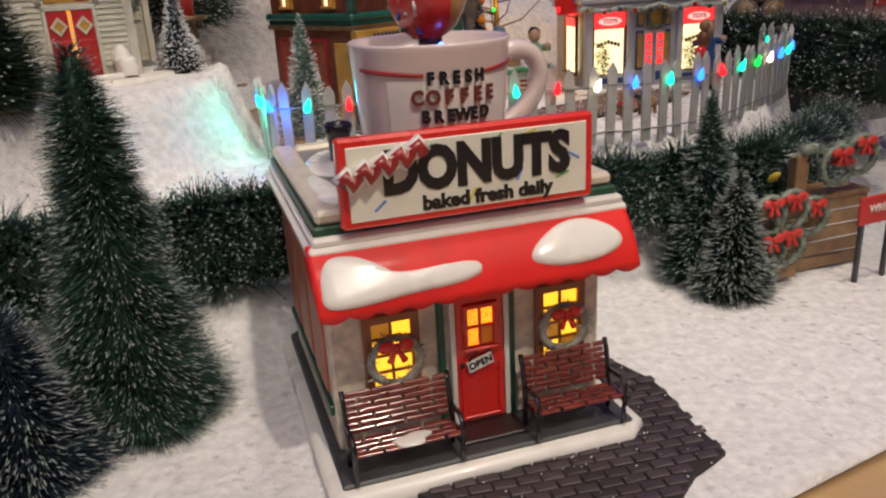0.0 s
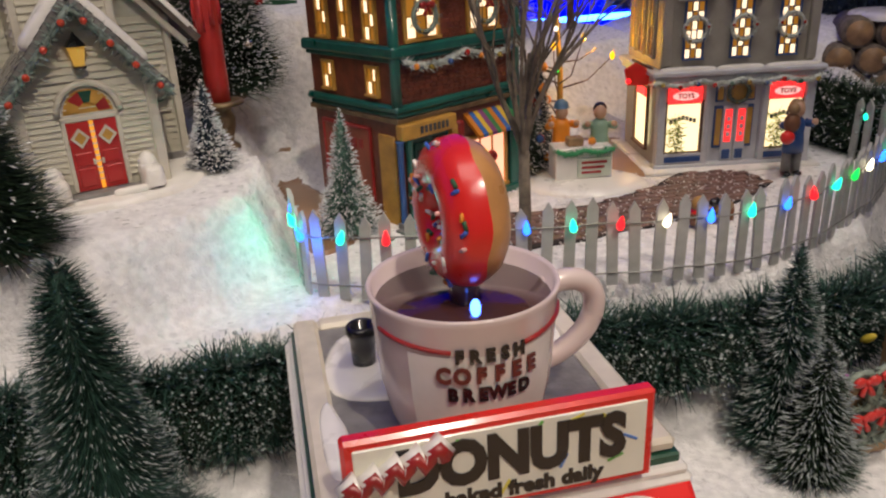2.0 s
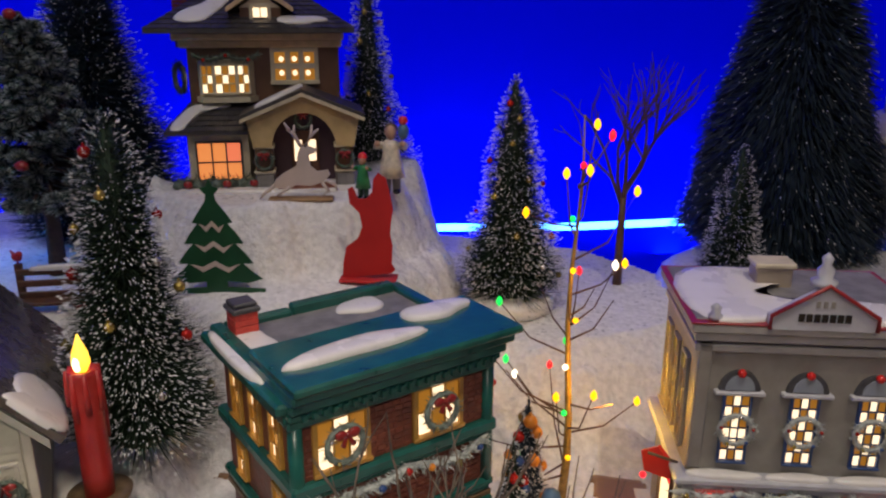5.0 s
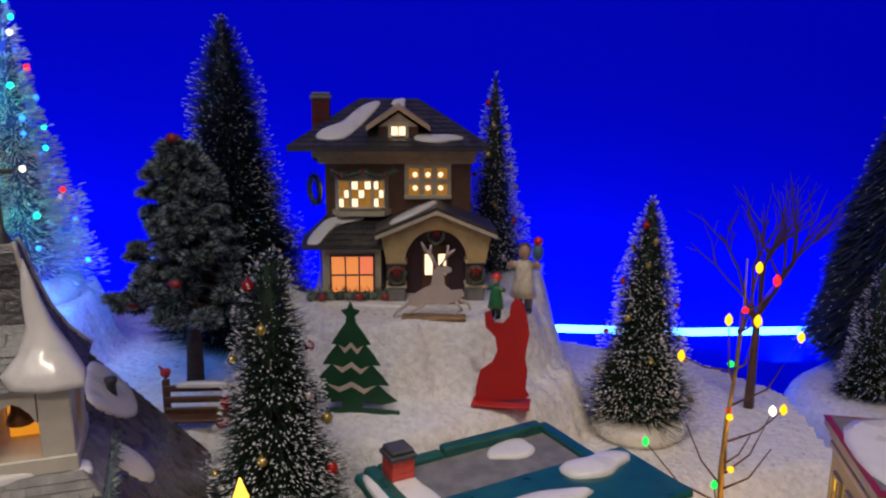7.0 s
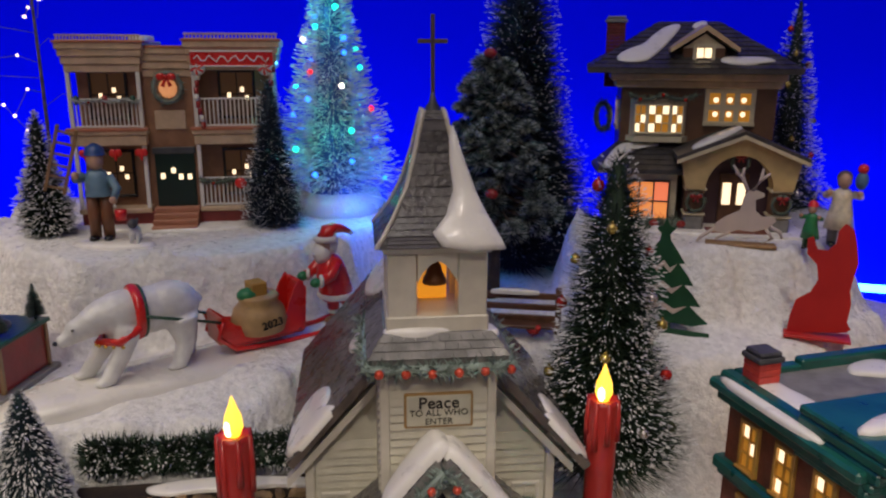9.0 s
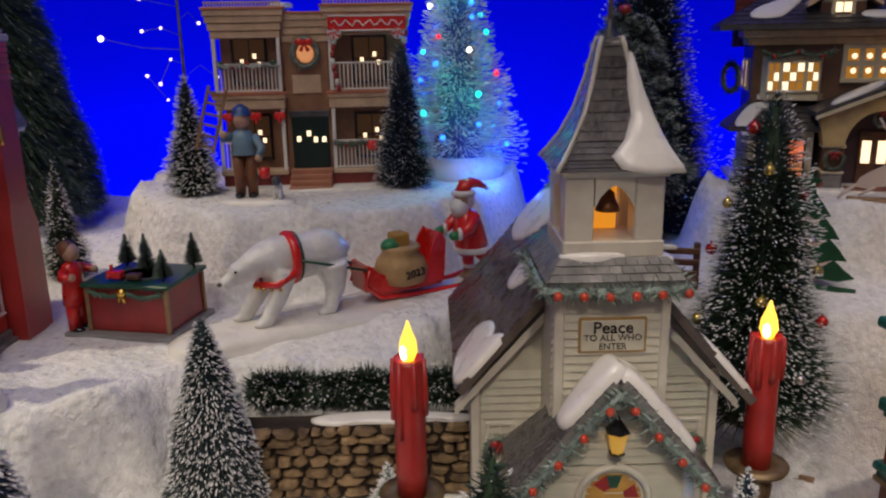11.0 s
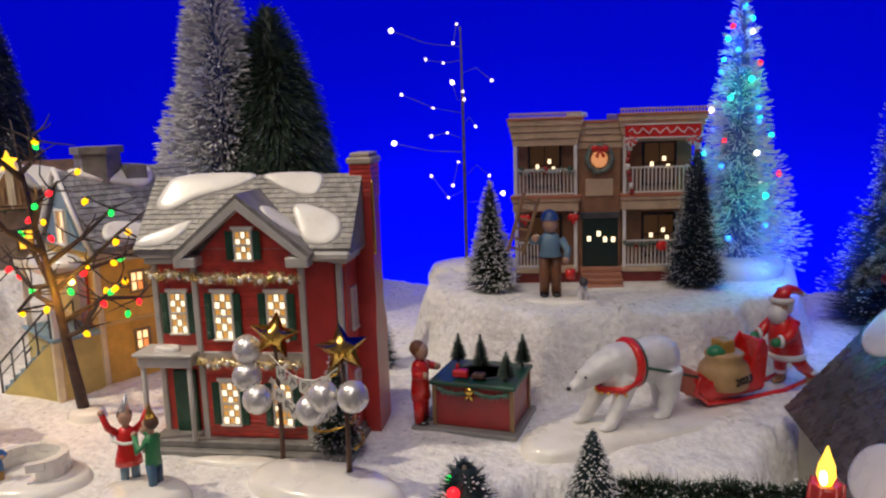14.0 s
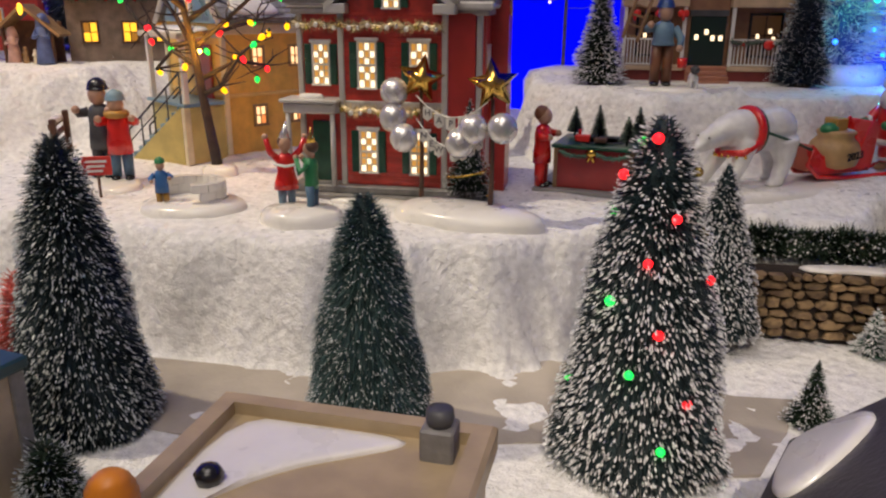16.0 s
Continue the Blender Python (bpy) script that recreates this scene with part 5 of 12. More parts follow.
    part("label_patch", Shape().add([(c[0] + 1.1 * r * math.sin(a), c[1] - 1.1 * r * math.cos(a), c[2] + z) for z, r in ((0.020, 0.0322), (0.034, 0.03425), (0.048, 0.03505), (0.057, 0.0356)) for a in [-0.85 + 0.17 * i for i in range(11)]], [(j * 11 + i, j * 11 + i + 1, (j + 1) * 11 + i + 1, (j + 1) * 11 + i) for j in range(3) for i in range(10)], None, True), WHITE, mug)
    for text, z, size, mt in (("FRESH", 0.0575, 0.0076, BLACK), ("COFFEE", 0.0488, 0.0092, mat("letter_brown", (0.14, 0.03, 0.02))), ("BREWED", 0.0402, 0.0076, BLACK)):
        n = len(text)
        for i, ch in enumerate(text):
            a = (i - (n - 1) / 2) * (0.150 if text != "COFFEE" else 0.185)
            r = 1.1 * (0.0348 + (z - 0.03) * 0.05) + 0.0003
            words("mug_letter", ch, size, pose(c[0] + r * math.sin(a), c[1] - r * math.cos(a), c[2] + z, 90, 0, math.degrees(a)), mt, mug, bold=0.00045, squeeze=0.92)
    dm = pose(c[0], c[1] + 0.0, c[2] + 0.102, 0, 4, -84)
    donut = part("donut", Shape().ring((0, 0, 0), 0.0185, 0.0118, n=40, k=16, squash=1.12), DOUGH, root, "ring donut with red icing and sprinkles", dm)
    vs, fs = [], []
    n, k = 60, 9
    for i in range(n):
        a = 2 * math.pi * i / n
        edge = 0.5 + 0.12 * math.sin(5 * a) + 0.08 * math.sin(9 * a + 1)
        for j in range(k):
            b = -math.pi / 2 + (j / (k - 1) - 0.5) * (math.pi * (0.92 + 0.25 * edge))
            r = 0.0185 + 0.0124 * math.cos(b)
            vs.append((r * math.cos(a), 0.0139 * math.sin(b), r * math.sin(a)))
    for i in range(n):
        for j in range(k - 1):
            fs.append((i * k + j, ((i + 1) % n) * k + j, ((i + 1) % n) * k + j + 1, i * k + j + 1))
    part("icing", Shape().add(vs, fs, None, True), RED, donut)
    cols = [WHITE, mat("sprinkle_deep_blue", (0.05, 0.12, 0.5)), mat("sprinkle_leaf", (0.03, 0.12, 0.05)), ORANGE, mat("sprinkle_pink", (0.8, 0.45, 0.4))]
    for i in range(44):
        a, b = i * 2.399, -math.pi / 2 + rand.uniform(-1.0, 1.0)
        r = 0.0185 + 0.0126 * math.cos(b)
        p = (r * math.cos(a), 0.0141 * math.sin(b), r * math.sin(a))
        d = Vector((rand.gauss(0, 1), rand.gauss(0, 0.4), rand.gauss(0, 1))).normalized() * 0.0019
        part("sprinkle", Shape().tube([tuple(Vector(p) - d), tuple(Vector(p) + d)], 0.0009, n=6), cols[i % 5], donut)
    part("stem", Shape().tube([(c[0], c[1] - 0.004, c[2] + 0.063), (c[0], c[1] - 0.002, c[2] + 0.078)], [0.007, 0.0055], n=12), COFFEE, mug)
    part("led", Shape().ball((c[0], c[1] - 0.020, c[2] + 0.068), (0.0022, 0.0022, 0.0040)), glow("blue_led", (0.06, 0.16, 1.0), 9.0), mug)
    bench(root, pose(-0.008, 0.004, 0.0112), 0.055, WOOD_DARK, BLACK)
    bench(root, pose(0.0885, 0.004, 0.0112), 0.050, WOOD_DARK, BLACK)
    s = Shape()
    snow_patch(s, blob_outline(0.03, -0.008, 0.010, 0.005, 2, rough=0.3), 0.001, pose(-0.008, 0.0, 0.0275))
    part("bench_snow", s, GLAZE_SNOW, root)


donut_shop()


def clap_board(parent, pts, rows, material, lift=0.0020):
    """Lapped boards over a wall quad: bottom left, bottom right, top right, top left."""
    a, b, c, d = map(Vector, pts)
    nrm = (b - a).cross(d - a).normalized()
    for r in range(rows):
        v0, v1 = r / rows, (r + 1) / rows
        q = [a.lerp(d, v0), b.lerp(c, v0), b.lerp(c, v1), a.lerp(d, v1)]
        s = Shape()
        vs = [tuple(p) for p in q] + [tuple(q[0] + nrm * lift), tuple(q[1] + nrm * lift), tuple(q[2] + nrm * lift * 0.2), tuple(q[3] + nrm * lift * 0.2)]
        s.add(vs, [(4, 5, 6, 7), (0, 1, 5, 4), (1, 2, 6, 5), (2, 3, 7, 6), (3, 0, 4, 7)])
        part("clapboard", s, material, parent)


def lantern(parent, m, h, glow_mat=None):
    s = Shape().lathe([(0.0008, 0), (h * 0.16, h * 0.02), (h * 0.20, h * 0.08), (0.001, h * 0.1)], n=6, smooth=False)
    s.lathe([(h * 0.30, h * 0.62), (h * 0.18, h * 0.78), (h * 0.06, h * 0.92), (0.0005, h)], n=6, smooth=False)
    ob = part("lantern", s, BLACK, parent, "black wall lantern", m)
    part("lantern_glass", Shape().lathe([(h * 0.15, h * 0.1), (h * 0.25, h * 0.62)], n=6, smooth=False), glow("lantern_amber", (1.0, 0.5, 0.06), 0.3, (0.6, 0.4, 0.1)), ob)
    return ob


CHAPEL_SHINGLE = mat("brown_grey_shingle", (0.082, 0.074, 0.074), rough=0.27, var=0.3, scale=90, bump=0.3, bscale=300, coat=0.45, island=0.18)


CHAPEL_TRIM = mat("chapel_trim", (0.60, 0.56, 0.46), rough=0.36, var=0.1, scale=70, bump=0.12, bscale=200, coat=0.25)
CHAPEL_BEAD = mat("orange_red_bead", (0.62, 0.07, 0.03), rough=0.2, metal=0.2, coat=0.4)
CHAPEL_DOOR = mat("chapel_door_red", (0.46, 0.025, 0.022), rough=0.3, var=0.15, coat=0.4)


def church():
    root = thing("chapel", pose(-0.3200, 0.6900, 0.1765, 0, 0, 37), "cream clapboard chapel with steeple, snowy roof and red doors", "church")
    # local: x across the front, y back, z up
    part("snow_base", Shape().slab([(-0.105, -0.015), (-0.06, -0.075), (0.0, -0.095), (0.06, -0.080), (0.105, -0.02), (0.108, 0.21), (-0.108, 0.21)], 0, 0.006, inset=0.004), GLAZE_SNOW, root)
    W, D, E, R = 0.080, 0.172, 0.125, 0.216
    s = Shape()
    prism_xz(s, [(-W, 0), (W, 0), (W, E), (0, R), (-W, E)], 0.002, D)
    part("wall", s, CREAM, root)
    part("foundation", Shape().box(-W - 0.002, W + 0.002, -0.001, D + 0.001, 0, 0.012), STONE_GREY, root)
    for sx in (-1, 1):
        a, b = sorted((sx * 0.036, sx * (W - 0.004)))
        clap_board(root, [(a, 0.002, 0.012), (b, 0.002, 0.012), (b, 0.002, E), (a, 0.002, E)], 20, CREAM)
        if sx < 0:
            clap_board(root, [(-W, D, 0.012), (-W, 0.004, 0.012), (-W, 0.004, E), (-W, D, E)], 20, CREAM)
        else:
            clap_board(root, [(W, 0.004, 0.012), (W, D, 0.012), (W, D, E), (W, 0.004, E)], 20, CREAM)
        part("corner_post", Shape().box(sx * W - 0.003, sx * W + 0.003, -0.0012, 0.005, 0.010, E), CHAPEL_TRIM, root)
        part("rake_board", Shape().add(*(lambda z: ([(sx * (W + 0.014), -0.007, E - 0.021 + z), (sx * 0.030, -0.007, R - 0.041 + z), (sx * 0.030, -0.007, R - 0.048 + z), (sx * (W + 0.014), -0.007, E - 0.028 + z), (sx * (W + 0.014), 0.0, E - 0.021 + z), (sx * 0.030, 0.0, R - 0.041 + z), (sx * 0.030, 0.0, R - 0.048 + z), (sx * (W + 0.014), 0.0, E - 0.028 + z)], [(0, 1, 2, 3), (4, 7, 6, 5), (0, 3, 7, 4), (0, 4, 5, 1), (3, 2, 6, 7)]))(0.0)), CHAPEL_TRIM, root)
    # roof
    k = (R - E) / W
    for sx in (-1, 1):
        ex = W + (0.009 if sx < 0 else 0.020)
        e0, e1, r1, r0 = (sx * ex, -0.013, R - k * ex), (sx * ex, D + 0.006, R - k * ex), (0, D + 0.006, R + 0.002), (0, -0.013, R + 0.002)
        s = Shape()
        n = Vector((sx * k, 0, 1)).normalized() * 0.005
        pts = [Vector(p) for p in (e0, e1, r1, r0)]
        vs = [tuple(p) for p in pts] + [tuple(p + n) for p in pts]
        s.add(vs, [(0, 1, 2, 3), (4, 5, 6, 7), (0, 1, 5, 4), (1, 2, 6, 5), (3, 0, 4, 7), (2, 3, 7, 6)])
        slab = part("roof_slope", s, mat("roof_brown", (0.11, 0.085, 0.07), rough=0.45, var=0.3, scale=60, bump=0.3, bscale=200, coat=0.25), root)
        up = [tuple(Vector(p) + n) for p in (e0, e1, r1, r0)]
        q = up if sx > 0 else [up[1], up[0], up[3], up[2]]
        tagged(part("shingles", shingles(Shape(), *q, 18, 24, 0.0014), CHAPEL_SHINGLE, slab), kind="stuff")
        m = slope_m(q[0], q[1], q[3])
        s = Shape()
        L = (Vector(q[1]) - Vector(q[0])).length
        f = 0 if sx > 0 else L
        g = 1 if sx > 0 else -1
        for pts in ([(-0.001, -0.001), (0.034, -0.002), (0.056, 0.008), (0.062, 0.026), (0.050, 0.040), (0.030, 0.044), (0.014, 0.036), (0.004, 0.050), (-0.001, 0.046)], [(0.045, 0.084), (0.054, 0.066), (0.072, 0.060), (0.084, 0.072), (0.078, 0.096), (0.062, 0.116), (0.048, 0.116)], [(0.100, 0.128), (0.108, 0.106), (0.126, 0.090), (0.150, 0.080), (0.176, 0.084), (0.190, 0.096), (0.188, 0.130), (0.145, 0.134)]):
            s = Shape()
            snow_patch(s, [(f + g * x, y) for x, y in pts][::g], 0.0034, m)
            part("roof_snow", s, GLAZE_SNOW, root)
    # tower
    T, y0, y1 = 0.0338, -0.040, 0.028
    part("tower", Shape().box(-T, T, y0, y1, 0.0, 0.200, c=0.001), CREAM, root)
    clap_board(root, [(-T + 0.005, y0, 0.10), (T - 0.005, y0, 0.10), (T - 0.005, y0, 0.196), (-T + 0.005, y0, 0.196)], 18, CREAM)
    for sx in (-1, 1):
        part("corner_post", Shape().box(sx * T - 0.005 if sx > 0 else -T - 0.001, T + 0.001 if sx > 0 else -T + 0.005, y0 - 0.0015, y0 + 0.006, 0.03, 0.200, c=0.0008), CHAPEL_TRIM, root)
    for sx in (-1, 1):
        x = sx * (T + 0.0002)
        if sx < 0:
            clap_board(root, [(x, y1, 0.10), (x, y0 + 0.004, 0.10), (x, y0 + 0.004, 0.196), (x, y1, 0.196)], 18, CREAM)
        else:
            clap_board(root, [(x, y0 + 0.004, 0.10), (x, y1, 0.10), (x, y1, 0.196), (x, y0 + 0.004, 0.196)], 18, CREAM)
    pl = part("plaque", Shape().box(-0.0205, 0.0205, y0 - 0.0028, y0, 0.1545, 0.1770, c=0.002), mat("plaque_rim", (0.35, 0.20, 0.06), rough=0.35), root)
    part("plaque_face", Shape().box(-0.0192, 0.0192, y0 - 0.0034, y0 - 0.001, 0.1558, 0.1757, c=0.0018), mat("plaque_face", (0.55, 0.52, 0.40), rough=0.4), pl)
    words("plaque_letters", "Peace", 0.0105, pose(0, y0 - 0.0036, 0.1707, 90), BLACK, pl, bold=0.00012)
    words("plaque_letters", "TO ALL WHO", 0.0056, pose(0, y0 - 0.0036, 0.1645, 90), BLACK, pl)
    words("plaque_letters", "ENTER", 0.0056, pose(0, y0 - 0.0036, 0.1590, 90), BLACK, pl)
    # skirt roof, belfry and spire
    def pyr(z0, a0, z1, a1, cy):
        return [(-a0, cy - a0, z0), (a0, cy - a0, z0), (a0, cy + a0, z0), (-a0, cy + a0, z0), (-a1, cy - a1, z1), (a1, cy - a1, z1), (a1, cy + a1, z1), (-a1, cy + a1, z1)], [(0, 3, 2, 1), (4, 5, 6, 7), (0, 1, 5, 4), (1, 2, 6, 5), (2, 3, 7, 6), (3, 0, 4, 7)]
    cy = -0.006
    part("skirt_roof", Shape().add(*pyr(0.191, 0.0405, 0.2000, 0.0405, cy)).add(*pyr(0.2000, 0.0405, 0.2125, 0.0315, cy)), GREY_ROOF, root)
    sh = Shape()
    for z0, a0, z1, a1 in ((0.2001, 0.0408, 0.2125, 0.0317),):
        c4 = [(-1, -1), (1, -1), (1, 1), (-1, 1)]
        for i in range(4):
            p, q = c4[i], c4[(i + 1) % 4]
            shingles(sh, (p[0] * a0, cy + p[1] * a0, z0), (q[0] * a0, cy + q[1] * a0, z0), (q[0] * a1, cy + q[1] * a1, z1), (p[0] * a1, cy + p[1] * a1, z1), 3, 10, 0.0012, seed=i)
    tagged(part("skirt_shingles", sh, GREY_ROOF, root), kind="stuff")
    ring = [(-0.0425, cy - 0.0425, 0.1955), (0.0, cy - 0.0435, 0.1945), (0.0425, cy - 0.0425, 0.1955), (0.0425, cy + 0.0425, 0.1955), (-0.0425, cy + 0.0425, 0.1955), (-0.0425, cy - 0.0425, 0.1955)]
    dense = []
    for p, q in zip(ring, ring[1:]):
        dense += [tuple(Vector(p).lerp(Vector(q), i / 6)) for i in range(6)]
    garland(root, dense + [dense[0]], 0.0048, seed=3, baubles=[CHAPEL_BEAD] * 14)
    B = 0.0290
    z0, z1 = 0.212, 0.2600
    s = Shape()
    for sx in (-1, 1):
        for sy in (-1, 1):
            x, y = sx * (B - 0.0085), cy + sy * (B - 0.0085)
            s.box(x - 0.0085, x + 0.0085, y - 0.0085, y + 0.0085, z0, z1, c=0.0008)
    s.box(-B - 0.001, B + 0.001, cy - B - 0.001, cy + B + 0.001, z0, z0 + 0.010, c=0.0008)
    for i in range(4):
        pts = [(-0.011, 0.044), (-0.008, 0.037), (-0.011, 0.0265)]
        prof = [(-0.0115, z0 + 0.030), (-0.0085, z0 + 0.036), (-0.004, z0 + 0.041), (0, z0 + 0.043), (0, z1), (-0.0115, z1)]
        for mir in (1, -1):
            t = Shape()
            prism_xz(t, [(mir * x, z) for x, z in prof], -B, -B + 0.009)
            s.add([tuple(pose(0, cy, 0, 0, 0, 90 * i) @ Vector(v)) for v in t.v], t.f)
    belfry = part("belfry", s, CHAPEL_TRIM, root)
    part("belfry_light", Shape().box(-0.009, 0.009, cy + 0.004, cy + 0.012, z0 + 0.010, z0 + 0.042), glow("belfry_glow", (1.0, 0.35, 0.02), 0.75, (0.6, 0.3, 0.05)), belfry)
    part("bell", Shape().lathe([(0.0075, 0), (0.0068, 0.003), (0.0048, 0.007), (0.004, 0.011), (0.0015, 0.0135)], n=16, c=(0, cy - 0.010, z0 + 0.0245)), mat("bell_bronze", (0.18, 0.08, 0.03), rough=0.35, metal=0.6), belfry)
    part("belfry_cornice", Shape().add(*pyr(z1, 0.0305, z1 + 0.004, 0.0325, cy)), CHAPEL_TRIM, root)
    prof = [(z1 + 0.004, 0.0350), (z1 + 0.010, 0.0305), (z1 + 0.020, 0.0240), (z1 + 0.036, 0.0168), (z1 + 0.055, 0.0112), (z1 + 0.073, 0.0072), (z1 + 0.078, 0.0058)]
    s = Shape()
    sh = Shape()
    for (za, aa), (zb, ab) in zip(prof, prof[1:]):
        s.add(*pyr(za, aa, zb, ab, cy))
        c4 = [(-1, -1), (1, -1), (1, 1), (-1, 1)]
        for i in range(4):
            p, q = c4[i], c4[(i + 1) % 4]
            shingles(sh, (p[0] * aa, cy + p[1] * aa, za), (q[0] * aa, cy + q[1] * aa, za), (q[0] * ab, cy + q[1] * ab, zb), (p[0] * ab, cy + p[1] * ab, zb), 3, 1, 0.0009, seed=i)
    spire = part("spire", s, CHAPEL_SHINGLE, root)
    tagged(part("spire_shingles", sh, CHAPEL_SHINGLE, spire), kind="stuff")
    for sx in (-1, 1):
        for sy in (-1, 1):
            part("spire_hip", Shape().tube([(sx * a, cy + sy * a, z + 0.0005) for z, a in prof], 0.0016, n=6), CHAPEL_TRIM, spire)
    # snow over the right front of the spire
    vs = []

    def onspire(u, t):
        za = z1 + 0.004 + t * 0.068
        a = np.interp(za, [p[0] for p in prof], [p[1] for p in prof]) + 0.0022
        return (u * a, cy - a, za) if u <= 1 else (a, cy - a + (u - 1) * a, za)
    outl = [(0.05, 0.02), (0.5, -0.02), (1.0, -0.01), (1.6, 0.02), (1.8, 0.2), (1.5, 0.5), (1.2, 0.85), (1.0, 0.97), (0.75, 0.86), (0.55, 0.66), (0.5, 0.45), (0.2, 0.25), (-0.1, 0.12)]
    cpt = (0.95, 0.3)
    for kk, lift in ((1.0, -0.002), (1.0, 0.0008), (0.85, 0.0022), (0.55, 0.0030), (0.2, 0.0032)):
        for u, t in outl:
            uu, tt = cpt[0] + (u - cpt[0]) * kk, cpt[1] + (t - cpt[1]) * kk
            x, y, z = onspire(uu, tt)
            d = Vector((max(0, uu - 0.5), -max(0, 1.6 - uu), 0.3)).normalized() * lift
            vs.append((x + d.x, y + d.y, z + d.z))
    no = len(outl)
    fs = [(r * no + i, r * no + (i + 1) % no, (r + 1) * no + (i + 1) % no, (r + 1) * no + i) for r in range(4) for i in range(no)] + [tuple(4 * no + i for i in range(no))]
    part("spire_snow", Shape().add(vs, fs, None, True), GLAZE_SNOW, spire)
    part("finial", Shape().lathe([(0.0055, 0), (0.0045, 0.004), (0.002, 0.008), (0.0012, 0.013)], n=12, c=(0, cy, z1 + 0.075)), DARK_GREY, root)
    part("cross", Shape().box(-0.0012, 0.0012, cy - 0.001, cy + 0.001, z1 + 0.083, z1 + 0.131, c=0.0003).box(-0.0085, 0.0085, cy - 0.001, cy + 0.001, z1 + 0.115, z1 + 0.1175, c=0.0003), mat("brown_cross", (0.10, 0.07, 0.05), rough=0.5), root)
    s = Shape()
    snow_patch(s, blob_outline(-0.012, -0.034, 0.020, 0.006, 4, rough=0.15), 0.005, pose(0, 0, 0.2100))
    snow_patch(s, blob_outline(0.028, -0.030, 0.009, 0.008, 5, rough=0.15), 0.003, pose(0, 0, 0.2095))
    part("skirt_snow", s, GLAZE_SNOW, root)
    # porch
    P, py, pe, pr = 0.046, -0.058, 0.088, 0.141
    s = Shape()
    prism_xz(s, [(-P, 0), (P, 0), (P, pe), (0, pr), (-P, pe)], py, 0.002)
    porch = part("porch", s, CREAM, root)
    clap_board(porch, [(-P + 0.004, py, 0.016), (P - 0.004, py, 0.016), (P - 0.004, py, pe), (-P + 0.004, py, pe)], 16, CREAM)
    clap_board(porch, [(-P * 0.75, py, pe + 0.002), (P * 0.75, py, pe + 0.002), (P * 0.15, py, pr - 0.010), (-P * 0.15, py, pr - 0.010)], 8, CREAM)
    kk = (pr - pe) / P
    ex = P + 0.012
    for sx in (-1, 1):
        part("porch_post", Shape().box(sx * P - 0.004, sx * P + 0.004, py - 0.002, py + 0.006, 0.0, pe, c=0.001), CHAPEL_TRIM, porch)
        e0, e1, r1, r0 = [Vector(p) for p in ((sx * ex, py - 0.010, pr - kk * ex), (sx * ex, -0.005, pr - kk * ex), (0, -0.036, pr + 0.002), (0, py - 0.010, pr + 0.002))]
        n = Vector((sx * kk, 0, 1)).normalized() * 0.0055
        s = Shape().add([tuple(p) for p in (e0, e1, r1, r0)] + [tuple(p + n) for p in (e0, e1, r1, r0)], [(0, 1, 2, 3), (4, 5, 6, 7), (0, 1, 5, 4), (1, 2, 6, 5), (3, 0, 4, 7), (2, 3, 7, 6)])
        slab = part("porch_roof", s, GREY_ROOF, porch)
        q = [tuple(p + n) for p in ((e0, e1, r1, r0) if sx > 0 else (e1, e0, r0, r1))]
        tagged(part("porch_shingles", shingles(Shape(), *q, 11, 10, 0.0010), CHAPEL_SHINGLE, slab), kind="stuff")
        path = [(sx * ex * t, py - 0.0125, pr + 0.000 - kk * ex * t) for t in [i / 10 for i in range(11)]]
        garland(porch, path, 0.0046, seed=6 + sx, baubles=[CHAPEL_BEAD] * 4)
        # snow on the ridge, running down the slope
        s = Shape()
        L = (Vector(q[1]) - Vector(q[0])).length
        m = slope_m(q[0], q[1], q[3])
        H = (Vector(q[3]) - Vector(q[0])).length
        f, g = (0, 1) if sx > 0 else (L, -1)
        snow_patch(s, [(f + g * x, y) for x, y in [(0.002, H * (0.30 if sx > 0 else 0.52)), (0.010, H * (0.26 if sx > 0 else 0.48)), (0.018, H * 0.5), (0.026, H * 0.72), (0.03, H * 1.03), (0.012, H * 1.05), (0.002, H * 1.05), (0.0, H * 0.7)]][::g], 0.0062, m)
        part("porch_snow", s, GLAZE_SNOW, porch)
    # door
    part("door_frame", Shape().box(-0.0205, -0.0175, py - 0.003, py, 0.009, 0.064).box(0.0175, 0.0205, py - 0.003, py, 0.009, 0.064).box(-0.0205, 0.0205, py - 0.003, py, 0.061, 0.065), CHAPEL_TRIM, porch)
    for sx in (-1, 1):
        x0, x1 = sorted((sx * 0.0016, sx * 0.0174))
        leaf = part("door", Shape().box(x0, x1, py - 0.0022, py + 0.001, 0.009, 0.0610, c=0.0006).box(x0 + 0.002, x1 - 0.002, py - 0.0030, py, 0.012, 0.026, c=0.0006).box(x0 + 0.002, x1 - 0.002, py - 0.0030, py, 0.028, 0.038, c=0.0006), CHAPEL_DOOR, porch)
        c = ((x0 + x1) / 2, 0.0490)
        part("door_window", Shape().plate([(-0.0066, 0), (0, -0.0074), (0.0066, 0), (0, 0.0074)], 0.002), CHAPEL_TRIM, leaf, "", pose(c[0], py - 0.0036, c[1]))
        part("door_pane", Shape().plate([(-0.0042, 0), (0, -0.0048), (0.0042, 0), (0, 0.0048)], 0.001), OCHRE, leaf, "", pose(c[0], py - 0.0039, c[1]))
        part("door_plate", Shape().box(sx * 0.003 - 0.001, sx * 0.003 + 0.001, py - 0.0036, py - 0.002, 0.028, 0.0325), CHAPEL_TRIM, leaf)
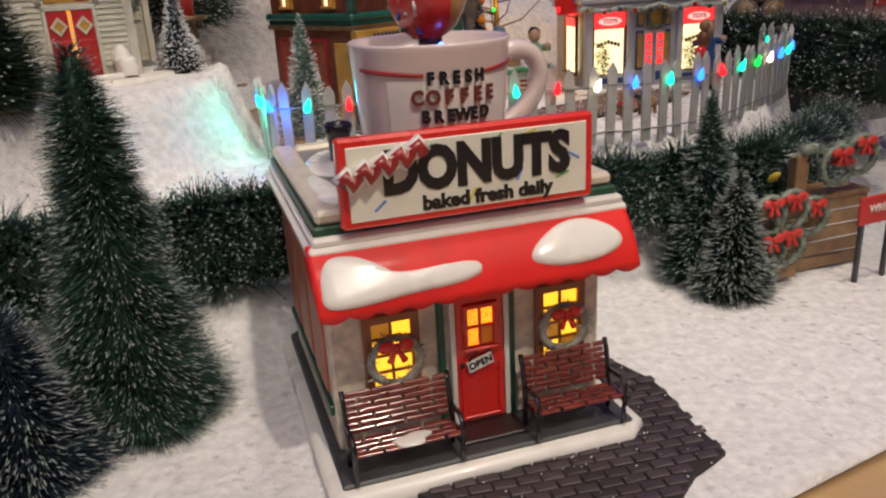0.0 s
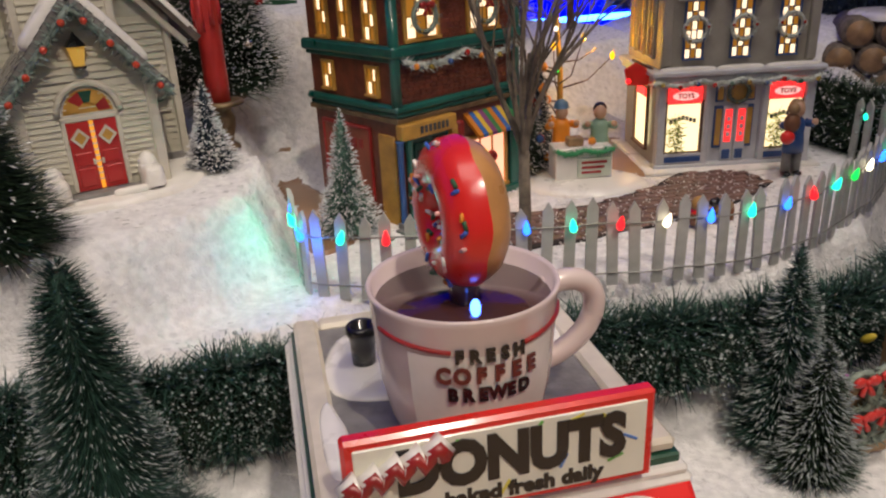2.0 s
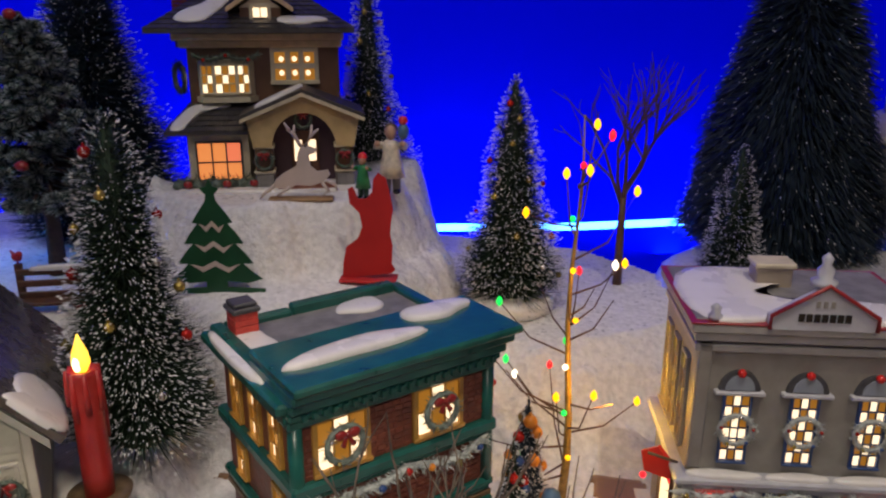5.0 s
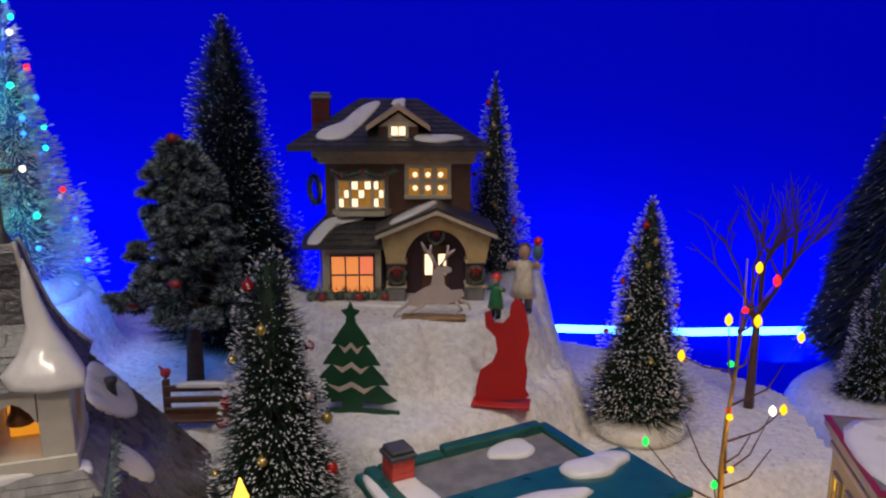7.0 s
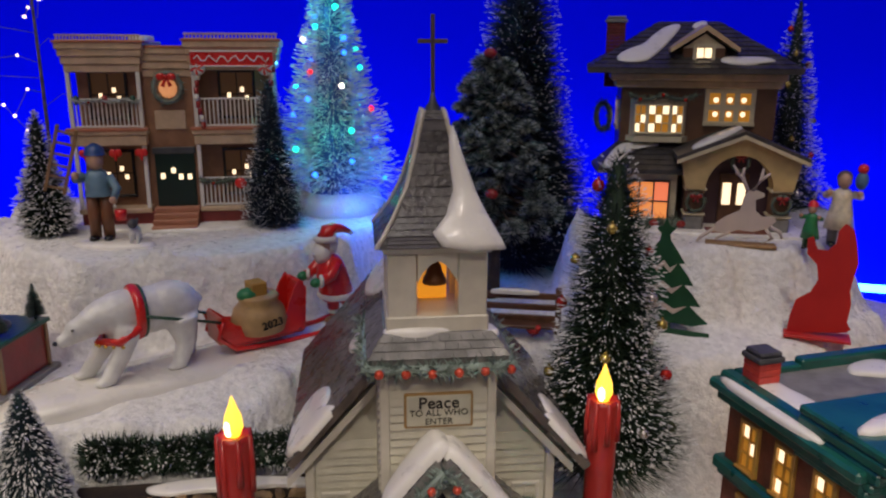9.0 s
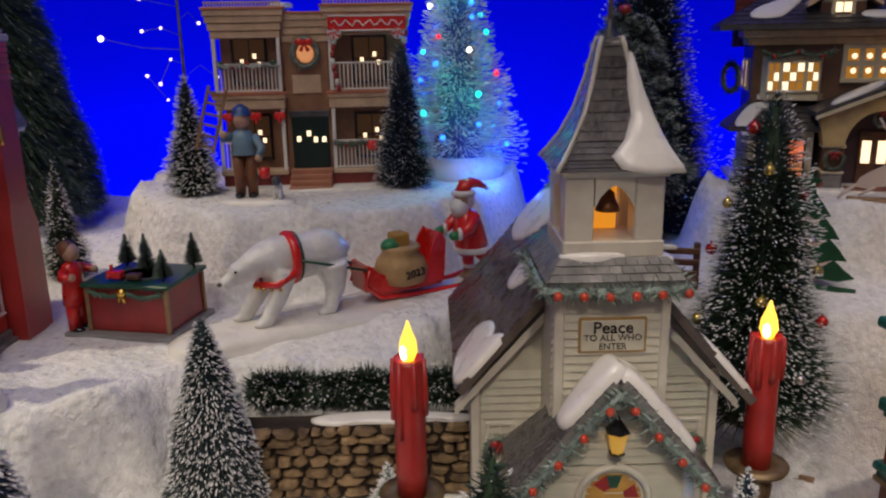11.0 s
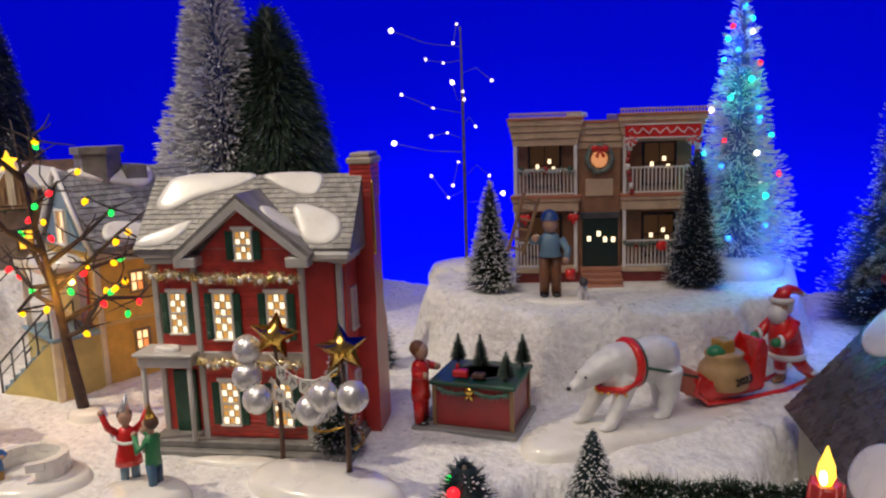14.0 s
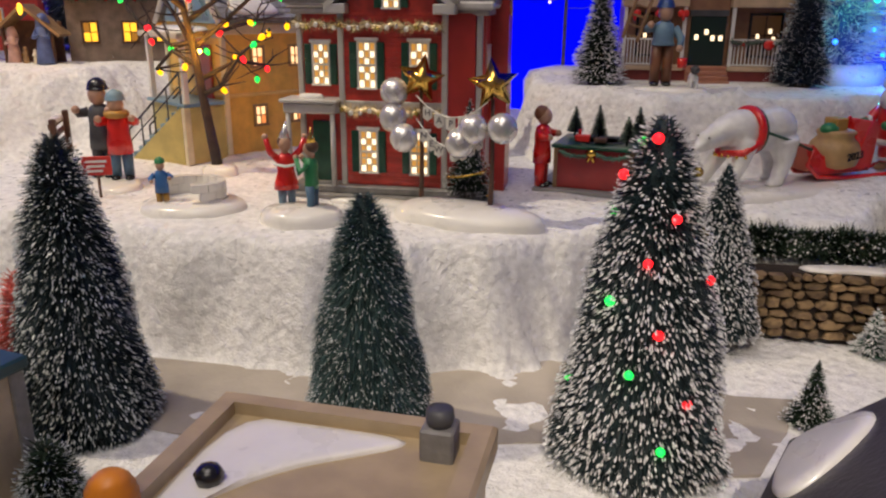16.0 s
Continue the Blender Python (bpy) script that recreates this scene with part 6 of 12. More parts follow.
    part("door_gap", Shape().box(-0.0015, 0.0015, py - 0.0016, py, 0.009, 0.061), glow("door_gap_light", (1.0, 0.40, 0.03), 0.6), porch)
    arc = [(0.0215 * math.cos(a), 0.0665 + 0.0215 * math.sin(a)) for a in [math.pi * i / 16 for i in range(17)]]
    part("fanlight", Shape().plate([(x * 0.8, (z - 0.0665) * 0.8 + 0.0665) for x, z in arc], 0.0012, None, pose(0, py - 0.0018, 0)), OCHRE, porch)
    s = Shape().tube([(x, py - 0.002, z) for x, z in arc], 0.0026, n=6)
    part("fanlight_arch", s, CHAPEL_TRIM, porch)
    cols = [DEEP_RED, OCHRE, DARK_GREEN]
    for i in range(5):
        a0, a1 = math.pi * i / 5, math.pi * (i + 1) / 5
        part("stained_pane", Shape().plate([(0.007 * math.cos(a0), 0.007 * math.sin(a0)), (0.0155 * math.cos(a0), 0.0155 * math.sin(a0)), (0.0155 * math.cos(a1), 0.0155 * math.sin(a1)), (0.007 * math.cos(a1), 0.007 * math.sin(a1))], 0.001, None, pose(0, py - 0.0026, 0.0675)), cols[i % 3], porch)
    lantern(porch, pose(0, py - 0.006, 0.098), 0.026)
    part("steps", Shape().box(-0.030, 0.030, py - 0.014, py, 0, 0.0085, c=0.001).box(-0.034, 0.034, py - 0.024, py, 0, 0.0050, c=0.001), STONE_GREY, porch)
    for sx in (-1, 1):
        s = Shape()
        snow_patch(s, blob_outline(0, 0, 0.008, 0.013, 8 + sx, rough=0.15), 0.010, pose(sx * 0.0335, py - 0.012, 0.012))
        s.ball((sx * 0.0335, py - 0.004, 0.018), (0.008, 0.009, 0.014))
        part("step_snow", s, GLAZE_SNOW, porch)
    s = Shape()
    snow_patch(s, blob_outline(0.018, py - 0.019, 0.013, 0.004, 8, rough=0.2), 0.003, pose(0, 0, 0.0075))
    snow_patch(s, blob_outline(-0.03, py - 0.032, 0.03, 0.006, 9, rough=0.2), 0.005, pose(0, 0, 0.002))
    part("step_snow", s, GLAZE_SNOW, porch)
    # side windows with wreaths
    for sx in (-1, 1):
        window(root, pose(sx * 0.0635, 0.0015, 0.050), 0.014, 0.036, 2, 3, CHAPEL_TRIM, lit=(LIT_YELLOW, AMBER), share=0.5, rim=0.0025)
        wreath(root, pose(sx * 0.0635, -0.004, 0.068), 0.010, DEEP_RED, seed=21 + sx)
    part("roof_vent", Shape().lathe([(0.0035, -0.006), (0.0035, 0.008), (0.0048, 0.009), (0.0048, 0.012), (0.001, 0.0125)], n=14, c=(0.035, 0.13, 0.19)), DARK_GREY, root)


church()


def brick_shop():
    """Three-storey corner shop with green cornices."""
    root = thing("brick_shop", pose(-0.071, 0.745, 0.106, 0, 0, 47), "brown brick corner shop with green cornices and lit windows", "house")
    L, D = 0.148, 0.122
    part("snow_base", Shape().slab([(-0.012, -0.03), (0.02, -0.042), (0.06, -0.03), (0.10, -0.022), (0.165, -0.016), (0.168, 0.13), (-0.012, 0.13)], 0, 0.005, inset=0.003), GLAZE_SNOW, root)
    part("wall", Shape().box(0, L, 0.0, D, 0.002, 0.222, c=0.001), BRICK_BROWN, root)
    # brick courses on the upper front
    for (x0, x1, zb, rows) in ((0.005, 0.013, 0.162, 10), (0.049, 0.086, 0.162, 10), (0.123, 0.144, 0.162, 10), (0.005, 0.144, 0.1145, 8)):
        for i in range(rows):
            for j in range(max(1, int((x1 - x0) / 0.0068))):
                o = 0.0015 if i % 2 else 0
                xa = x0 + j * 0.0068 + o
                if xa + 0.006 < x1 + 0.002:
                    part("brick", Shape().box(xa, xa + 0.006, -0.0008, 0.001, zb + i * 0.0042, zb + 0.0035 + i * 0.0042, c=0.0003), BRICK_BROWN, root)
    for z, h, o in ((0.152, 0.010, 0.006), (0.106, 0.007, 0.005)):
        part("band", Shape().box(-o, L + o, -o, D + o, z, z + h, c=0.002).box(-o * 0.5, L + o * 0.5, -o * 0.5, D + o * 0.5, z - 0.004, z, c=0.001), GREEN, root)
    part("gold_line", Shape().box(-0.0035, L + 0.0035, -0.0035, D + 0.0035, 0.0975, 0.1020, c=0.0006), BRASS, root)
    # heavy cornice
    s = Shape()
    for i, (z, h, o) in enumerate(((0.202, 0.007, 0.003), (0.209, 0.006, 0.006), (0.215, 0.008, 0.009), (0.223, 0.007, 0.013), (0.230, 0.006, 0.017))):
        s.box(-0.006, L + o, -o - 0.002, 0.052, z, z + h, c=0.0015)
    cor = part("cornice", s, GREEN, root)
    for i in range(22):
        x = 0.002 + i * 0.0068
        part("dentil", Shape().box(x, x + 0.0036, -0.010, 0.0, 0.2085, 0.2135, c=0.0004), GREEN, cor)
    part("side_cornice", Shape().box(-0.012, 0.0, -0.004, D + 0.010, 0.213, 0.221, c=0.002).box(-0.007, 0.0, -0.002, D + 0.006, 0.205, 0.213, c=0.0015).box(L, L + 0.010, 0.0, D + 0.008, 0.213, 0.221, c=0.002).box(0.0, L, D, D + 0.008, 0.213, 0.221, c=0.002), GREEN, root)
    part("parapet", Shape().box(-0.006, 0.004, 0.028, D + 0.006, 0.2205, 0.2265, c=0.0015).box(L - 0.004, L + 0.006, 0.028, D + 0.006, 0.2205, 0.2265, c=0.0015).box(0.004, 0.055, D - 0.004, D + 0.006, 0.2205, 0.2265, c=0.0015).box(0.055, L - 0.004, D - 0.004, D + 0.006, 0.2205, 0.2300, c=0.0015), GREEN, root)
    part("flat_roof", Shape().box(0.003, L - 0.003, 0.051, D - 0.003, 0.218, 0.2222, c=0.0004), STONE_GREY, root)
    s = Shape()
    snow_patch(s, blob_outline(0.052, 0.014, 0.046, 0.012, 3, rough=0.2), 0.0042, pose(0, 0, 0.2358))
    snow_patch(s, blob_outline(0.128, 0.036, 0.025, 0.014, 4, rough=0.25), 0.0042, pose(0, 0, 0.2358))
    snow_patch(s, blob_outline(0.010, 0.090, 0.016, 0.034, 5, rough=0.2), 0.003, pose(0, 0, 0.2222))
    snow_patch(s, blob_outline(0.105, 0.105, 0.022, 0.012, 6, rough=0.2), 0.003, pose(0, 0, 0.2222))
    snow_patch(s, [(-0.013, 0.03), (0.0, 0.028), (0.002, 0.08), (0.0, 0.12), (-0.012, 0.128)], 0.003, pose(0, 0, 0.2212))
    part("roof_snow", s, GLAZE_SNOW, root)
    chimney(root, 0.012, 0.108, 0.221, 0.240, 0.017, 0.017, BRICK_RED, DARK_GREY)
    # front upper windows with wreaths
    for k, x in enumerate((0.031, 0.105)):
        window(root, pose(x, -0.0008, 0.1665), 0.034, 0.034, 3, 2, OCHRE, lit=(LIT_WHITE, AMBER), share=0.45, rim=0.0035)
        wreath(root, pose(x, -0.006, 0.183), 0.0125, DEEP_RED, material=GARLAND, seed=31 + k, lights=[(2.6, BALL_SILVER), (4.2, BALL_GOLD)])
    path = [(x, -0.006 - 0.002 * math.sin(x * 120), 0.1505 - 0.008 * abs(math.sin(x * 42))) for x in [0.004 + 0.0046 * i for i in range(32)]]
    garland(root, path, 0.0046, seed=9, material=PALE_GARLAND, baubles=[ORANGE, BALL_GOLD, BLUE_PAINT, BALL_RED, ORANGE, BALL_GOLD, BLUE_PAINT])
    # left face
    for v in (0.028, 0.062, 0.096):
        window(root, pose(-0.0006, v, 0.166, 0, 0, -90), 0.0135, 0.0315, 2, 3, OCHRE, lit=(LIT_WHITE, AMBER), share=0.4, rim=0.0028)
    for v in (0.030, 0.094):
        window(root, pose(-0.0006, v, 0.120, 0, 0, -90), 0.0125, 0.0215, 2, 2, OCHRE, lit=(LIT_WHITE, AMBER), share=0.5, rim=0.0028)
    part("wall_panel", Shape().box(-0.0015, 0.001, 0.040, 0.108, 0.022, 0.088, c=0.0006), mat("panel_rust", (0.30, 0.075, 0.035), rough=0.4, var=0.2, scale=40), root)
    for i in range(6):
        part("name_bar", Shape().box(-0.0024, 0.0, 0.050 + i * 0.009, 0.0555 + i * 0.009, 0.068, 0.077, c=0.0004), DEEP_RED, root)
    part("panel_rim", Shape().box(-0.0028, 0.0, 0.038, 0.110, 0.086, 0.0895).box(-0.0028, 0.0, 0.038, 0.0405, 0.02, 0.0895).box(-0.0028, 0.0, 0.1075, 0.110, 0.02, 0.0895), DEEP_RED, root)
    for q in (0.0, L):
        part("corner_column", Shape().tube([(q, 0, 0.108), (q, 0, 0.204)], 0.0048, n=10), GREEN, root)
    # entrance
    ent = part("doorway", Shape().box(0.006, 0.056, -0.002, 0.001, 0.004, 0.086, c=0.0005), GREEN, root)
    # near-black slab painted in for the shade of the recessed half
    part("doorway_shade", Shape().box(0.036, 0.052, -0.0028, -0.001, 0.008, 0.080, c=0.0005), mat("doorway_dark", (0.003, 0.012, 0.011), rough=0.5), ent)
    part("door", Shape().box(0.014, 0.032, -0.004, -0.001, 0.010, 0.078, c=0.0005), mat("door_dark_green", (0.008, 0.05, 0.04), rough=0.3), ent)
    part("door_glass", Shape().box(0.017, 0.029, -0.0048, -0.002, 0.036, 0.072, c=0.0003), BLACK, ent)
    part("star_wreath", Shape().plate([((0.0085 if i % 2 == 0 else 0.0045) * math.sin(math.pi * i / 6), (0.0085 if i % 2 == 0 else 0.0045) * math.cos(math.pi * i / 6)) for i in range(12)], 0.003, None, pose(0.023, -0.008, 0.056)), glow("red_star", (1.0, 0.02, 0.02), 0.8, (0.5, 0.01, 0.01)), ent)
    part("star_lamp", Shape().ball((0.023, -0.009, 0.055), 0.002), BULB["white"], ent)
    part("sign_beam", Shape().box(-0.004, 0.060, -0.010, 0.0, 0.084, 0.0975, c=0.001), OCHRE, root)
    for i in range(7):
        part("name_bar", Shape().box(0.016 + i * 0.005, 0.0192 + i * 0.005, -0.0108, -0.009, 0.0875, 0.0940, c=0.0003), DARK_GREY, root)
    for x, mt in ((-0.006, BLUE_PAINT), (0.004, GREEN)):
        part("column", Shape().lathe([(0.0038, 0), (0.0030, 0.004), (0.0026, 0.06), (0.0034, 0.078), (0.0044, 0.080)], n=12, c=(x + 0.002, -0.005, 0.004)), mt, root)
    part("side_pier", Shape().box(-0.003, 0.0, 0.004, 0.026, 0.004, 0.086, c=0.0008), OCHRE, root)
    part("pier", Shape().box(0.058, 0.066, -0.005, 0.0, 0.004, 0.086, c=0.0008), OCHRE, root)
    part("pier", Shape().box(0.066, 0.074, -0.006, 0.0, 0.004, 0.088, c=0.002), DEEP_RED, root)
    part("door_step", Shape().slab([(-0.014, -0.004), (-0.012, -0.030), (0.01, -0.040), (0.046, -0.022), (0.056, 0.0)], 0.002, 0.0060).slab([(-0.009, -0.002), (-0.007, -0.024), (0.012, -0.032), (0.042, -0.018), (0.050, 0.0)], 0.006, 0.0105), STONE_GREY, root)
    # display window with striped awning
    window(root, pose(0.105, -0.0015, 0.016), 0.050, 0.050, 3, 1, OCHRE, lit=(glow("display_light", (1.0, 0.45, 0.28), 1.5, (0.8, 0.5, 0.3)), AMBER), share=1, rim=0.004, bar=0.0014)
    stripes = [mat("stripe_" + n, c, rough=0.4) for n, c in (("orange", (0.6, 0.2, 0.02)), ("blue", (0.03, 0.12, 0.4)), ("yellow", (0.65, 0.42, 0.04)), ("plum", (0.25, 0.06, 0.2)), ("green", (0.05, 0.25, 0.08)))]
    for i in range(10):
        x0, x1 = 0.078 + i * 0.0060, 0.0838 + i * 0.0060
        s = Shape()
        prism_yz(s, [(0.0, 0.092), (-0.020, 0.0745), (-0.020, 0.0715), (-0.018, 0.0720), (0.0, 0.088)], x0, x1)
        part("awning_stripe", s, stripes[i % 5], root)
    part("plinth", Shape().box(0.070, L + 0.006, -0.009, 0.0, 0.003, 0.012, c=0.001), GREEN, root)
    part("display_toy", Shape().box(0.092, 0.118, -0.001, 0.0, 0.020, 0.032, c=0.001).ball((0.112, -0.002, 0.045), 0.006), DEEP_RED, root)
    part("corner_pier", Shape().box(0.136, L + 0.003, -0.006, 0.001, 0.004, 0.098, c=0.001), GREEN, root)


brick_shop()


def toy_shop():
    root = thing("toy_shop", pose(0.173, 0.897, 0.110, 0, 0, 7), "grey toy shop with arched windows and red toy signs", "house")
    L, D, H = 0.166, 0.115, 0.222
    part("snow_base", Shape().slab([(-0.010, -0.016), (0.08, -0.022), (0.174, -0.016), (0.176, 0.124), (-0.01, 0.124)], 0, 0.004, inset=0.003), GLAZE_SNOW, root)
    part("wall", Shape().box(0.004, L - 0.004, 0.003, D, 0.002, H, c=0.001), TOY_GREY, root)
    part("cornice", Shape().box(-0.004, L + 0.004, -0.006, D + 0.004, H - 0.002, H + 0.006, c=0.0015).box(0.0, L, -0.003, D, H - 0.009, H - 0.002, c=0.001).box(0.001, L - 0.001, -0.001, D, H - 0.018, H - 0.012, c=0.001), mat("stone_cornice", (0.42, 0.40, 0.36), rough=0.4, var=0.12, scale=60, bump=0.12, bscale=180, coat=0.2), root)
    part("red_line", Shape().box(-0.0045, L + 0.0045, -0.0066, D + 0.0045, H + 0.0052, H + 0.0066, c=0.0003), DEEP_RED, root)
    part("roof", Shape().box(0.0, L, 0.0, D, H + 0.004, H + 0.0075, c=0.0006), STONE_GREY, root)
    s = Shape()
    snow_patch(s, [(-0.003, -0.004), (0.045, -0.004), (0.06, 0.01), (0.11, 0.01), (0.125, -0.004), (0.168, -0.004), (0.168, 0.03), (0.12, 0.04), (0.06, 0.035), (0.035, 0.06), (0.05, 0.10), (0.09, 0.116), (-0.003, 0.116)], 0.003, pose(0, 0, H + 0.0072))
    part("roof_snow", s, GLAZE_SNOW, root)
    # pediment
    ped = part("pediment", Shape().plate([(0.048, H + 0.004), (0.120, H + 0.004), (0.120, H + 0.014), (0.084, H + 0.036), (0.048, H + 0.014)], 0.007, None, pose(0, -0.0075, 0)), TOY_LIGHT, root)
    part("pediment_rim", Shape().tube([(0.048, -0.009, H + 0.005), (0.048, -0.009, H + 0.015), (0.084, -0.009, H + 0.0375), (0.120, -0.009, H + 0.015), (0.120, -0.009, H + 0.005)], 0.0016, n=6), DEEP_RED, ped)
    for i in range(3):
        part("name_bar", Shape().box(0.077 + i * 0.005, 0.080 + i * 0.005, -0.0085, -0.007, H + 0.021, H + 0.026, c=0.0003), TOY_GREY, ped)
    for i in range(7):
        part("name_bar", Shape().box(0.0665 + i * 0.0052, 0.0708 + i * 0.0052, -0.0085, -0.007, H + 0.0105, H + 0.0165, c=0.0003), BLACK, ped)
    part("finial", Shape().lathe([(0.009, 0), (0.009, 0.004), (0.005, 0.006), (0.006, 0.012), (0.003, 0.016), (0.004, 0.020), (0.001, 0.024)], n=14, c=(0.084, 0.002, H + 0.034)), TOY_LIGHT, ped)
    part("finial", Shape().lathe([(0.005, 0), (0.005, 0.003), (0.003, 0.005), (0.004, 0.009), (0.001, 0.012)], n=12, c=(0.013, 0.001, H + 0.007)), TOY_LIGHT, root)
    part("chimney", Shape().box(0.060, 0.088, 0.070, 0.090, H + 0.006, H + 0.024, c=0.001), mat("tan_chimney", (0.40, 0.33, 0.24), rough=0.5), root)
    part("chimney_cap", Shape().box(0.058, 0.090, 0.068, 0.092, H + 0.023, H + 0.027, c=0.001), CREAM_TRIM, root)
    for x in (0.004, L - 0.014):
        part("pilaster", Shape().box(x, x + 0.010, -0.001, 0.004, 0.108, H - 0.012, c=0.001), TOY_GREY, root)
    # arched windows
    for k, x in enumerate((0.036, 0.084, 0.132)):
        arch = [(x + 0.0150 * math.cos(a), 0.172 + 0.0175 * math.sin(a)) for a in [math.pi * i / 12 for i in range(13)]]
        inner = [(x + 0.0105 * math.cos(a), 0.1745 + 0.0120 * math.sin(a)) for a in [math.pi * i / 12 for i in range(13)]]
        ar = part("window_arch", Shape().plate(arch, 0.003, None, pose(0, 0.000, 0)), DARK_GREY, root)
        part("fan_pane", Shape().plate(inner, 0.002, None, pose(0, -0.001, 0)), mat("fan_grey_blue", (0.32, 0.36, 0.40), rough=0.3), ar)
        part("keystone", Shape().ball((x, -0.001, 0.188), 0.0032), RED, ar)
        part("arch_sill", Shape().box(x - 0.018, x + 0.018, -0.003, 0.003, 0.1705, 0.1735, c=0.0006), TOY_LIGHT, ar)
        window(root, pose(x, 0.0022, 0.115), 0.017, 0.054, 3, 6, BLUE_PAINT, lit=(LIT_WHITE, AMBER), share=0.55, rim=0.002, bar=0.0010)
        wreath(root, pose(x, -0.003, 0.143), 0.0118, None, material=PALE_GARLAND, seed=41 + k, lights=[(0.2, BALL_RED), (1.4, BALL_SILVER), (2.9, BALL_RED), (4.2, BALL_GOLD), (5.4, BLUE_PAINT)])
    for k, y in enumerate((0.030, 0.062, 0.092)):
        window(root, pose(0.0034, y, 0.115, 0, 0, -90), 0.016, 0.072, 2, 5, TOY_GREY, lit=(glow("side_gold", (1.0, 0.62, 0.05), 0.9, (0.5, 0.3, 0.05)), AMBER), share=0.4, rim=0.002)
    # ledge between the floors
    part("ledge", Shape().box(-0.006, L + 0.006, -0.010, D + 0.004, 0.098, 0.104, c=0.0015).box(-0.003, L + 0.003, -0.006, D, 0.092, 0.098, c=0.001), TOY_LIGHT, root)
    s = Shape()
    for x, w in ((0.03, 0.028), (0.085, 0.022), (0.138, 0.026)):
        snow_patch(s, blob_outline(x, -0.003, w, 0.006, int(x * 1000), rough=0.12), 0.0028, pose(0, 0, 0.104))
    part("ledge_snow", s, GLAZE_SNOW, root)
    path = [(x, -0.011, 0.094 - 0.004 * abs(math.sin(x * 75))) for x in [-0.006 + 0.0045 * i for i in range(40)]]
    garland(root, path, 0.0042, seed=11, baubles=[BALL_GOLD, BALL_RED, BLUE_PAINT, BALL_RED, DARK_GREEN, BALL_GOLD, BLUE_PAINT, BALL_RED, DARK_GREEN, BALL_GOLD], material=PALE_GARLAND)
    # ground floor
    for x0, x1 in ((0.002, 0.010), (0.154, 0.164), (0.050, 0.056), (0.110, 0.116)):
        part("pier", Shape().box(x0, x1, -0.007, 0.004, 0.003, 0.093, c=0.001), TOY_LIGHT, root)
    for x in (0.030, 0.135):
        sw = window(root, pose(x, -0.0022, 0.020), 0.035, 0.050, 1, 1, WOOD_BROWN, lit=(LIT_SHOP, AMBER), share=1, rim=0.003)
        part("sign_panel", Shape().box(-0.0175, 0.0175, -0.003, -0.0004, 0.050, 0.068, c=0.0008), LIT_RED, sw)
        part("sign_oval", Shape().plate([(0.0135 * math.cos(a), 0.0045 * math.sin(a)) for a in [2 * math.pi * i / 24 for i in range(24)]], 0.001, None, pose(0, -0.0036, 0.0585)), glow("oval_pink", (1.0, 0.45, 0.40), 1.2, (0.7, 0.4, 0.35)), sw)
        words("toy_letters", "TOYS", 0.0068, pose(x, -0.0062, 0.0785, 90), DEEP_RED, root, bold=0.0002)
        for i in range(7):
            part("name_bar", Shape().box(-0.014 + i * 0.004, -0.0108 + i * 0.004, -0.0008, 0.0002, 0.030 + 0.0012 * (3 - abs(i - 3)), 0.0345 + 0.0012 * (3 - abs(i - 3)), c=0.0002), DARK_GREY, sw)
        s = Shape()
        tuft(s, [(-0.007, -0.001, 0.002), (-0.008, -0.001, 0.018), (-0.009, -0.001, 0.034)], 0.007, 220, 0.007, random.Random(5))
        part("display_tree", s, mat("display_leaf", (0.30, 0.36, 0.06), rough=0.5, var=0.3, island=0.5), sw)
        part("stall_riser", Shape().box(x - 0.022, x + 0.022, -0.0065, 0.003, 0.0075, 0.0190, c=0.0008), TOY_LIGHT, root)
        part("panel", Shape().box(x - 0.019, x + 0.019, -0.0078, -0.005, 0.0100, 0.0160, c=0.0006), BLUE_PAINT, root)
    part("plinth", Shape().box(0.0, L, -0.008, 0.004, 0.002, 0.0075, c=0.001), TOY_LIGHT, root)
    part("door_bay", Shape().box(0.056, 0.110, -0.001, 0.003, 0.004, 0.092, c=0.0005), TOY_LIGHT, root)
    for x in (0.0635, 0.0955):
        part("side_frame", Shape().box(x - 0.0014, x + 0.0074, -0.0030, 0.0, 0.022, 0.066, c=0.0004).box(x - 0.0014, x + 0.0074, -0.0030, 0.0, 0.070, 0.090, c=0.0004), BLUE_PAINT, root)
        part("side_light", Shape().box(x, x + 0.006, -0.0042, 0.0, 0.025, 0.063, c=0.0004).box(x, x + 0.006, -0.0042, 0.0, 0.072, 0.088, c=0.0004), OCHRE, root)
    for x in (0.077, 0.0905):
        d = part("door", Shape().box(x - 0.0060, x + 0.0060, -0.0035, 0.0, 0.005, 0.066, c=0.0005), TOY_LIGHT, root)
        part("door_light", Shape().box(x - 0.0036, x + 0.0036, -0.0042, -0.002, 0.028, 0.062, c=0.0003), LIT_RED, d)
        part("door_panel", Shape().box(x - 0.0042, x + 0.0042, -0.0045, -0.002, 0.010, 0.020, c=0.0005), BLUE_PAINT, d)
        for i in range(3):
            part("name_bar", Shape().box(x - 0.0018, x + 0.0018, -0.0048, -0.004, 0.034 + i * 0.008, 0.0385 + i * 0.008, c=0.0002), TOY_LIGHT, d)
    part("transom", Shape().box(0.074, 0.0935, -0.004, 0.0, 0.070, 0.090, c=0.0005), OCHRE, root)
    wreath(root, pose(0.084, -0.007, 0.080), 0.0105, None, seed=51, material=WREATH, lights=[(1.0, BALL_GOLD), (2.5, BALL_RED), (4.5, BALL_GOLD)])
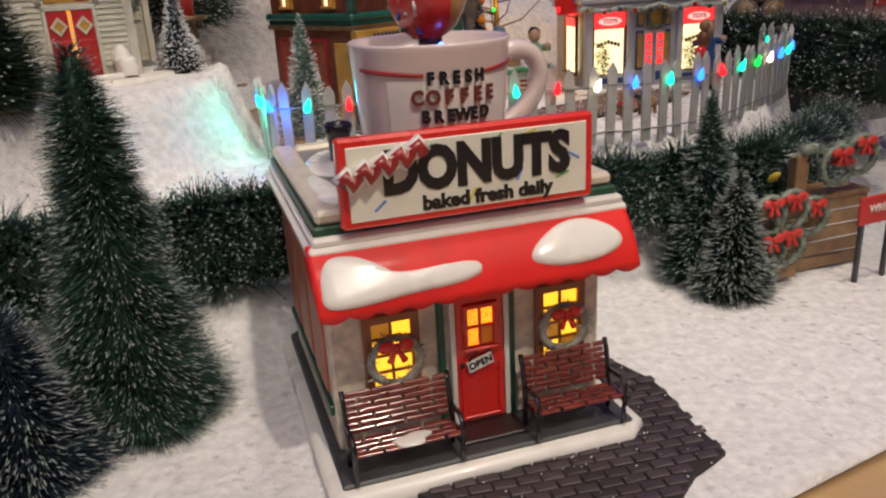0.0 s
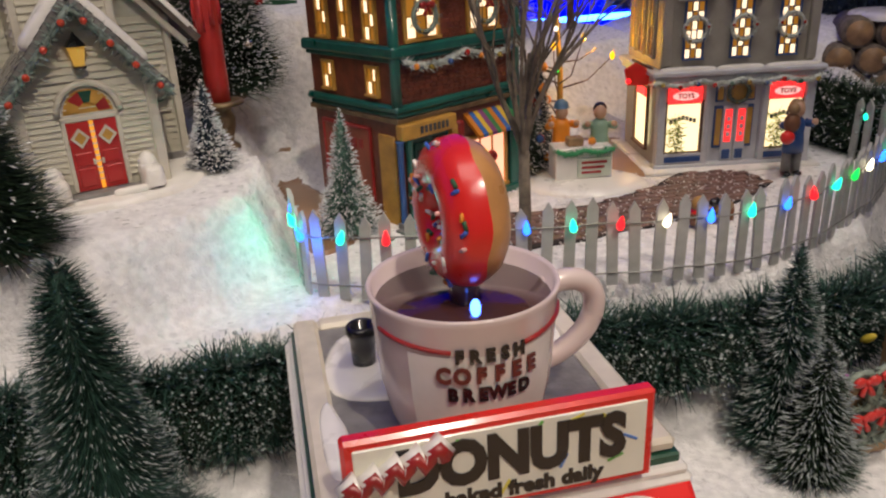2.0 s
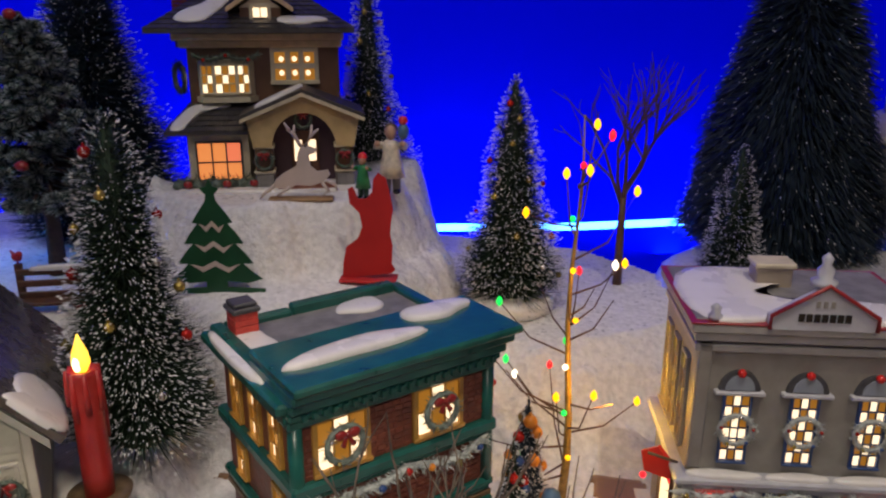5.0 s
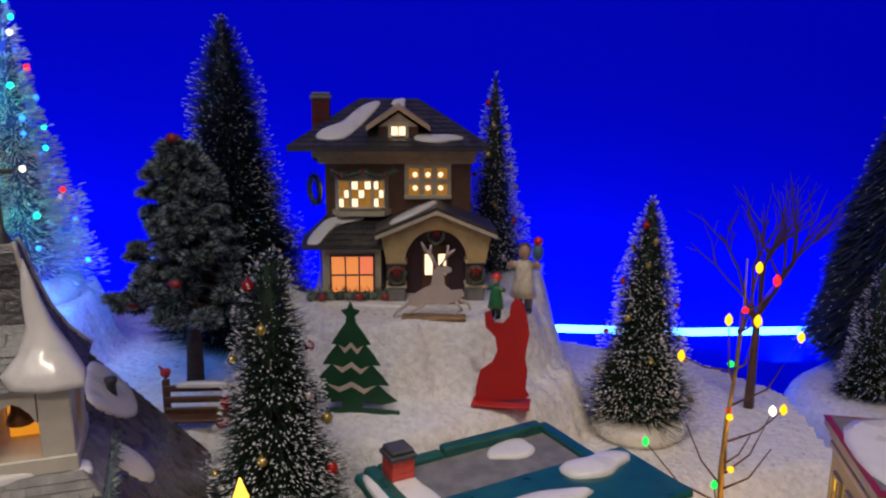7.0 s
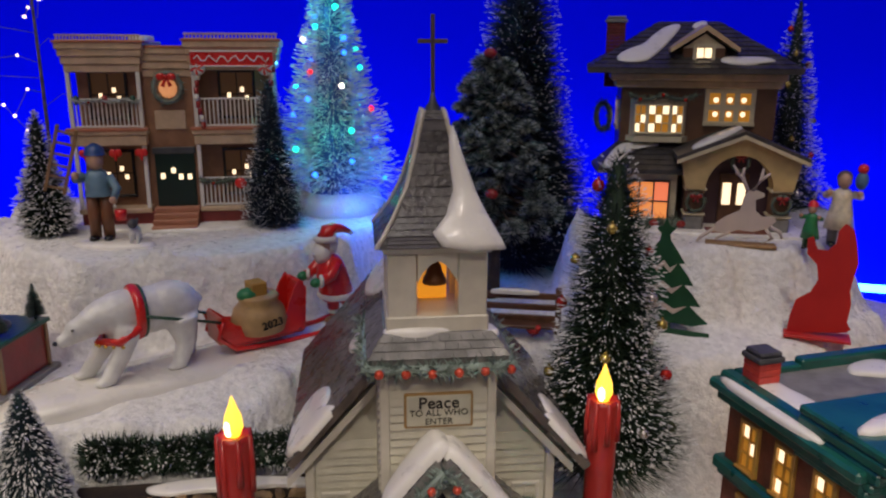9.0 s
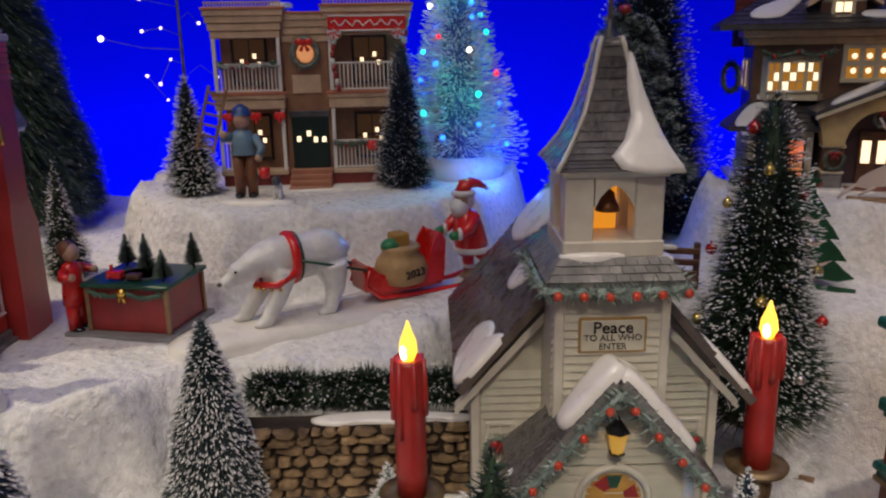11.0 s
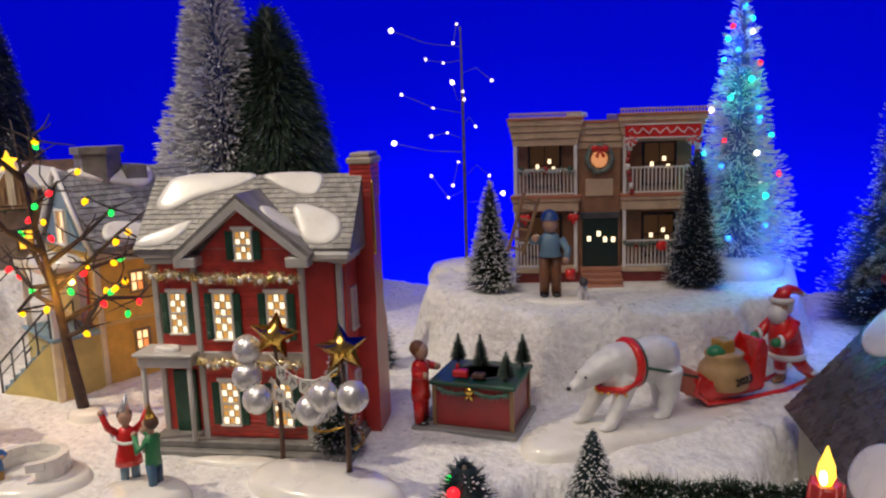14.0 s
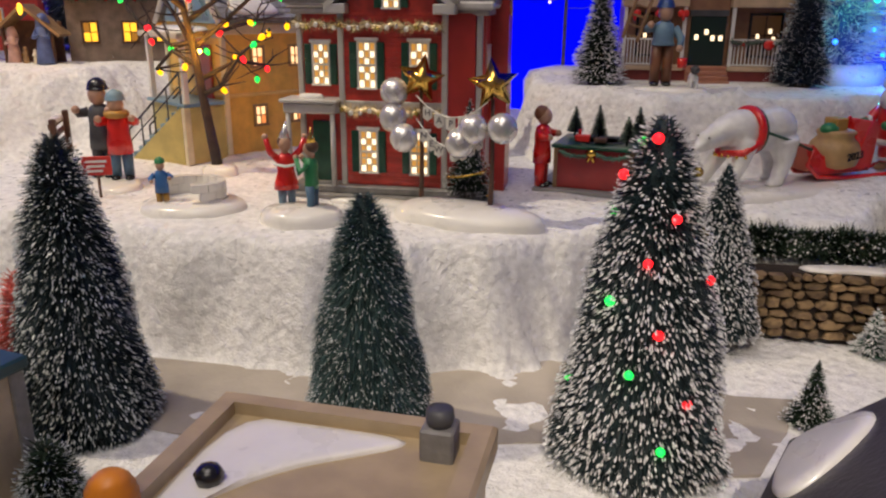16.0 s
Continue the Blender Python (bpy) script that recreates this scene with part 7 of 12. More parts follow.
    window(root, pose(0.0008, 0.045, 0.020, 0, 0, -90), 0.040, 0.062, 1, 1, WOOD_BROWN, lit=(LIT_SHOP, AMBER), share=1, rim=0.003)
    part("side_sign", Shape().box(-0.001, 0.002, 0.030, 0.060, 0.072, 0.088, c=0.0006), LIT_RED, root)
    part("banner", Shape().plate([(-0.014, 0.004), (0.0, 0.014), (0.014, 0.002), (0.012, -0.010), (-0.010, -0.012)], 0.004, None, pose(-0.014, 0.020, 0.098, 0, 0, -40)), RED, root, "red folded banner on the corner")
    part("banner_lamp", Shape().ball((-0.026, 0.008, 0.094), 0.0026), BULB["red"], root)
    part("banner_pole", Shape().tube([(0.0, 0.012, 0.104), (-0.024, 0.004, 0.116)], 0.0012, n=6), BRASS, root)
    return root


toy_shop()


def picket_fence():
    root = thing("picket_fence", pose(0, 0, 0), "white picket fence with coloured fairy lights along the ledge", "fence")
    pts = [(-0.150, 0.672), (-0.140, 0.635), (-0.126, 0.606), (-0.096, 0.601), (-0.064, 0.598), (-0.04, 0.600), (0.026, 0.613), (0.075, 0.618), (0.122, 0.622), (0.179, 0.634), (0.22, 0.652), (0.262, 0.684), (0.30, 0.722), (0.338, 0.765), (0.372, 0.815), (0.392, 0.86), (0.40, 0.895), (0.388, 0.925)]
    P = np.array(pts)
    seg = np.linalg.norm(np.diff(P, axis=0), axis=1)
    cum = np.concatenate([[0], np.cumsum(seg)])
    s = Shape()
    w, h = 0.0040, 0.066
    s.add([(-w, -0.0012, 0), (w, -0.0012, 0), (w, -0.0012, h - 0.007), (0, -0.0012, h), (-w, -0.0012, h - 0.007), (-w, 0.0012, 0), (w, 0.0012, 0), (w, 0.0012, h - 0.007), (0, 0.0012, h), (-w, 0.0012, h - 0.007)],
          [(0, 1, 2, 3, 4), (9, 8, 7, 6, 5), (0, 5, 6, 1), (1, 6, 7, 2), (2, 7, 8, 3), (3, 8, 9, 4), (4, 9, 5, 0)], FENCE_PAINT)
    me = s.mesh("picket")
    n = int(cum[-1] / 0.0162)
    rand = random.Random(2)
    at = lambda t: (float(np.interp(t, cum, P[:, 0])), float(np.interp(t, cum, P[:, 1])))
    wire1, wire2 = [], []
    for i in range(n + 1):
        t = cum[-1] * i / n
        x, y = at(t)
        xa, ya = at(max(0, t - 0.01))
        xb, yb = at(min(cum[-1], t + 0.01))
        ob = new("picket", me)
        ob.parent = root
        z = 0.1095
        ob.matrix_local = pose(x, y, z, rand.uniform(-2, 2), rand.uniform(-2.5, 2.5), math.degrees(math.atan2(yb - ya, xb - xa)) + rand.uniform(-3, 3)) @ Matrix.Diagonal((1, 1, rand.uniform(0.96, 1.03), 1))
        off = 0.002 * (-1 if i % 2 else 1)
        wire1.append((x + off * 0.3, y - 0.0022 + off * 0.2, 0.1205 + rand.uniform(-0.001, 0.001)))
        wire2.append((x + off * 0.3, y - 0.0024, 0.1585 + rand.uniform(-0.002, 0.001)))
    part("wire", Shape().tube(wire1, 0.0007, n=5), GREY_WIRE, root)
    part("wire", Shape().tube(wire2, 0.0007, n=5), GREY_WIRE, root)
    cols = ["blue", "cyan", "blue", "cyan", "red", "cyan", "white", "blue", "cyan", "red", "white", "blue", "cyan", "blue", "red", "cyan", "green", "white", "blue", "cyan"]
    xs = np.linspace(0.0, cum[-1] * 0.99, 24)
    for i, t in enumerate(xs):
        x, y = at(t)
        b = part("bulb", Shape().lathe([(0.0010, -0.0026), (0.0024, -0.0014), (0.0028, 0.0004), (0.0020, 0.0040), (0.0009, 0.0072), (0.0002, 0.0084)], n=10, m=pose(x, y - 0.0058, 0.1570, rand.uniform(-14, 14), rand.uniform(-22, 22), 0)), BULB[cols[i % 20]], root)
        part("socket", Shape().tube([(x + 0.0030, y - 0.0045, 0.1580), (x + 0.0058, y - 0.0030, 0.1588)], 0.0012, n=6), GREY_WIRE, b)


picket_fence()


def paved_path(name, outline, z, lx, ly, yaw, material, joint, label):
    """A path of single paving bricks in running bond inside an outline."""
    root = new(name, Shape().slab(outline, z - 0.003, z + 0.0005, joint).mesh(name))
    tagged(root, label, "path", kind="structure")
    n = len(outline)
    cx, cy = sum(p[0] for p in outline) / n, sum(p[1] for p in outline) / n
    g = 0.0006
    me = Shape().box(-lx / 2 + g, lx / 2 - g, -ly / 2 + g, ly / 2 - g, 0, 0.0016, material, c=0.0005).mesh("paving_brick")
    c, s_ = math.cos(radians(yaw)), math.sin(radians(yaw))
    rand = random.Random(9)
    span = max(math.hypot(p[0] - cx, p[1] - cy) for p in outline) + lx
    rows, cols = int(span / ly) + 1, int(span / lx) + 1
    cand = []
    for j in range(-rows, rows + 1):
        for i in range(-cols, cols + 1):
            u, v = (i + 0.5 * (j % 2)) * lx, j * ly
            cand.append((cx + u * c - v * s_, cy + u * s_ + v * c))
    X, Y = np.array([p[0] for p in cand]), np.array([p[1] for p in cand])
    d = inside_distance(X, Y, outline)
    count = 0
    for (x, y), dd in zip(cand, d):
        if dd > lx * 0.22 and count < 300:
            ob = new("paving_brick", me)
            ob.parent = root
            ob.matrix_local = pose(x, y, z + rand.uniform(0.0, 0.0005), rand.uniform(-1, 1), rand.uniform(-1, 1), yaw + rand.uniform(-1.2, 1.2))
            count += 1
    return root


paved_path("pavement", [(-0.045, 0.335), (-0.010, 0.305), (0.045, 0.285), (0.085, 0.285), (0.104, 0.298), (0.118, 0.318), (0.139, 0.334), (0.131, 0.362), (0.128, 0.388), (0.122, 0.412), (0.106, 0.436), (0.09, 0.45), (0.07, 0.44), (0.08, 0.37), (0.0, 0.345)], 0.0105, 0.0125, 0.0072, 12, PAVER, PAVER_JOINT, "dark charcoal brick paving in front of the donut shop")
paved_path("footpath", [(-0.055, 0.692), (-0.01, 0.682), (0.04, 0.688), (0.09, 0.705), (0.15, 0.735), (0.20, 0.765), (0.246, 0.80), (0.278, 0.842), (0.27, 0.872), (0.235, 0.892), (0.20, 0.885), (0.165, 0.84), (0.10, 0.79), (0.04, 0.772), (0.005, 0.775), (-0.02, 0.765), (-0.03, 0.725)], 0.1115, 0.0165, 0.0085, 25, BROWN_PAVER, PAVER_JOINT, "snow-flecked brown brick footpath between the shops")
rand = random.Random(12)
s = Shape()
for i in range(1100):
    x, y = rand.uniform(-0.05, 0.27), rand.uniform(0.69, 0.88)
    s.ball((x, y, 0.1134), (rand.uniform(0.0004, 0.0013), rand.uniform(0.0004, 0.0013), 0.0006), SNOW, n=5, rows=4)
for i in range(150):
    x, y = rand.uniform(-0.02, 0.135), rand.uniform(0.29, 0.43)
    s.ball((x, y, 0.0122), (rand.uniform(0.0003, 0.0008), rand.uniform(0.0003, 0.0008), 0.0004), SNOW, n=5, rows=4)
single("snow_flakes", s, pose(0, 0, 0), "loose snow flakes scattered over the brick paving", "snow", kind="stuff")


# brown of bare board, with the shops' shadow painted into the same sheet
BOARD_SHADE = mat("brown_board_shade", (0.30, 0.175, 0.095), rough=0.32, var=0.25, scale=14, bump=0.1, bscale=60, coat=0.2)


def drape(name, outline, label, category, material, lift=0.002, step=0.004):
    """A sheet that lies on the ground inside an outline."""
    xs, ys = [p[0] for p in outline], [p[1] for p in outline]
    X, Y = np.meshgrid(np.arange(min(xs), max(xs) + step, step), np.arange(min(ys), max(ys) + step, step))
    Z = ground_height(X, Y) + lift
    d = inside_distance(X, Y, outline)
    Z = np.where(d < 0.002, Z - 0.012, Z)
    ny, nx = X.shape
    i = np.arange(ny * nx).reshape(ny, nx)
    F = np.stack([i[:-1, :-1], i[:-1, 1:], i[1:, 1:], i[1:, :-1]], -1).reshape(-1, 4)
    F = F[(d.reshape(-1)[F] > -step).all(1)]
    me = bpy.data.meshes.new(name)
    me.from_pydata(np.stack([X, Y, Z], -1).reshape(-1, 3).tolist(), [], F.tolist())
    me.materials.append(material)
    me.polygons.foreach_set("use_smooth", [True] * len(F))
    return tagged(new(name, me), label, category, kind="structure")


for outline in ([(-0.112, 0.700), (-0.096, 0.745), (-0.130, 0.800), (-0.160, 0.840), (-0.190, 0.880), (-0.215, 0.930), (-0.236, 0.925), (-0.222, 0.870), (-0.190, 0.800), (-0.168, 0.740), (-0.154, 0.690), (-0.130, 0.680)], [(0.135, 0.862), (0.166, 0.880), (0.180, 0.915), (0.178, 1.0), (0.160, 1.036), (0.125, 1.040), (0.104, 1.035), (0.112, 0.990), (0.124, 0.930), (0.128, 0.900)]):
    drape("bare_board", outline, "glossy brown sheet on the snow, part bare board and part painted shop shadow", "board", BOARD_SHADE)

# ---- bare trees ----


def bare_tree(name, x, y, z, h, label, material, levels=4, spread_=0.55, seed=1, r=0.004, fork=0.35, bulbs=(), n_limbs=5, lean=(0, 0), straight=0.75):
    rand = random.Random(seed)
    root = thing(name, pose(x, y, z - 0.002), label, "tree")
    top = Vector((lean[0], lean[1], h * fork))
    part("trunk", Shape().tube([(0, 0, 0), tuple(top * 0.5 + Vector((rand.uniform(-1, 1), rand.uniform(-1, 1), 0)) * r * 0.6), tuple(top)], [r * 1.25, r, r * 0.85], n=9), material, root)
    ends, nodes = [], []

    def grow(shape, p, d, length, rad, level):
        pts, q = [p], p
        dd = d.copy()
        for i in range(4):
            dd = (dd + Vector((rand.gauss(0, 0.10), rand.gauss(0, 0.10), 0.05))).normalized()
            q = q + dd * length / 4
            pts.append(q)
        shape.tube([tuple(v) for v in pts], [rad * (1 - 0.14 * i) for i in range(5)], n=5, cap=False)
        ends.append(pts[-1])
        nodes.extend(pts[1:4])
        if level < levels:
            for k in range(rand.choice((2, 3))):
                i = rand.choice((2, 3, 4))
                nd = (dd * straight + Vector((rand.gauss(0, 1), rand.gauss(0, 1), rand.gauss(0.25, 0.5))).normalized() * spread_).normalized()
                grow(shape, pts[i], nd, length * rand.uniform(0.55, 0.8), rad * 0.58, level + 1)

    for k in range(n_limbs):
        a = 2 * math.pi * (k + rand.random() * 0.6) / n_limbs
        d = Vector((math.cos(a) * spread_, math.sin(a) * spread_, 1)).normalized()
        sh = Shape()
        grow(sh, top * rand.uniform(0.82, 1.0), d, h * (1 - fork) * 0.50, r * 0.62, 1)
        part("limb", sh, material, root)
    for i, col in enumerate(bulbs):
        p = rand.choice(nodes) - Vector((0, 0, rand.uniform(0.002, 0.012)))
        part("bulb", Shape().lathe([(0.0006, 0.005), (0.0028, 0.002), (0.0031, -0.001), (0.0008, -0.0042)], n=9, c=tuple(p)), BULB[col], root)
    return root


def lit_twig_tree():
    """A twisted twig pole with thin curved shoots and coloured fairy bulbs."""
    root = thing("lit_twig_tree", pose(0.082, 0.99, ground(0.082, 0.99) - 0.002), "thin twisted twig tree strung with small coloured lights", "tree")
    rand = random.Random(21)
    top = [(0.003 * math.sin(i * 1.1), 0.002 * math.cos(i * 1.7), 0.045 * i) for i in range(9)]
    part("trunk", Shape().tube(top, [0.0042 - 0.00046 * i for i in range(9)], n=8), BULB_LIT_BARK, root)
    cols = ["yellow", "green", "white", "yellow", "yellow", "green", "red"]
    for i in range(30):
        u = rand.uniform(0.02, 0.34)
        a = i * 2.4 + rand.uniform(-0.4, 0.4)
        l = rand.uniform(0.03, 0.085) * (1.1 - 2.0 * u)
        rise = rand.uniform(0.01, 0.06)
        d = (math.cos(a), math.sin(a))
        p = [(0, 0, u), (d[0] * l * 0.55, d[1] * l * 0.55, u + rise * 0.25), (d[0] * l, d[1] * l, u + rise)]
        part("twig", Shape().tube(p, [0.0011, 0.0008, 0.0005], n=5), WOOD_BROWN, root)
        if i % 3 != 2:
            part("bulb", Shape().lathe([(0.0006, 0.005), (0.0026, 0.002), (0.0029, -0.001), (0.0008, -0.0042)], n=9, c=p[-1]), BULB[cols[i % 7]], root)
    for i in range(7):
        part("bulb", Shape().ball((0.004 * math.cos(i * 2), -0.004, 0.05 + 0.045 * i), 0.0026), BULB[cols[i % 7]], root)


# brown bark with the bulbs' yellow light put into its colour
BULB_LIT_BARK = mat("bulb_lit_bark", (0.40, 0.24, 0.06), rough=0.6, var=0.35, scale=120, bump=0.5, bscale=240)
bare_tree("bare_tree", 0.032, 0.655, 0.108, 0.255, "bare twiggy tree with grey bark behind the fence", BARK, levels=4, spread_=0.30, seed=5, r=0.0048, fork=0.38, n_limbs=7, straight=1.25)
lit_twig_tree()
bare_tree("bare_tree", 0.126, 1.332, 0.20, 0.285, "small bare tree with curled frosted twigs", WOOD_BROWN, levels=4, spread_=0.42, seed=9, r=0.0050, fork=0.45, n_limbs=6)


def fruit_tree():
    """A leaning bare tree hung with coloured lights; limbs lie in x and z, with depth added."""
    root = thing("lit_fruit_tree", pose(-1.040, 0.372, 0.270, 0, 0, 47), "leaning dark bare tree hung with glowing coloured lights", "tree")
    rand = random.Random(14)
    part("trunk", Shape().tube([(0, 0, -0.002), (-0.006, 0, 0.045), (-0.0105, 0, 0.081), (-0.017, 0, 0.138), (-0.028, 0.002, 0.194), (-0.034, 0, 0.252), (-0.038, 0, 0.30)], [0.0062, 0.0054, 0.0048, 0.0038, 0.0028, 0.0018, 0.0008], n=10), DARK_BARK, root)
    s = Shape()
    snow_patch(s, blob_outline(0.004, -0.004, 0.020, 0.015, 5, rough=0.2), 0.010, pose(0, 0, 0))
    part("snow_foot", s, GLAZE_SNOW, root)
    limbs = [[(-0.010, 0.085), (0.012, 0.095), (0.038, 0.128), (0.058, 0.142)], [(-0.017, 0.138), (-0.045, 0.134), (-0.067, 0.153), (-0.085, 0.158)], [(-0.015, 0.133), (0.022, 0.161), (0.062, 0.193), (0.080, 0.184)],
             [(-0.019, 0.160), (0.005, 0.180), (0.030, 0.207)], [(-0.028, 0.194), (-0.019, 0.221), (0.001, 0.234)], [(-0.013, 0.114), (-0.041, 0.129), (-0.062, 0.110)], [(-0.033, 0.243), (-0.051, 0.265), (-0.063, 0.274)], [(-0.034, 0.250), (-0.011, 0.261), (0.0, 0.282)],
             [(-0.012, 0.100), (0.020, 0.118), (0.048, 0.112)], [(-0.016, 0.130), (-0.036, 0.165), (-0.058, 0.190)], [(-0.018, 0.145), (0.012, 0.150), (0.044, 0.160)], [(-0.022, 0.170), (-0.045, 0.196), (-0.050, 0.222)]]
    ends = []
    for k, pts in enumerate(limbs):
        dep = rand.uniform(-0.05, 0.05)
        P = [Vector((x, dep * i / (len(pts) - 1), z)) for i, (x, z) in enumerate(pts)]
        sh = Shape().tube([tuple(p) for p in P], [0.0030 - 0.0007 * i for i in range(len(P))], n=7)
        ends += P[1:]
        for i in range(9):
            a = P[rand.randrange(1, len(P))]
            d = Vector((rand.gauss(0, 1), rand.gauss(0, 1), rand.gauss(0.3, 0.7))).normalized()
            q, tw = a, [tuple(a)]
            for j in range(4):
                d = (d + Vector((rand.gauss(0, 0.35), rand.gauss(0, 0.35), 0.05))).normalized()
                q = q + d * rand.uniform(0.006, 0.011)
                tw.append(tuple(q))
            sh.tube(tw, [0.0011, 0.0009, 0.0008, 0.0006, 0.0004], n=5, cap=False)
            if i < 2:
                ends.append(q)
        part("limb", sh, DARK_BARK, root)
    cols = ["yellow", "red", "green", "yellow", "yellow", "green", "red"]
    for i, p in enumerate(ends):
        if i % 8 != 7:
            m = Matrix.Translation(p) @ pose(0, 0, 0, rand.uniform(-60, 60), rand.uniform(-60, 60), 0)
            b = part("bulb", Shape().lathe([(0.0010, -0.0016), (0.0025, -0.0034), (0.0029, -0.0060), (0.0018, -0.0085), (0.0005, -0.0095)], n=10, m=m), BULB[cols[i % 7]], root)
            part("bulb_socket", Shape().lathe([(0.0006, 0.0010), (0.0015, 0.0006), (0.0016, -0.0022), (0.0008, -0.0026)], n=8, m=m), DARK_GREEN, b)


fruit_tree()


FAIRY = glow("fairy_bulb", (1.0, 0.74, 0.48), 2.6)


def star_twigs():
    """Thin pole with branches of tiny warm lights, on a snow foot."""
    root = thing("light_branch", pose(-0.965, 0.862, 0.272), "slim bare pole with tiny white lights on a snow foot", "light tree")
    part("snow_foot", Shape().lathe([(0.052, 0), (0.054, 0.072), (0.046, 0.086), (0.02, 0.092), (0.001, 0.094)], n=24), GLAZE_SNOW, root)
    part("pole", Shape().tube([(0, 0, 0.06), (0.001, 0, 0.25), (0, 0, 0.40)], [0.0026, 0.002, 0.0012], n=7), BARK, root)
    rand = random.Random(3)
    for i in range(14):
        z = 0.17 + 0.017 * i
        a = rand.uniform(0, 6.28)
        l = rand.uniform(0.04, 0.10)
        p = [(0, 0, z), (math.cos(a) * l * 0.5, math.sin(a) * l * 0.5, z + rand.uniform(-0.01, 0.015)), (math.cos(a) * l, math.sin(a) * l, z + rand.uniform(-0.03, 0.03))]
        part("twig", Shape().tube(p, 0.0004, n=4), BARK, root)
        part("bulb", Shape().ball(p[-1], 0.0020 if i % 4 else 0.0034), FAIRY if i % 4 else BULB["white"], root)
        if i % 2:
            part("bulb", Shape().ball(p[1], 0.0017), FAIRY, root)


star_twigs()


def hip_roof(s, x0, x1, y0, y1, z0, zr, ridge, thick=0.005):
    """A hipped roof; ridge: half length of its ridge along x."""
    cx, cy = (x0 + x1) / 2, (y0 + y1) / 2
    lo = [(x0, y0, z0), (x1, y0, z0), (x1, y1, z0), (x0, y1, z0)]
    hi = [(cx - ridge, cy, zr), (cx + ridge, cy, zr)]
    under = [(x, y, z - thick) for x, y, z in lo]
    s.add(lo + hi + under, [(0, 1, 5, 4), (1, 2, 5), (2, 3, 4, 5), (3, 0, 4), (6, 9, 8, 7), (0, 6, 7, 1), (1, 7, 8, 2), (2, 8, 9, 3), (3, 9, 6, 0)])
    return lo, hi


EAVE_TAN = mat("eave_tan", (0.58, 0.42, 0.25), rough=0.42, var=0.15, scale=70, bump=0.12, coat=0.15)
CHIMNEY_RED = mat("chimney_maroon", (0.13, 0.018, 0.016), rough=0.45, var=0.25, scale=80, bump=0.3)


def brown_house():
    root = thing("brown_house", pose(-0.357, 1.119, 0.352, 0, 0, 21) @ Matrix.Diagonal((0.965, 0.965, 1, 1)), "brown two-storey house with dark hipped roof and arched porch", "house")
    BW = mat("brown_wall", (0.15, 0.075, 0.04), rough=0.45, var=0.2, scale=70, bump=0.2, coat=0.15)
    part("snow_base", Shape().slab([(0.0, -0.012), (0.06, -0.022), (0.14, -0.035), (0.215, -0.03), (0.22, 0.13), (-0.005, 0.135)], 0, 0.005, inset=0.003), GLAZE_SNOW, root)
    part("wall", Shape().box(0.014, 0.188, 0.050, 0.150, 0.003, 0.166, c=0.001), BW, root)
    part("foundation", Shape().box(0.010, 0.192, 0.046, 0.153, 0.002, 0.012, c=0.001), STONE_GREY, root)
    part("frieze", Shape().box(0.000, 0.194, 0.034, 0.158, 0.160, 0.169, c=0.002).box(0.006, 0.192, 0.042, 0.154, 0.152, 0.161, c=0.002), EAVE_TAN, root)
    s = Shape()
    lo, hi = hip_roof(s, -0.026, 0.206, 0.020, 0.172, 0.1735, 0.224, 0.034)
    roof = part("roof", s, DARK_ROOF, root)
    sh = Shape()
    shingles(sh, lo[0], lo[1], hi[1], hi[0], 11, 26, 0.0013)
    shingles(sh, lo[3], lo[0], hi[0], tuple(Vector(hi[0]) + Vector((0, 0.001, 0))), 11, 18, 0.0013)
    shingles(sh, lo[1], lo[2], tuple(Vector(hi[1]) + Vector((0, 0.001, 0))), hi[1], 11, 18, 0.0013)
    tagged(part("shingles", sh, DARK_ROOF, roof), kind="stuff")
    m = slope_m(lo[0], lo[1], tuple(Vector(hi[0]) + Vector((-0.08, 0, 0))))
    s = Shape()
    snow_patch(s, [(0.030, 0.012), (0.062, 0.010), (0.078, 0.028), (0.098, 0.062), (0.108, 0.084), (0.098, 0.086), (0.078, 0.070), (0.060, 0.040), (0.034, 0.028)], 0.003, m)
    snow_patch(s, blob_outline(0.172, 0.014, 0.026, 0.008, 4, rough=0.2), 0.003, m)
    snow_patch(s, blob_outline(0.128, 0.080, 0.010, 0.008, 6, rough=0.3), 0.003, m)
    part("roof_snow", s, GLAZE_SNOW, roof)
    chimney(root, 0.006, 0.105, 0.150, 0.223, 0.022, 0.018, CHIMNEY_RED, STONE_GREY)
    # dormer
    dm = part("dormer", Shape().box(0.078, 0.124, 0.036, 0.09, 0.168, 0.196, c=0.001), BW, root)
    s = Shape()
    prism_xz(s, [(0.064, 0.1905), (0.101, 0.2135), (0.138, 0.1905), (0.138, 0.1955), (0.101, 0.2195), (0.064, 0.1955)], 0.026, 0.10)
    part("dormer_roof", s, EAVE_TAN, dm)
    window(dm, pose(0.101, 0.035, 0.1735), 0.016, 0.022, 2, 2, CREAM_TRIM, lit=(LIT_WHITE, AMBER), share=0.6, rim=0.004)
    part("gable_face", Shape().plate([(0.078, 0.195), (0.124, 0.195), (0.101, 0.2105)], 0.003, None, pose(0, 0.034, 0)), CREAM_TRIM, dm)
    # upstairs windows
    bay = part("bay", Shape().slab([(0.024, 0.052), (0.032, 0.038), (0.082, 0.038), (0.090, 0.052)], 0.096, 0.140), CREAM_TRIM, root)
    part("bay_sill", Shape().slab([(0.020, 0.053), (0.030, 0.034), (0.084, 0.034), (0.094, 0.053)], 0.093, 0.099), CREAM_TRIM, bay)
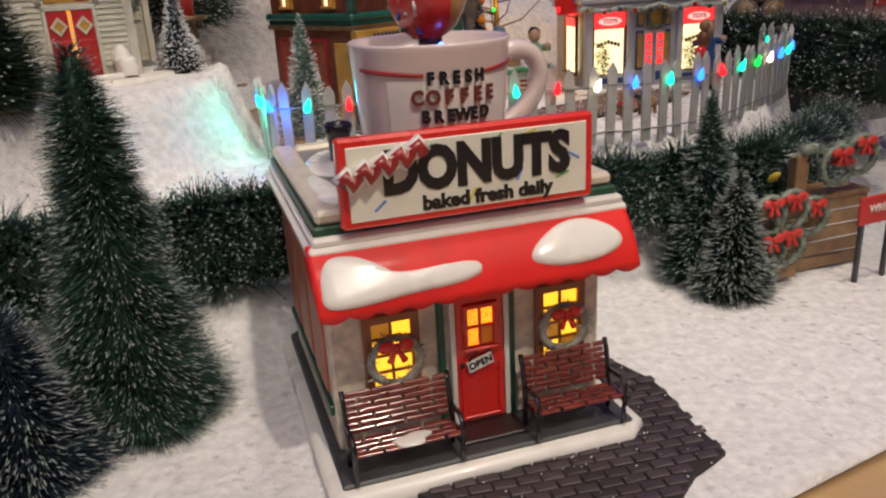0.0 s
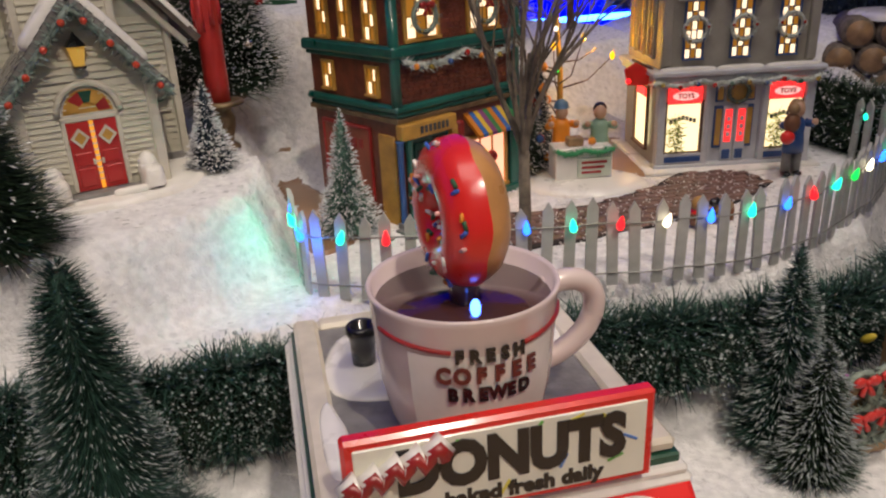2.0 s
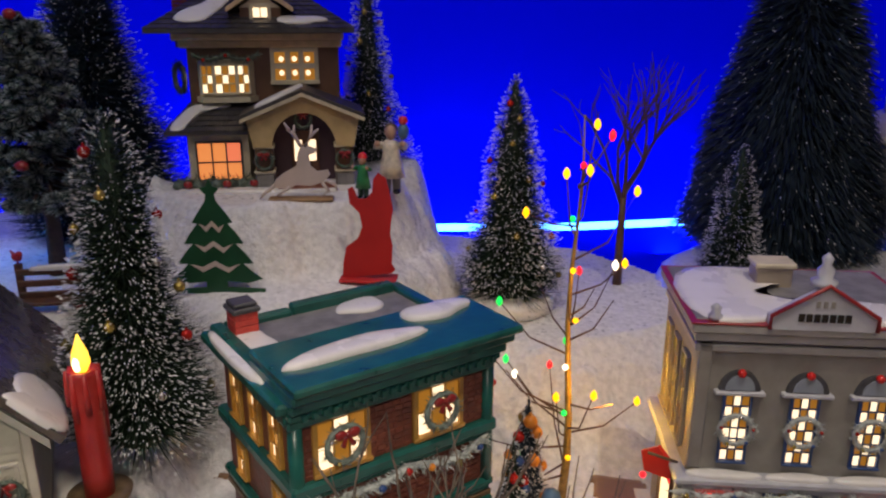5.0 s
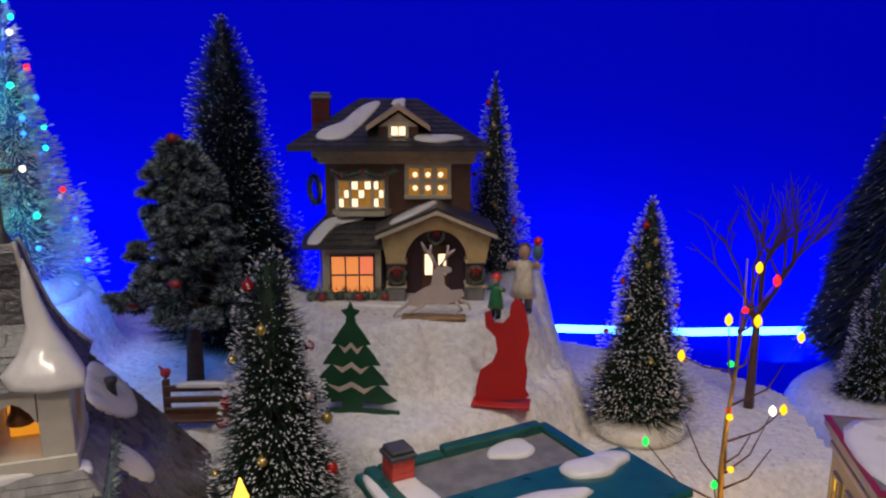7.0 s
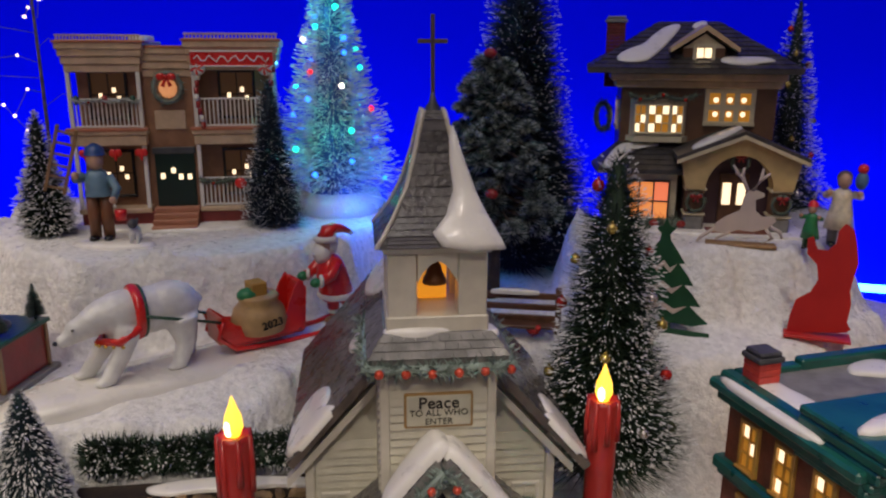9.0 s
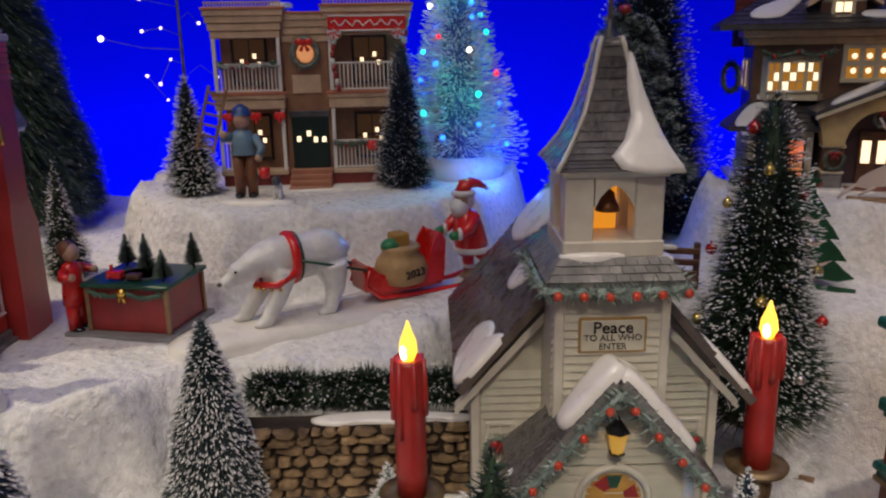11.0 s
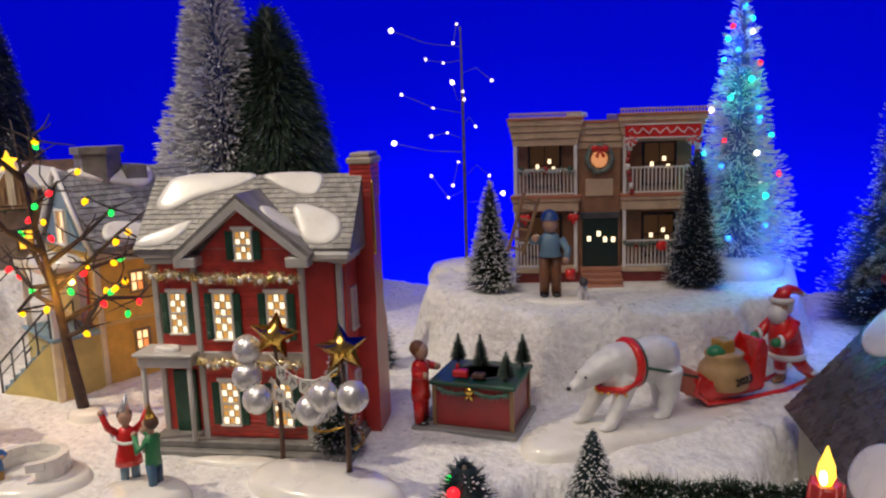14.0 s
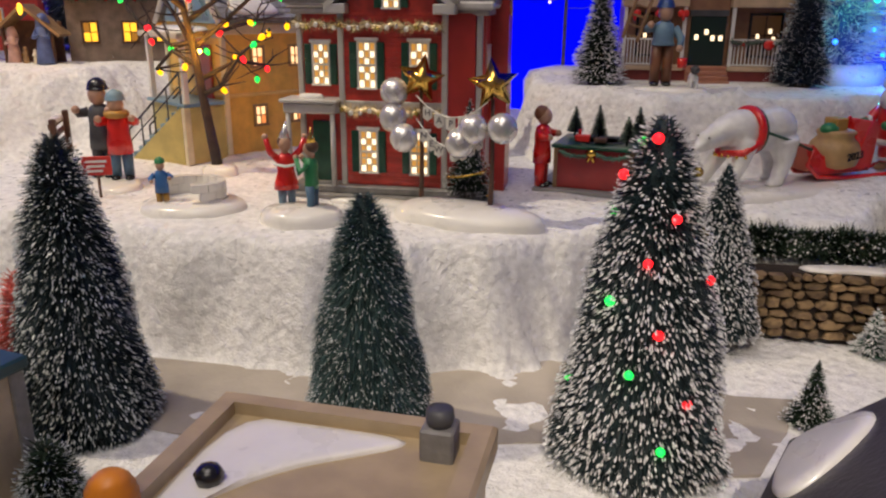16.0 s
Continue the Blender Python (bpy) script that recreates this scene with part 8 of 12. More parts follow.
    window(bay, pose(0.057, 0.0375, 0.104), 0.022, 0.029, 3, 3, CREAM_TRIM, lit=(LIT_WHITE, AMBER), share=0.3, rim=0.003)
    window(bay, pose(0.0365, 0.0375, 0.104), 0.011, 0.029, 2, 3, CREAM_TRIM, lit=(LIT_WHITE, AMBER), share=0.3, rim=0.002)
    window(bay, pose(0.0775, 0.0375, 0.104), 0.011, 0.029, 2, 3, CREAM_TRIM, lit=(LIT_WHITE, AMBER), share=0.3, rim=0.002)
    garland(root, [(0.022 + 0.0075 * i, 0.032, 0.146 - 0.006 * math.sin(math.pi * (i % 5) / 5)) for i in range(11)], 0.0036, seed=61, material=WREATH, baubles=[BALL_RED] * 3)
    uw = window(root, pose(0.136, 0.0485, 0.116), 0.046, 0.031, 3, 2, CREAM_TRIM, lit=(AMBER, AMBER), share=1, rim=0.005, bar=0.006)
    # glowing dots added for the round bright centre of each pane
    for i in range(6):
        part("pane_lamp", Shape().ball((-0.0153 + 0.0153 * (i % 3), 0.0, 0.0078 + 0.0155 * (i // 3)), (0.0030, 0.0012, 0.0030), n=10, rows=6), LIT_WHITE, uw)
    window(root, pose(0.0135, 0.085, 0.105, 0, 0, -90), 0.016, 0.030, 2, 3, CREAM_TRIM, lit=(LIT_WHITE, AMBER), share=0.6, rim=0.003)
    window(root, pose(0.0135, 0.12, 0.105, 0, 0, -90), 0.016, 0.030, 2, 3, CREAM_TRIM, lit=(LIT_WHITE, AMBER), share=0.6, rim=0.003)
    wreath(root, pose(-0.004, 0.098, 0.115, 0, 0, -60), 0.016, None, seed=63)
    # ground-floor bay with lean-to roof
    low = part("lower_bay", Shape().slab([(0.004, 0.06), (0.012, 0.010), (0.080, 0.010), (0.085, 0.06)], 0.003, 0.066), CREAM_TRIM, root)
    s = Shape()
    s.add([(-0.010, -0.004, 0.066), (0.086, -0.004, 0.066), (0.086, 0.055, 0.092), (0.014, 0.055, 0.092), (-0.016, 0.060, 0.066), (-0.010, -0.004, 0.0625), (0.086, -0.004, 0.0625), (-0.016, 0.060, 0.0625)], [(0, 1, 2, 3), (0, 3, 4), (0, 5, 6, 1), (4, 7, 5, 0)])
    rf = part("lower_roof", s, DARK_ROOF, low)
    tagged(part("shingles", shingles(Shape(), (-0.010, -0.004, 0.0665), (0.086, -0.004, 0.0665), (0.086, 0.055, 0.0925), (0.014, 0.055, 0.0925), 6, 12, 0.0013), DARK_ROOF, rf), kind="stuff")
    s = Shape()
    snow_patch(s, [(0.002, 0.002), (0.020, 0.0), (0.026, 0.018), (0.04, 0.042), (0.07, 0.05), (0.07, 0.058), (0.03, 0.058), (0.016, 0.040)], 0.003, slope_m((-0.010, -0.004, 0.0665), (0.086, -0.004, 0.0665), (-0.010, 0.055, 0.0925)))
    part("roof_snow", s, GLAZE_SNOW, rf)
    window(low, pose(0.0465, 0.0090, 0.009), 0.048, 0.043, 3, 2, DARK_GREY, lit=(LIT_ORANGE, glow("rose_pane", (1.0, 0.22, 0.10), 0.9, (0.5, 0.2, 0.1))), share=0.7, rim=0.002, bar=0.0018)
    bush = Shape()
    for i in range(9):
        bush.ball((0.002 + i * 0.010, 0.0, 0.006), (0.009, 0.008, 0.008), n=8, rows=6)
    tuft(bush, [(0.0, -0.002, 0.008), (0.09, -0.002, 0.008)], 0.010, 700, 0.006, random.Random(6))
    part("shrub", bush, WREATH, root)
    for x in (0.012, 0.055, 0.085):
        part("shrub_bow", Shape().ball((x, -0.012, 0.010), (0.005, 0.003, 0.004)), DEEP_RED, root)
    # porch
    # back wall coloured dark, so the porch's shade is in the paint
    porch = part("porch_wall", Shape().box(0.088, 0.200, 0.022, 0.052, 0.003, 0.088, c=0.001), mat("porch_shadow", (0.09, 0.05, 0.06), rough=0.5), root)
    for x in (0.098, 0.189):
        part("stone_pier", Shape().box(x - 0.011, x + 0.011, -0.012, 0.012, 0.002, 0.020, c=0.002), STONE_GREY, porch)
        part("pier_cap", Shape().box(x - 0.012, x + 0.012, -0.013, 0.013, 0.020, 0.023, c=0.001), CREAM_TRIM, porch)
        part("pillar", Shape().box(x - 0.010, x + 0.010, -0.010, 0.010, 0.023, 0.047, c=0.001), BW, porch)
        part("pillar_cap", Shape().box(x - 0.012, x + 0.012, -0.012, 0.012, 0.047, 0.0505, c=0.001), CREAM_TRIM, porch)
        wreath(porch, pose(x, -0.014, 0.035), 0.0095, DEEP_RED, seed=int(x * 1000))
    arch = []
    for i in range(17):
        a = math.pi * i / 16
        arch.append((0.1435 - 0.036 * math.cos(a), 0.048 + 0.038 * math.sin(a)))
        s = Shape()
    n = len(arch)
    prism_xz(s, [(x, z) for x, z in arch[: n // 2 + 1]] + [(0.1435, 0.107), (0.080, 0.082), (0.087, 0.048)], -0.012, 0.012)
    prism_xz(s, [(x, z) for x, z in arch[n // 2:]] + [(0.200, 0.048), (0.207, 0.082), (0.1435, 0.107)], -0.012, 0.012)
    part("porch_arch", s, mat("arch_cream", (0.60, 0.44, 0.20), rough=0.4, var=0.15, bump=0.12, coat=0.15), porch)
    for sx in (-1, 1):
        s = Shape()
        e0, r0 = (0.1435 + sx * 0.069, 0.080), (0.1435, 0.1075)
        prism_xz(s, [e0, r0, (r0[0], r0[1] + 0.005), (e0[0], e0[1] + 0.005)], -0.020, 0.055)
        part("porch_roof", s, DARK_ROOF, porch)
        s = Shape()
        prism_xz(s, [(e0[0], e0[1] - 0.003), (r0[0], r0[1] - 0.003), (r0[0], r0[1] + 0.001), (e0[0], e0[1] + 0.001)], -0.0215, -0.018)
        part("barge_board", s, CREAM_TRIM, porch)
    s = Shape()
    snow_patch(s, [(0.016, 0.004), (0.03, 0.002), (0.05, 0.004), (0.072, 0.018), (0.078, 0.03), (0.06, 0.036), (0.04, 0.034), (0.02, 0.02)], 0.0035, slope_m((0.0745, -0.018, 0.085), (0.1435, -0.018, 0.1125), (0.0745, 0.05, 0.086)))
    part("porch_snow", s, GLAZE_SNOW, porch)
    door = part("door", Shape().box(0.128, 0.160, 0.018, 0.023, 0.006, 0.062, c=0.0006), WOOD_BROWN, porch)
    for x in (0.136, 0.152):
        part("door_pane", Shape().box(x - 0.0045, x + 0.0045, 0.0165, 0.019, 0.028, 0.052, c=0.0003), LIT_WHITE, door)
    wreath(porch, pose(0.1435, -0.006, 0.078), 0.009, DEEP_RED, seed=71)
    part("porch_step", Shape().box(0.112, 0.178, -0.026, 0.0, 0.002, 0.006, c=0.001), mat("step_brick", (0.22, 0.07, 0.04), rough=0.5), porch)


brown_house()


def railing(parent, x0, x1, y, z, h, n, material):
    part("rail", Shape().box(x0, x1, y - 0.0012, y + 0.0012, z + h - 0.002, z + h, c=0.0003), material, parent)
    part("rail", Shape().box(x0, x1, y - 0.0012, y + 0.0012, z, z + 0.0018, c=0.0003), material, parent)
    me = Shape().box(-0.0008, 0.0008, -0.0008, 0.0008, 0.001, h - 0.001, material, c=0.0002).mesh("baluster")
    for i in range(n):
        ob = new("baluster", me)
        ob.parent = parent
        ob.matrix_local = pose(x0 + (x1 - x0) * (i + 0.5) / n, y, z)


SALMON = mat("salmon_edge", (0.48, 0.17, 0.09), rough=0.4, var=0.15, coat=0.2)


def balcony_house():
    root = thing("balcony_house", pose(-0.8286, 0.7996, 0.355, 0, 0, 40) @ Matrix.Diagonal((0.932, 0.932, 1, 1)), "tan two-storey townhouse with white balconies and candy-cane trim", "house")
    part("snow_base", Shape().slab([(-0.008, -0.016), (0.07, -0.030), (0.15, -0.034), (0.235, -0.016), (0.235, 0.10), (-0.008, 0.10)], 0, 0.005, inset=0.003), GLAZE_SNOW, root)
    part("wall", Shape().box(0.006, 0.222, 0.022, 0.110, 0.003, 0.186, c=0.001), DINER_TAN, root)
    part("middle_bay", Shape().box(0.080, 0.134, 0.010, 0.030, 0.003, 0.186, c=0.001), DINER_TAN, root)
    part("foundation", Shape().box(0.002, 0.226, 0.002, 0.030, 0.002, 0.019, c=0.001), mat("base_brick", (0.20, 0.03, 0.025), rough=0.5, bump=0.2), root)
    # stepped cornices over the three parts
    for x0, x1, y0, top, o in ((0.0, 0.080, 0.0, 0.196, 0.006), (0.080, 0.136, 0.008, 0.191, 0.001), (0.134, 0.228, 0.0, 0.198, 0.006)):
        s = Shape()
        for i, (dz, oo) in enumerate(((0.030, 0.0), (0.022, 0.002), (0.014, 0.004), (0.007, 0.006))):
            s.box(x0 - oo * (o > 0.002), x1 + oo * (o > 0.002), y0 - oo, 0.110, top - dz, top - dz + 0.008, c=0.001)
        part("cornice", s, DINER_TRIM, root)
        part("cornice_line", Shape().box(x0 - 0.0075 * (o > 0.002), x1 + 0.0075 * (o > 0.002), y0 - 0.0075, y0 + 0.002, top - 0.0005, top + 0.0022, c=0.0005), SALMON, root)
        if o > 0.002:
            railing(root, x0 - 0.004, x1 + 0.004, y0 - 0.004, top + 0.001, 0.007, 26, DINER_TRIM)
    part("roof", Shape().box(0.004, 0.224, 0.010, 0.112, 0.186, 0.1925, c=0.001), STONE_GREY, root)
    s = Shape()
    snow_patch(s, blob_outline(0.080, 0.02, 0.014, 0.012, 2, rough=0.2), 0.004, pose(0, 0, 0.199))
    part("roof_snow", s, GLAZE_SNOW, root)
    # red and white drape on the right-hand cornice
    part("drape", Shape().box(0.136, 0.226, -0.0075, -0.005, 0.172, 0.188, c=0.001), RED, root, "red drape with white scrollwork")
    part("drape_script", Shape().tube([(0.140 + 0.0041 * i, -0.0084, 0.180 + 0.0035 * math.sin(i * 1.9)) for i in range(21)], 0.0008, n=5), WHITE, root)
    for z in (0.1725, 0.1875):
        part("drape_edge", Shape().box(0.136, 0.226, -0.0085, -0.007, z - 0.0008, z + 0.0008, c=0.0002), WHITE, root)
    # floors and posts
    for x0, x1 in ((0.0, 0.080), (0.134, 0.226)):
        part("balcony_floor", Shape().box(x0 - 0.003, x1 + 0.003, -0.003, 0.024, 0.101, 0.1085, c=0.0015).box(x0 - 0.001, x1 + 0.001, -0.001, 0.024, 0.090, 0.101, c=0.001), DINER_TRIM, root)
        part("floor_edge", Shape().box(x0 - 0.0042, x1 + 0.0042, -0.0042, 0.004, 0.1055, 0.1090, c=0.0006), SALMON, root)
        part("porch_floor", Shape().box(x0, x1, -0.001, 0.024, 0.017, 0.0225, c=0.001), DINER_TRIM, root)
        for z0, z1 in ((0.0225, 0.090), (0.1085, 0.172)):
            for x in (x0 + 0.003, x1 - 0.003):
                part("post", Shape().box(x - 0.0022, x + 0.0022, 0.0005, 0.0049, z0, z1, c=0.0005), WHITE, root)
        railing(root, x0 + 0.006, x1 - 0.006, 0.0028, 0.1095, 0.030, 15 if x0 < 0.1 else 17, WHITE)
        if x0 > 0.1:
            railing(root, x0 + 0.006, x1 - 0.006, 0.0028, 0.0235, 0.031, 17, WHITE)
        else:
            railing(root, x0 + 0.006, x1 - 0.040, 0.0028, 0.0235, 0.031, 8, WHITE)
    for x in (0.014, 0.046, 0.074):
        part("bow", Shape().ball((x - 0.003, -0.002, 0.083), (0.0042, 0.002, 0.0044)).ball((x + 0.003, -0.002, 0.083), (0.0042, 0.002, 0.0044)).ball((x, -0.003, 0.079), (0.002, 0.002, 0.005)), RED, root)
    garland(root, [(0.006 + 0.007 * i, -0.002, 0.139 - 0.003 * abs(math.sin(i * 0.8))) for i in range(11)], 0.0026, seed=85, material=PALE_GARLAND, baubles=[BALL_RED, BALL_SILVER])
    # windows, mostly dark with a few bright spots
    dark = glow("dusky_pane", (0.6, 0.25, 0.08), 0.05, (0.03, 0.02, 0.015))
    for x, z in ((0.040, 0.119), (0.182, 0.119), (0.040, 0.035), (0.182, 0.035)):
        w = window(root, pose(x, 0.021, z), 0.036, 0.046, 2, 2, BLACK, lit=(dark, dark), share=1, rim=0.003)
        for dx, dz in ((-0.009, 0.022), (0.006, 0.028), (0.011, 0.019)):
            part("candle_glow", Shape().box(dx - 0.0021, dx + 0.0021, -0.0014, 0.0, dz - 0.0026, dz + 0.0026, c=0.0004), LIT_WHITE, w)
    garland(root, [(0.136 + 0.009 * i, -0.001, 0.052 - 0.003 * abs(math.sin(i * 0.8))) for i in range(11)], 0.003, seed=81, material=WREATH, baubles=[BALL_RED] * 3)
    part("bow", Shape().ball((0.182, -0.004, 0.048), (0.007, 0.003, 0.006)), RED, root)
    for x in (0.010, 0.040, 0.070):
        part("baluster_bow", Shape().ball((x, -0.001, 0.138), (0.0035, 0.002, 0.005)), DARK_GREEN if x != 0.04 else DEEP_RED, root)
    door = part("door", Shape().box(0.086, 0.130, 0.007, 0.011, 0.022, 0.080, c=0.0005), mat("door_green", (0.006, 0.022, 0.016), rough=0.35), root)
    for dx, dz in ((0.094, 0.056), (0.106, 0.062), (0.114, 0.055), (0.124, 0.055)):
        part("door_glow", Shape().box(dx - 0.0024, dx + 0.0024, 0.0052, 0.008, dz - 0.003, dz + 0.003, c=0.0005), LIT_WHITE, door)
    part("transom", Shape().box(0.084, 0.132, 0.006, 0.011, 0.080, 0.087, c=0.0005), DARK_GREY, door)
    # round wreath window with a red bow, on the upper middle
    wreath(root, pose(0.107, 0.006, 0.150), 0.015, RED, material=GARLAND, seed=83)
    part("round_glow", Shape().lathe([(0.010, 0), (0.010, 0.002), (0.001, 0.0021)], n=20, m=pose(0.107, 0.0095, 0.149, 90)), glow("round_pane", (1.0, 0.40, 0.15), 0.6, (0.6, 0.3, 0.2)), root)
    part("panel", Shape().box(0.090, 0.124, 0.008, 0.011, 0.106, 0.126, c=0.0006), DINER_TRIM, root)
    # candy canes and peppermint discs
    for x in (0.139, 0.221):
        for i in range(9):
            q = 0.006 * abs(i - 4.5) / 4.5
            part("cane_stripe", Shape().tube([(x + q, -0.004, 0.108 + i * 0.0072), (x + q, -0.004, 0.1146 + i * 0.0072)], 0.0027, n=8), WHITE if i % 3 == 1 else DEEP_RED, root)
        part("peppermint", Shape().lathe([(0.0085, 0), (0.0085, 0.002), (0.006, 0.0034), (0.001, 0.0036)], n=18, m=pose(x + (0.004 if x < 0.2 else -0.004), -0.004, 0.171, 90)), WHITE, root)
        for i in range(6):
            a = math.pi * i / 3
            part("mint_swirl", Shape().tube([(x + (0.004 if x < 0.2 else -0.004) + q * math.cos(a + 60 * q), -0.0078, 0.171 + q * math.sin(a + 60 * q)) for q in (0.0008, 0.003, 0.0055, 0.0078)], [0.0006, 0.0009, 0.0012, 0.0015], n=5), RED, root)
    for i in range(4):
        part("step", Shape().box(0.083, 0.133, -0.030 + i * 0.009, 0.012, 0.002 + i * 0.0052, 0.0072 + i * 0.0052, c=0.0006), mat("step_salmon", (0.45, 0.20, 0.12), rough=0.5), root)
    for y in (0.045, 0.085):
        for z in (0.030, 0.118):
            window(root, pose(0.2225, y, z, 0, 0, 90), 0.018, 0.042, 2, 3, PALE_BLUE, lit=(LIT, dark), share=0.5, rim=0.003)


balcony_house()


SASH_WHITE = mat("sash_white", (0.74, 0.71, 0.64), rough=0.35, var=0.08, coat=0.2)
SASH_AMBER = glow("pale_amber", (1.0, 0.46, 0.07), 0.5, (0.5, 0.35, 0.15))


def red_house():
    root = thing("red_house", pose(-0.9125, 0.3925, 0.268, 0, 0, 36) @ Matrix.Diagonal((0.91, 0.93, 0.99, 1)), "red brick house with grey roof, green shutters and chimney", "house")
    GREYT = mat("house_grey_trim", (0.48, 0.46, 0.43), rough=0.4, var=0.12, scale=60, bump=0.12, coat=0.2)
    part("porch_base", Shape().box(-0.012, 0.203, -0.020, 0.10, 0.0, 0.006, c=0.001).box(-0.006, 0.199, -0.012, 0.10, 0.006, 0.013, c=0.001), STONE_GREY, root)
    part("wall", Shape().box(0.0, 0.195, 0.014, 0.112, 0.012, 0.180, c=0.001), BRICK_RED, root)
    part("front_wall", Shape().box(0.050, 0.158, 0.0, 0.02, 0.012, 0.180, c=0.001), BRICK_RED, root)
    part("side_bay", Shape().slab([(0.157, 0.0), (0.186, 0.008), (0.188, 0.02), (0.157, 0.02)], 0.012, 0.174), mat("smooth_bay_red", (0.42, 0.03, 0.024), rough=0.4, var=0.15, scale=50, bump=0.1, coat=0.2), root)
    # courses
    for i in range(37):
        z = 0.014 + i * 0.0045
        if not (0.083 < z < 0.095):
            part("brick_course", Shape().box(0.0515, 0.1565, -0.0007, 0.001, z, z + 0.0034, c=0.0003), BRICK_RED, root)
    for x in (0.050, 0.157):
        part("corner_post", Shape().box(x - 0.003, x + 0.003, -0.003, 0.003, 0.012, 0.174, c=0.0008), GREYT, root)
    for x, y in ((0.001, 0.014), (0.195, 0.060), (0.190, 0.012)):
        part("corner_post", Shape().box(x - 0.003, x + 0.003, y - 0.003, y + 0.003, 0.012, 0.174, c=0.0008), GREYT, root)
    part("cornice", Shape().box(-0.010, 0.205, 0.003, 0.118, 0.178, 0.185, c=0.002).box(-0.006, 0.200, 0.007, 0.114, 0.172, 0.178, c=0.0015).box(0.1605, 0.206, -0.006, 0.002, 0.177, 0.1845, c=0.002), GREYT, root)
    # roof
    s = Shape()
    prism_yz(s, [(0.000, 0.186), (0.056, 0.246), (0.118, 0.186), (0.118, 0.182), (0.000, 0.182)], -0.011, 0.206)
    roof = part("roof", s, GREY_ROOF, root)
    tagged(part("shingles", shingles(Shape(), (-0.011, -0.0005, 0.1865), (0.206, -0.0005, 0.1865), (0.206, 0.056, 0.2468), (-0.011, 0.056, 0.2468), 15, 38, 0.0012), mat("pale_shingle", (0.37, 0.35, 0.32), rough=0.5, var=0.25, scale=90, bump=0.3, bscale=300, coat=0.1, island=0.2), roof), kind="stuff")
    m = slope_m((-0.011, -0.0005, 0.1865), (0.206, -0.0005, 0.1865), (-0.011, 0.056, 0.2468))
    s = Shape()
    snow_patch(s, [(0.008, 0.046), (0.026, 0.040), (0.052, 0.058), (0.092, 0.068), (0.112, 0.080), (0.10, 0.086), (0.02, 0.085), (0.012, 0.066)], 0.003, m)
    snow_patch(s, [(0.112, 0.083), (0.122, 0.075), (0.146, 0.062), (0.166, 0.056), (0.178, 0.060), (0.180, 0.084), (0.142, 0.085)], 0.0026, m)
    snow_patch(s, [(0.172, 0.005), (0.196, 0.003), (0.207, 0.016), (0.202, 0.034), (0.180, 0.044), (0.158, 0.050), (0.152, 0.044), (0.162, 0.024)], 0.0026, m)
    snow_patch(s, [(0.0, 0.002), (0.030, 0.003), (0.048, 0.016), (0.054, 0.032), (0.044, 0.029), (0.022, 0.020), (0.002, 0.012)], 0.0026, m)
    part("roof_snow", s, GLAZE_SNOW, roof)
    # front gable
    gab = part("gable", Shape().plate([(0.050, 0.176), (0.157, 0.176), (0.1035, 0.226)], 0.05, None, pose(0, -0.001, 0)), BRICK_RED, root)
    for sx in (-1, 1):
        s = Shape()
        e, r = (0.1035 + sx * 0.066, 0.180), (0.1035, 0.2310)
        prism_xz(s, [e, r, (r[0], r[1] + 0.005), (e[0] + sx * 0.003, e[1] + 0.004)], -0.014, 0.052)
        part("gable_roof", s, GREY_ROOF, gab)
        s = Shape()
        prism_xz(s, [(e[0] - sx * 0.004, e[1] - 0.002), (r[0], r[1] - 0.008), (r[0], r[1] + 0.001), (e[0], e[1] + 0.001)], -0.0165, -0.002)
        part("rake_trim", s, GREYT, gab)
        part("cornice_return", Shape().box(min(e[0], e[0] - sx * 0.022), max(e[0], e[0] - sx * 0.022), -0.016, 0.0, 0.173, 0.182, c=0.001), GREYT, gab)
        s = Shape()
        L0 = [(0.008, 0.006), (0.030, 0.004), (0.052, 0.010), (0.060, 0.030), (0.046, 0.040), (0.026, 0.034), (0.010, 0.024)]
        a, b = ((e[0], -0.010, e[1] + 0.004), (r[0], -0.010, r[1] + 0.005)) if sx < 0 else ((r[0], -0.010, r[1] + 0.005), (e[0], -0.010, e[1] + 0.004))
        snow_patch(s, [(x + (0.012 if sx > 0 else 0.014), y) for x, y in L0], 0.003, slope_m(a, b, (a[0], 0.05, a[2])))
        part("gable_snow", s, GLAZE_SNOW, gab)
    def shuttered(parent, x, y, z, w, h, nx, nz):
        wn = window(parent, pose(x, y - 0.0016, z), w, h, nx, nz, SASH_WHITE, lit=(LIT_WHITE, SASH_AMBER), share=0.5, rim=0.0022, bar=0.0011)
        part("meeting_rail", Shape().box(-w / 2, w / 2, -0.0022, 0.001, h / 2 - 0.0012, h / 2 + 0.0012, c=0.0003), SASH_WHITE, wn)
        for sx in (-1, 1):
            x0 = sx * (w / 2 + 0.0025)
            s = Shape()
            s.box(min(x0, x0 + sx * 0.0075), max(x0, x0 + sx * 0.0075), -0.0022, 0.0, -0.001, h + 0.001, c=0.0005)
            for i in range(int(h / 0.0026)):
                s.box(min(x0 + sx * 0.0012, x0 + sx * 0.0063), max(x0 + sx * 0.0012, x0 + sx * 0.0063), -0.0030, -0.0018, 0.001 + i * 0.0026, 0.0028 + i * 0.0026, c=0.0002)
            part("shutter", s, DARK_GREEN, wn)
        part("lintel", Shape().box(-w / 2 - 0.004, w / 2 + 0.004, -0.003, 0.0, h + 0.002, h + 0.005, c=0.0005), WHITE, wn)
    shuttered(gab, 0.1035, -0.0022, 0.179, 0.0145, 0.0235, 3, 4)
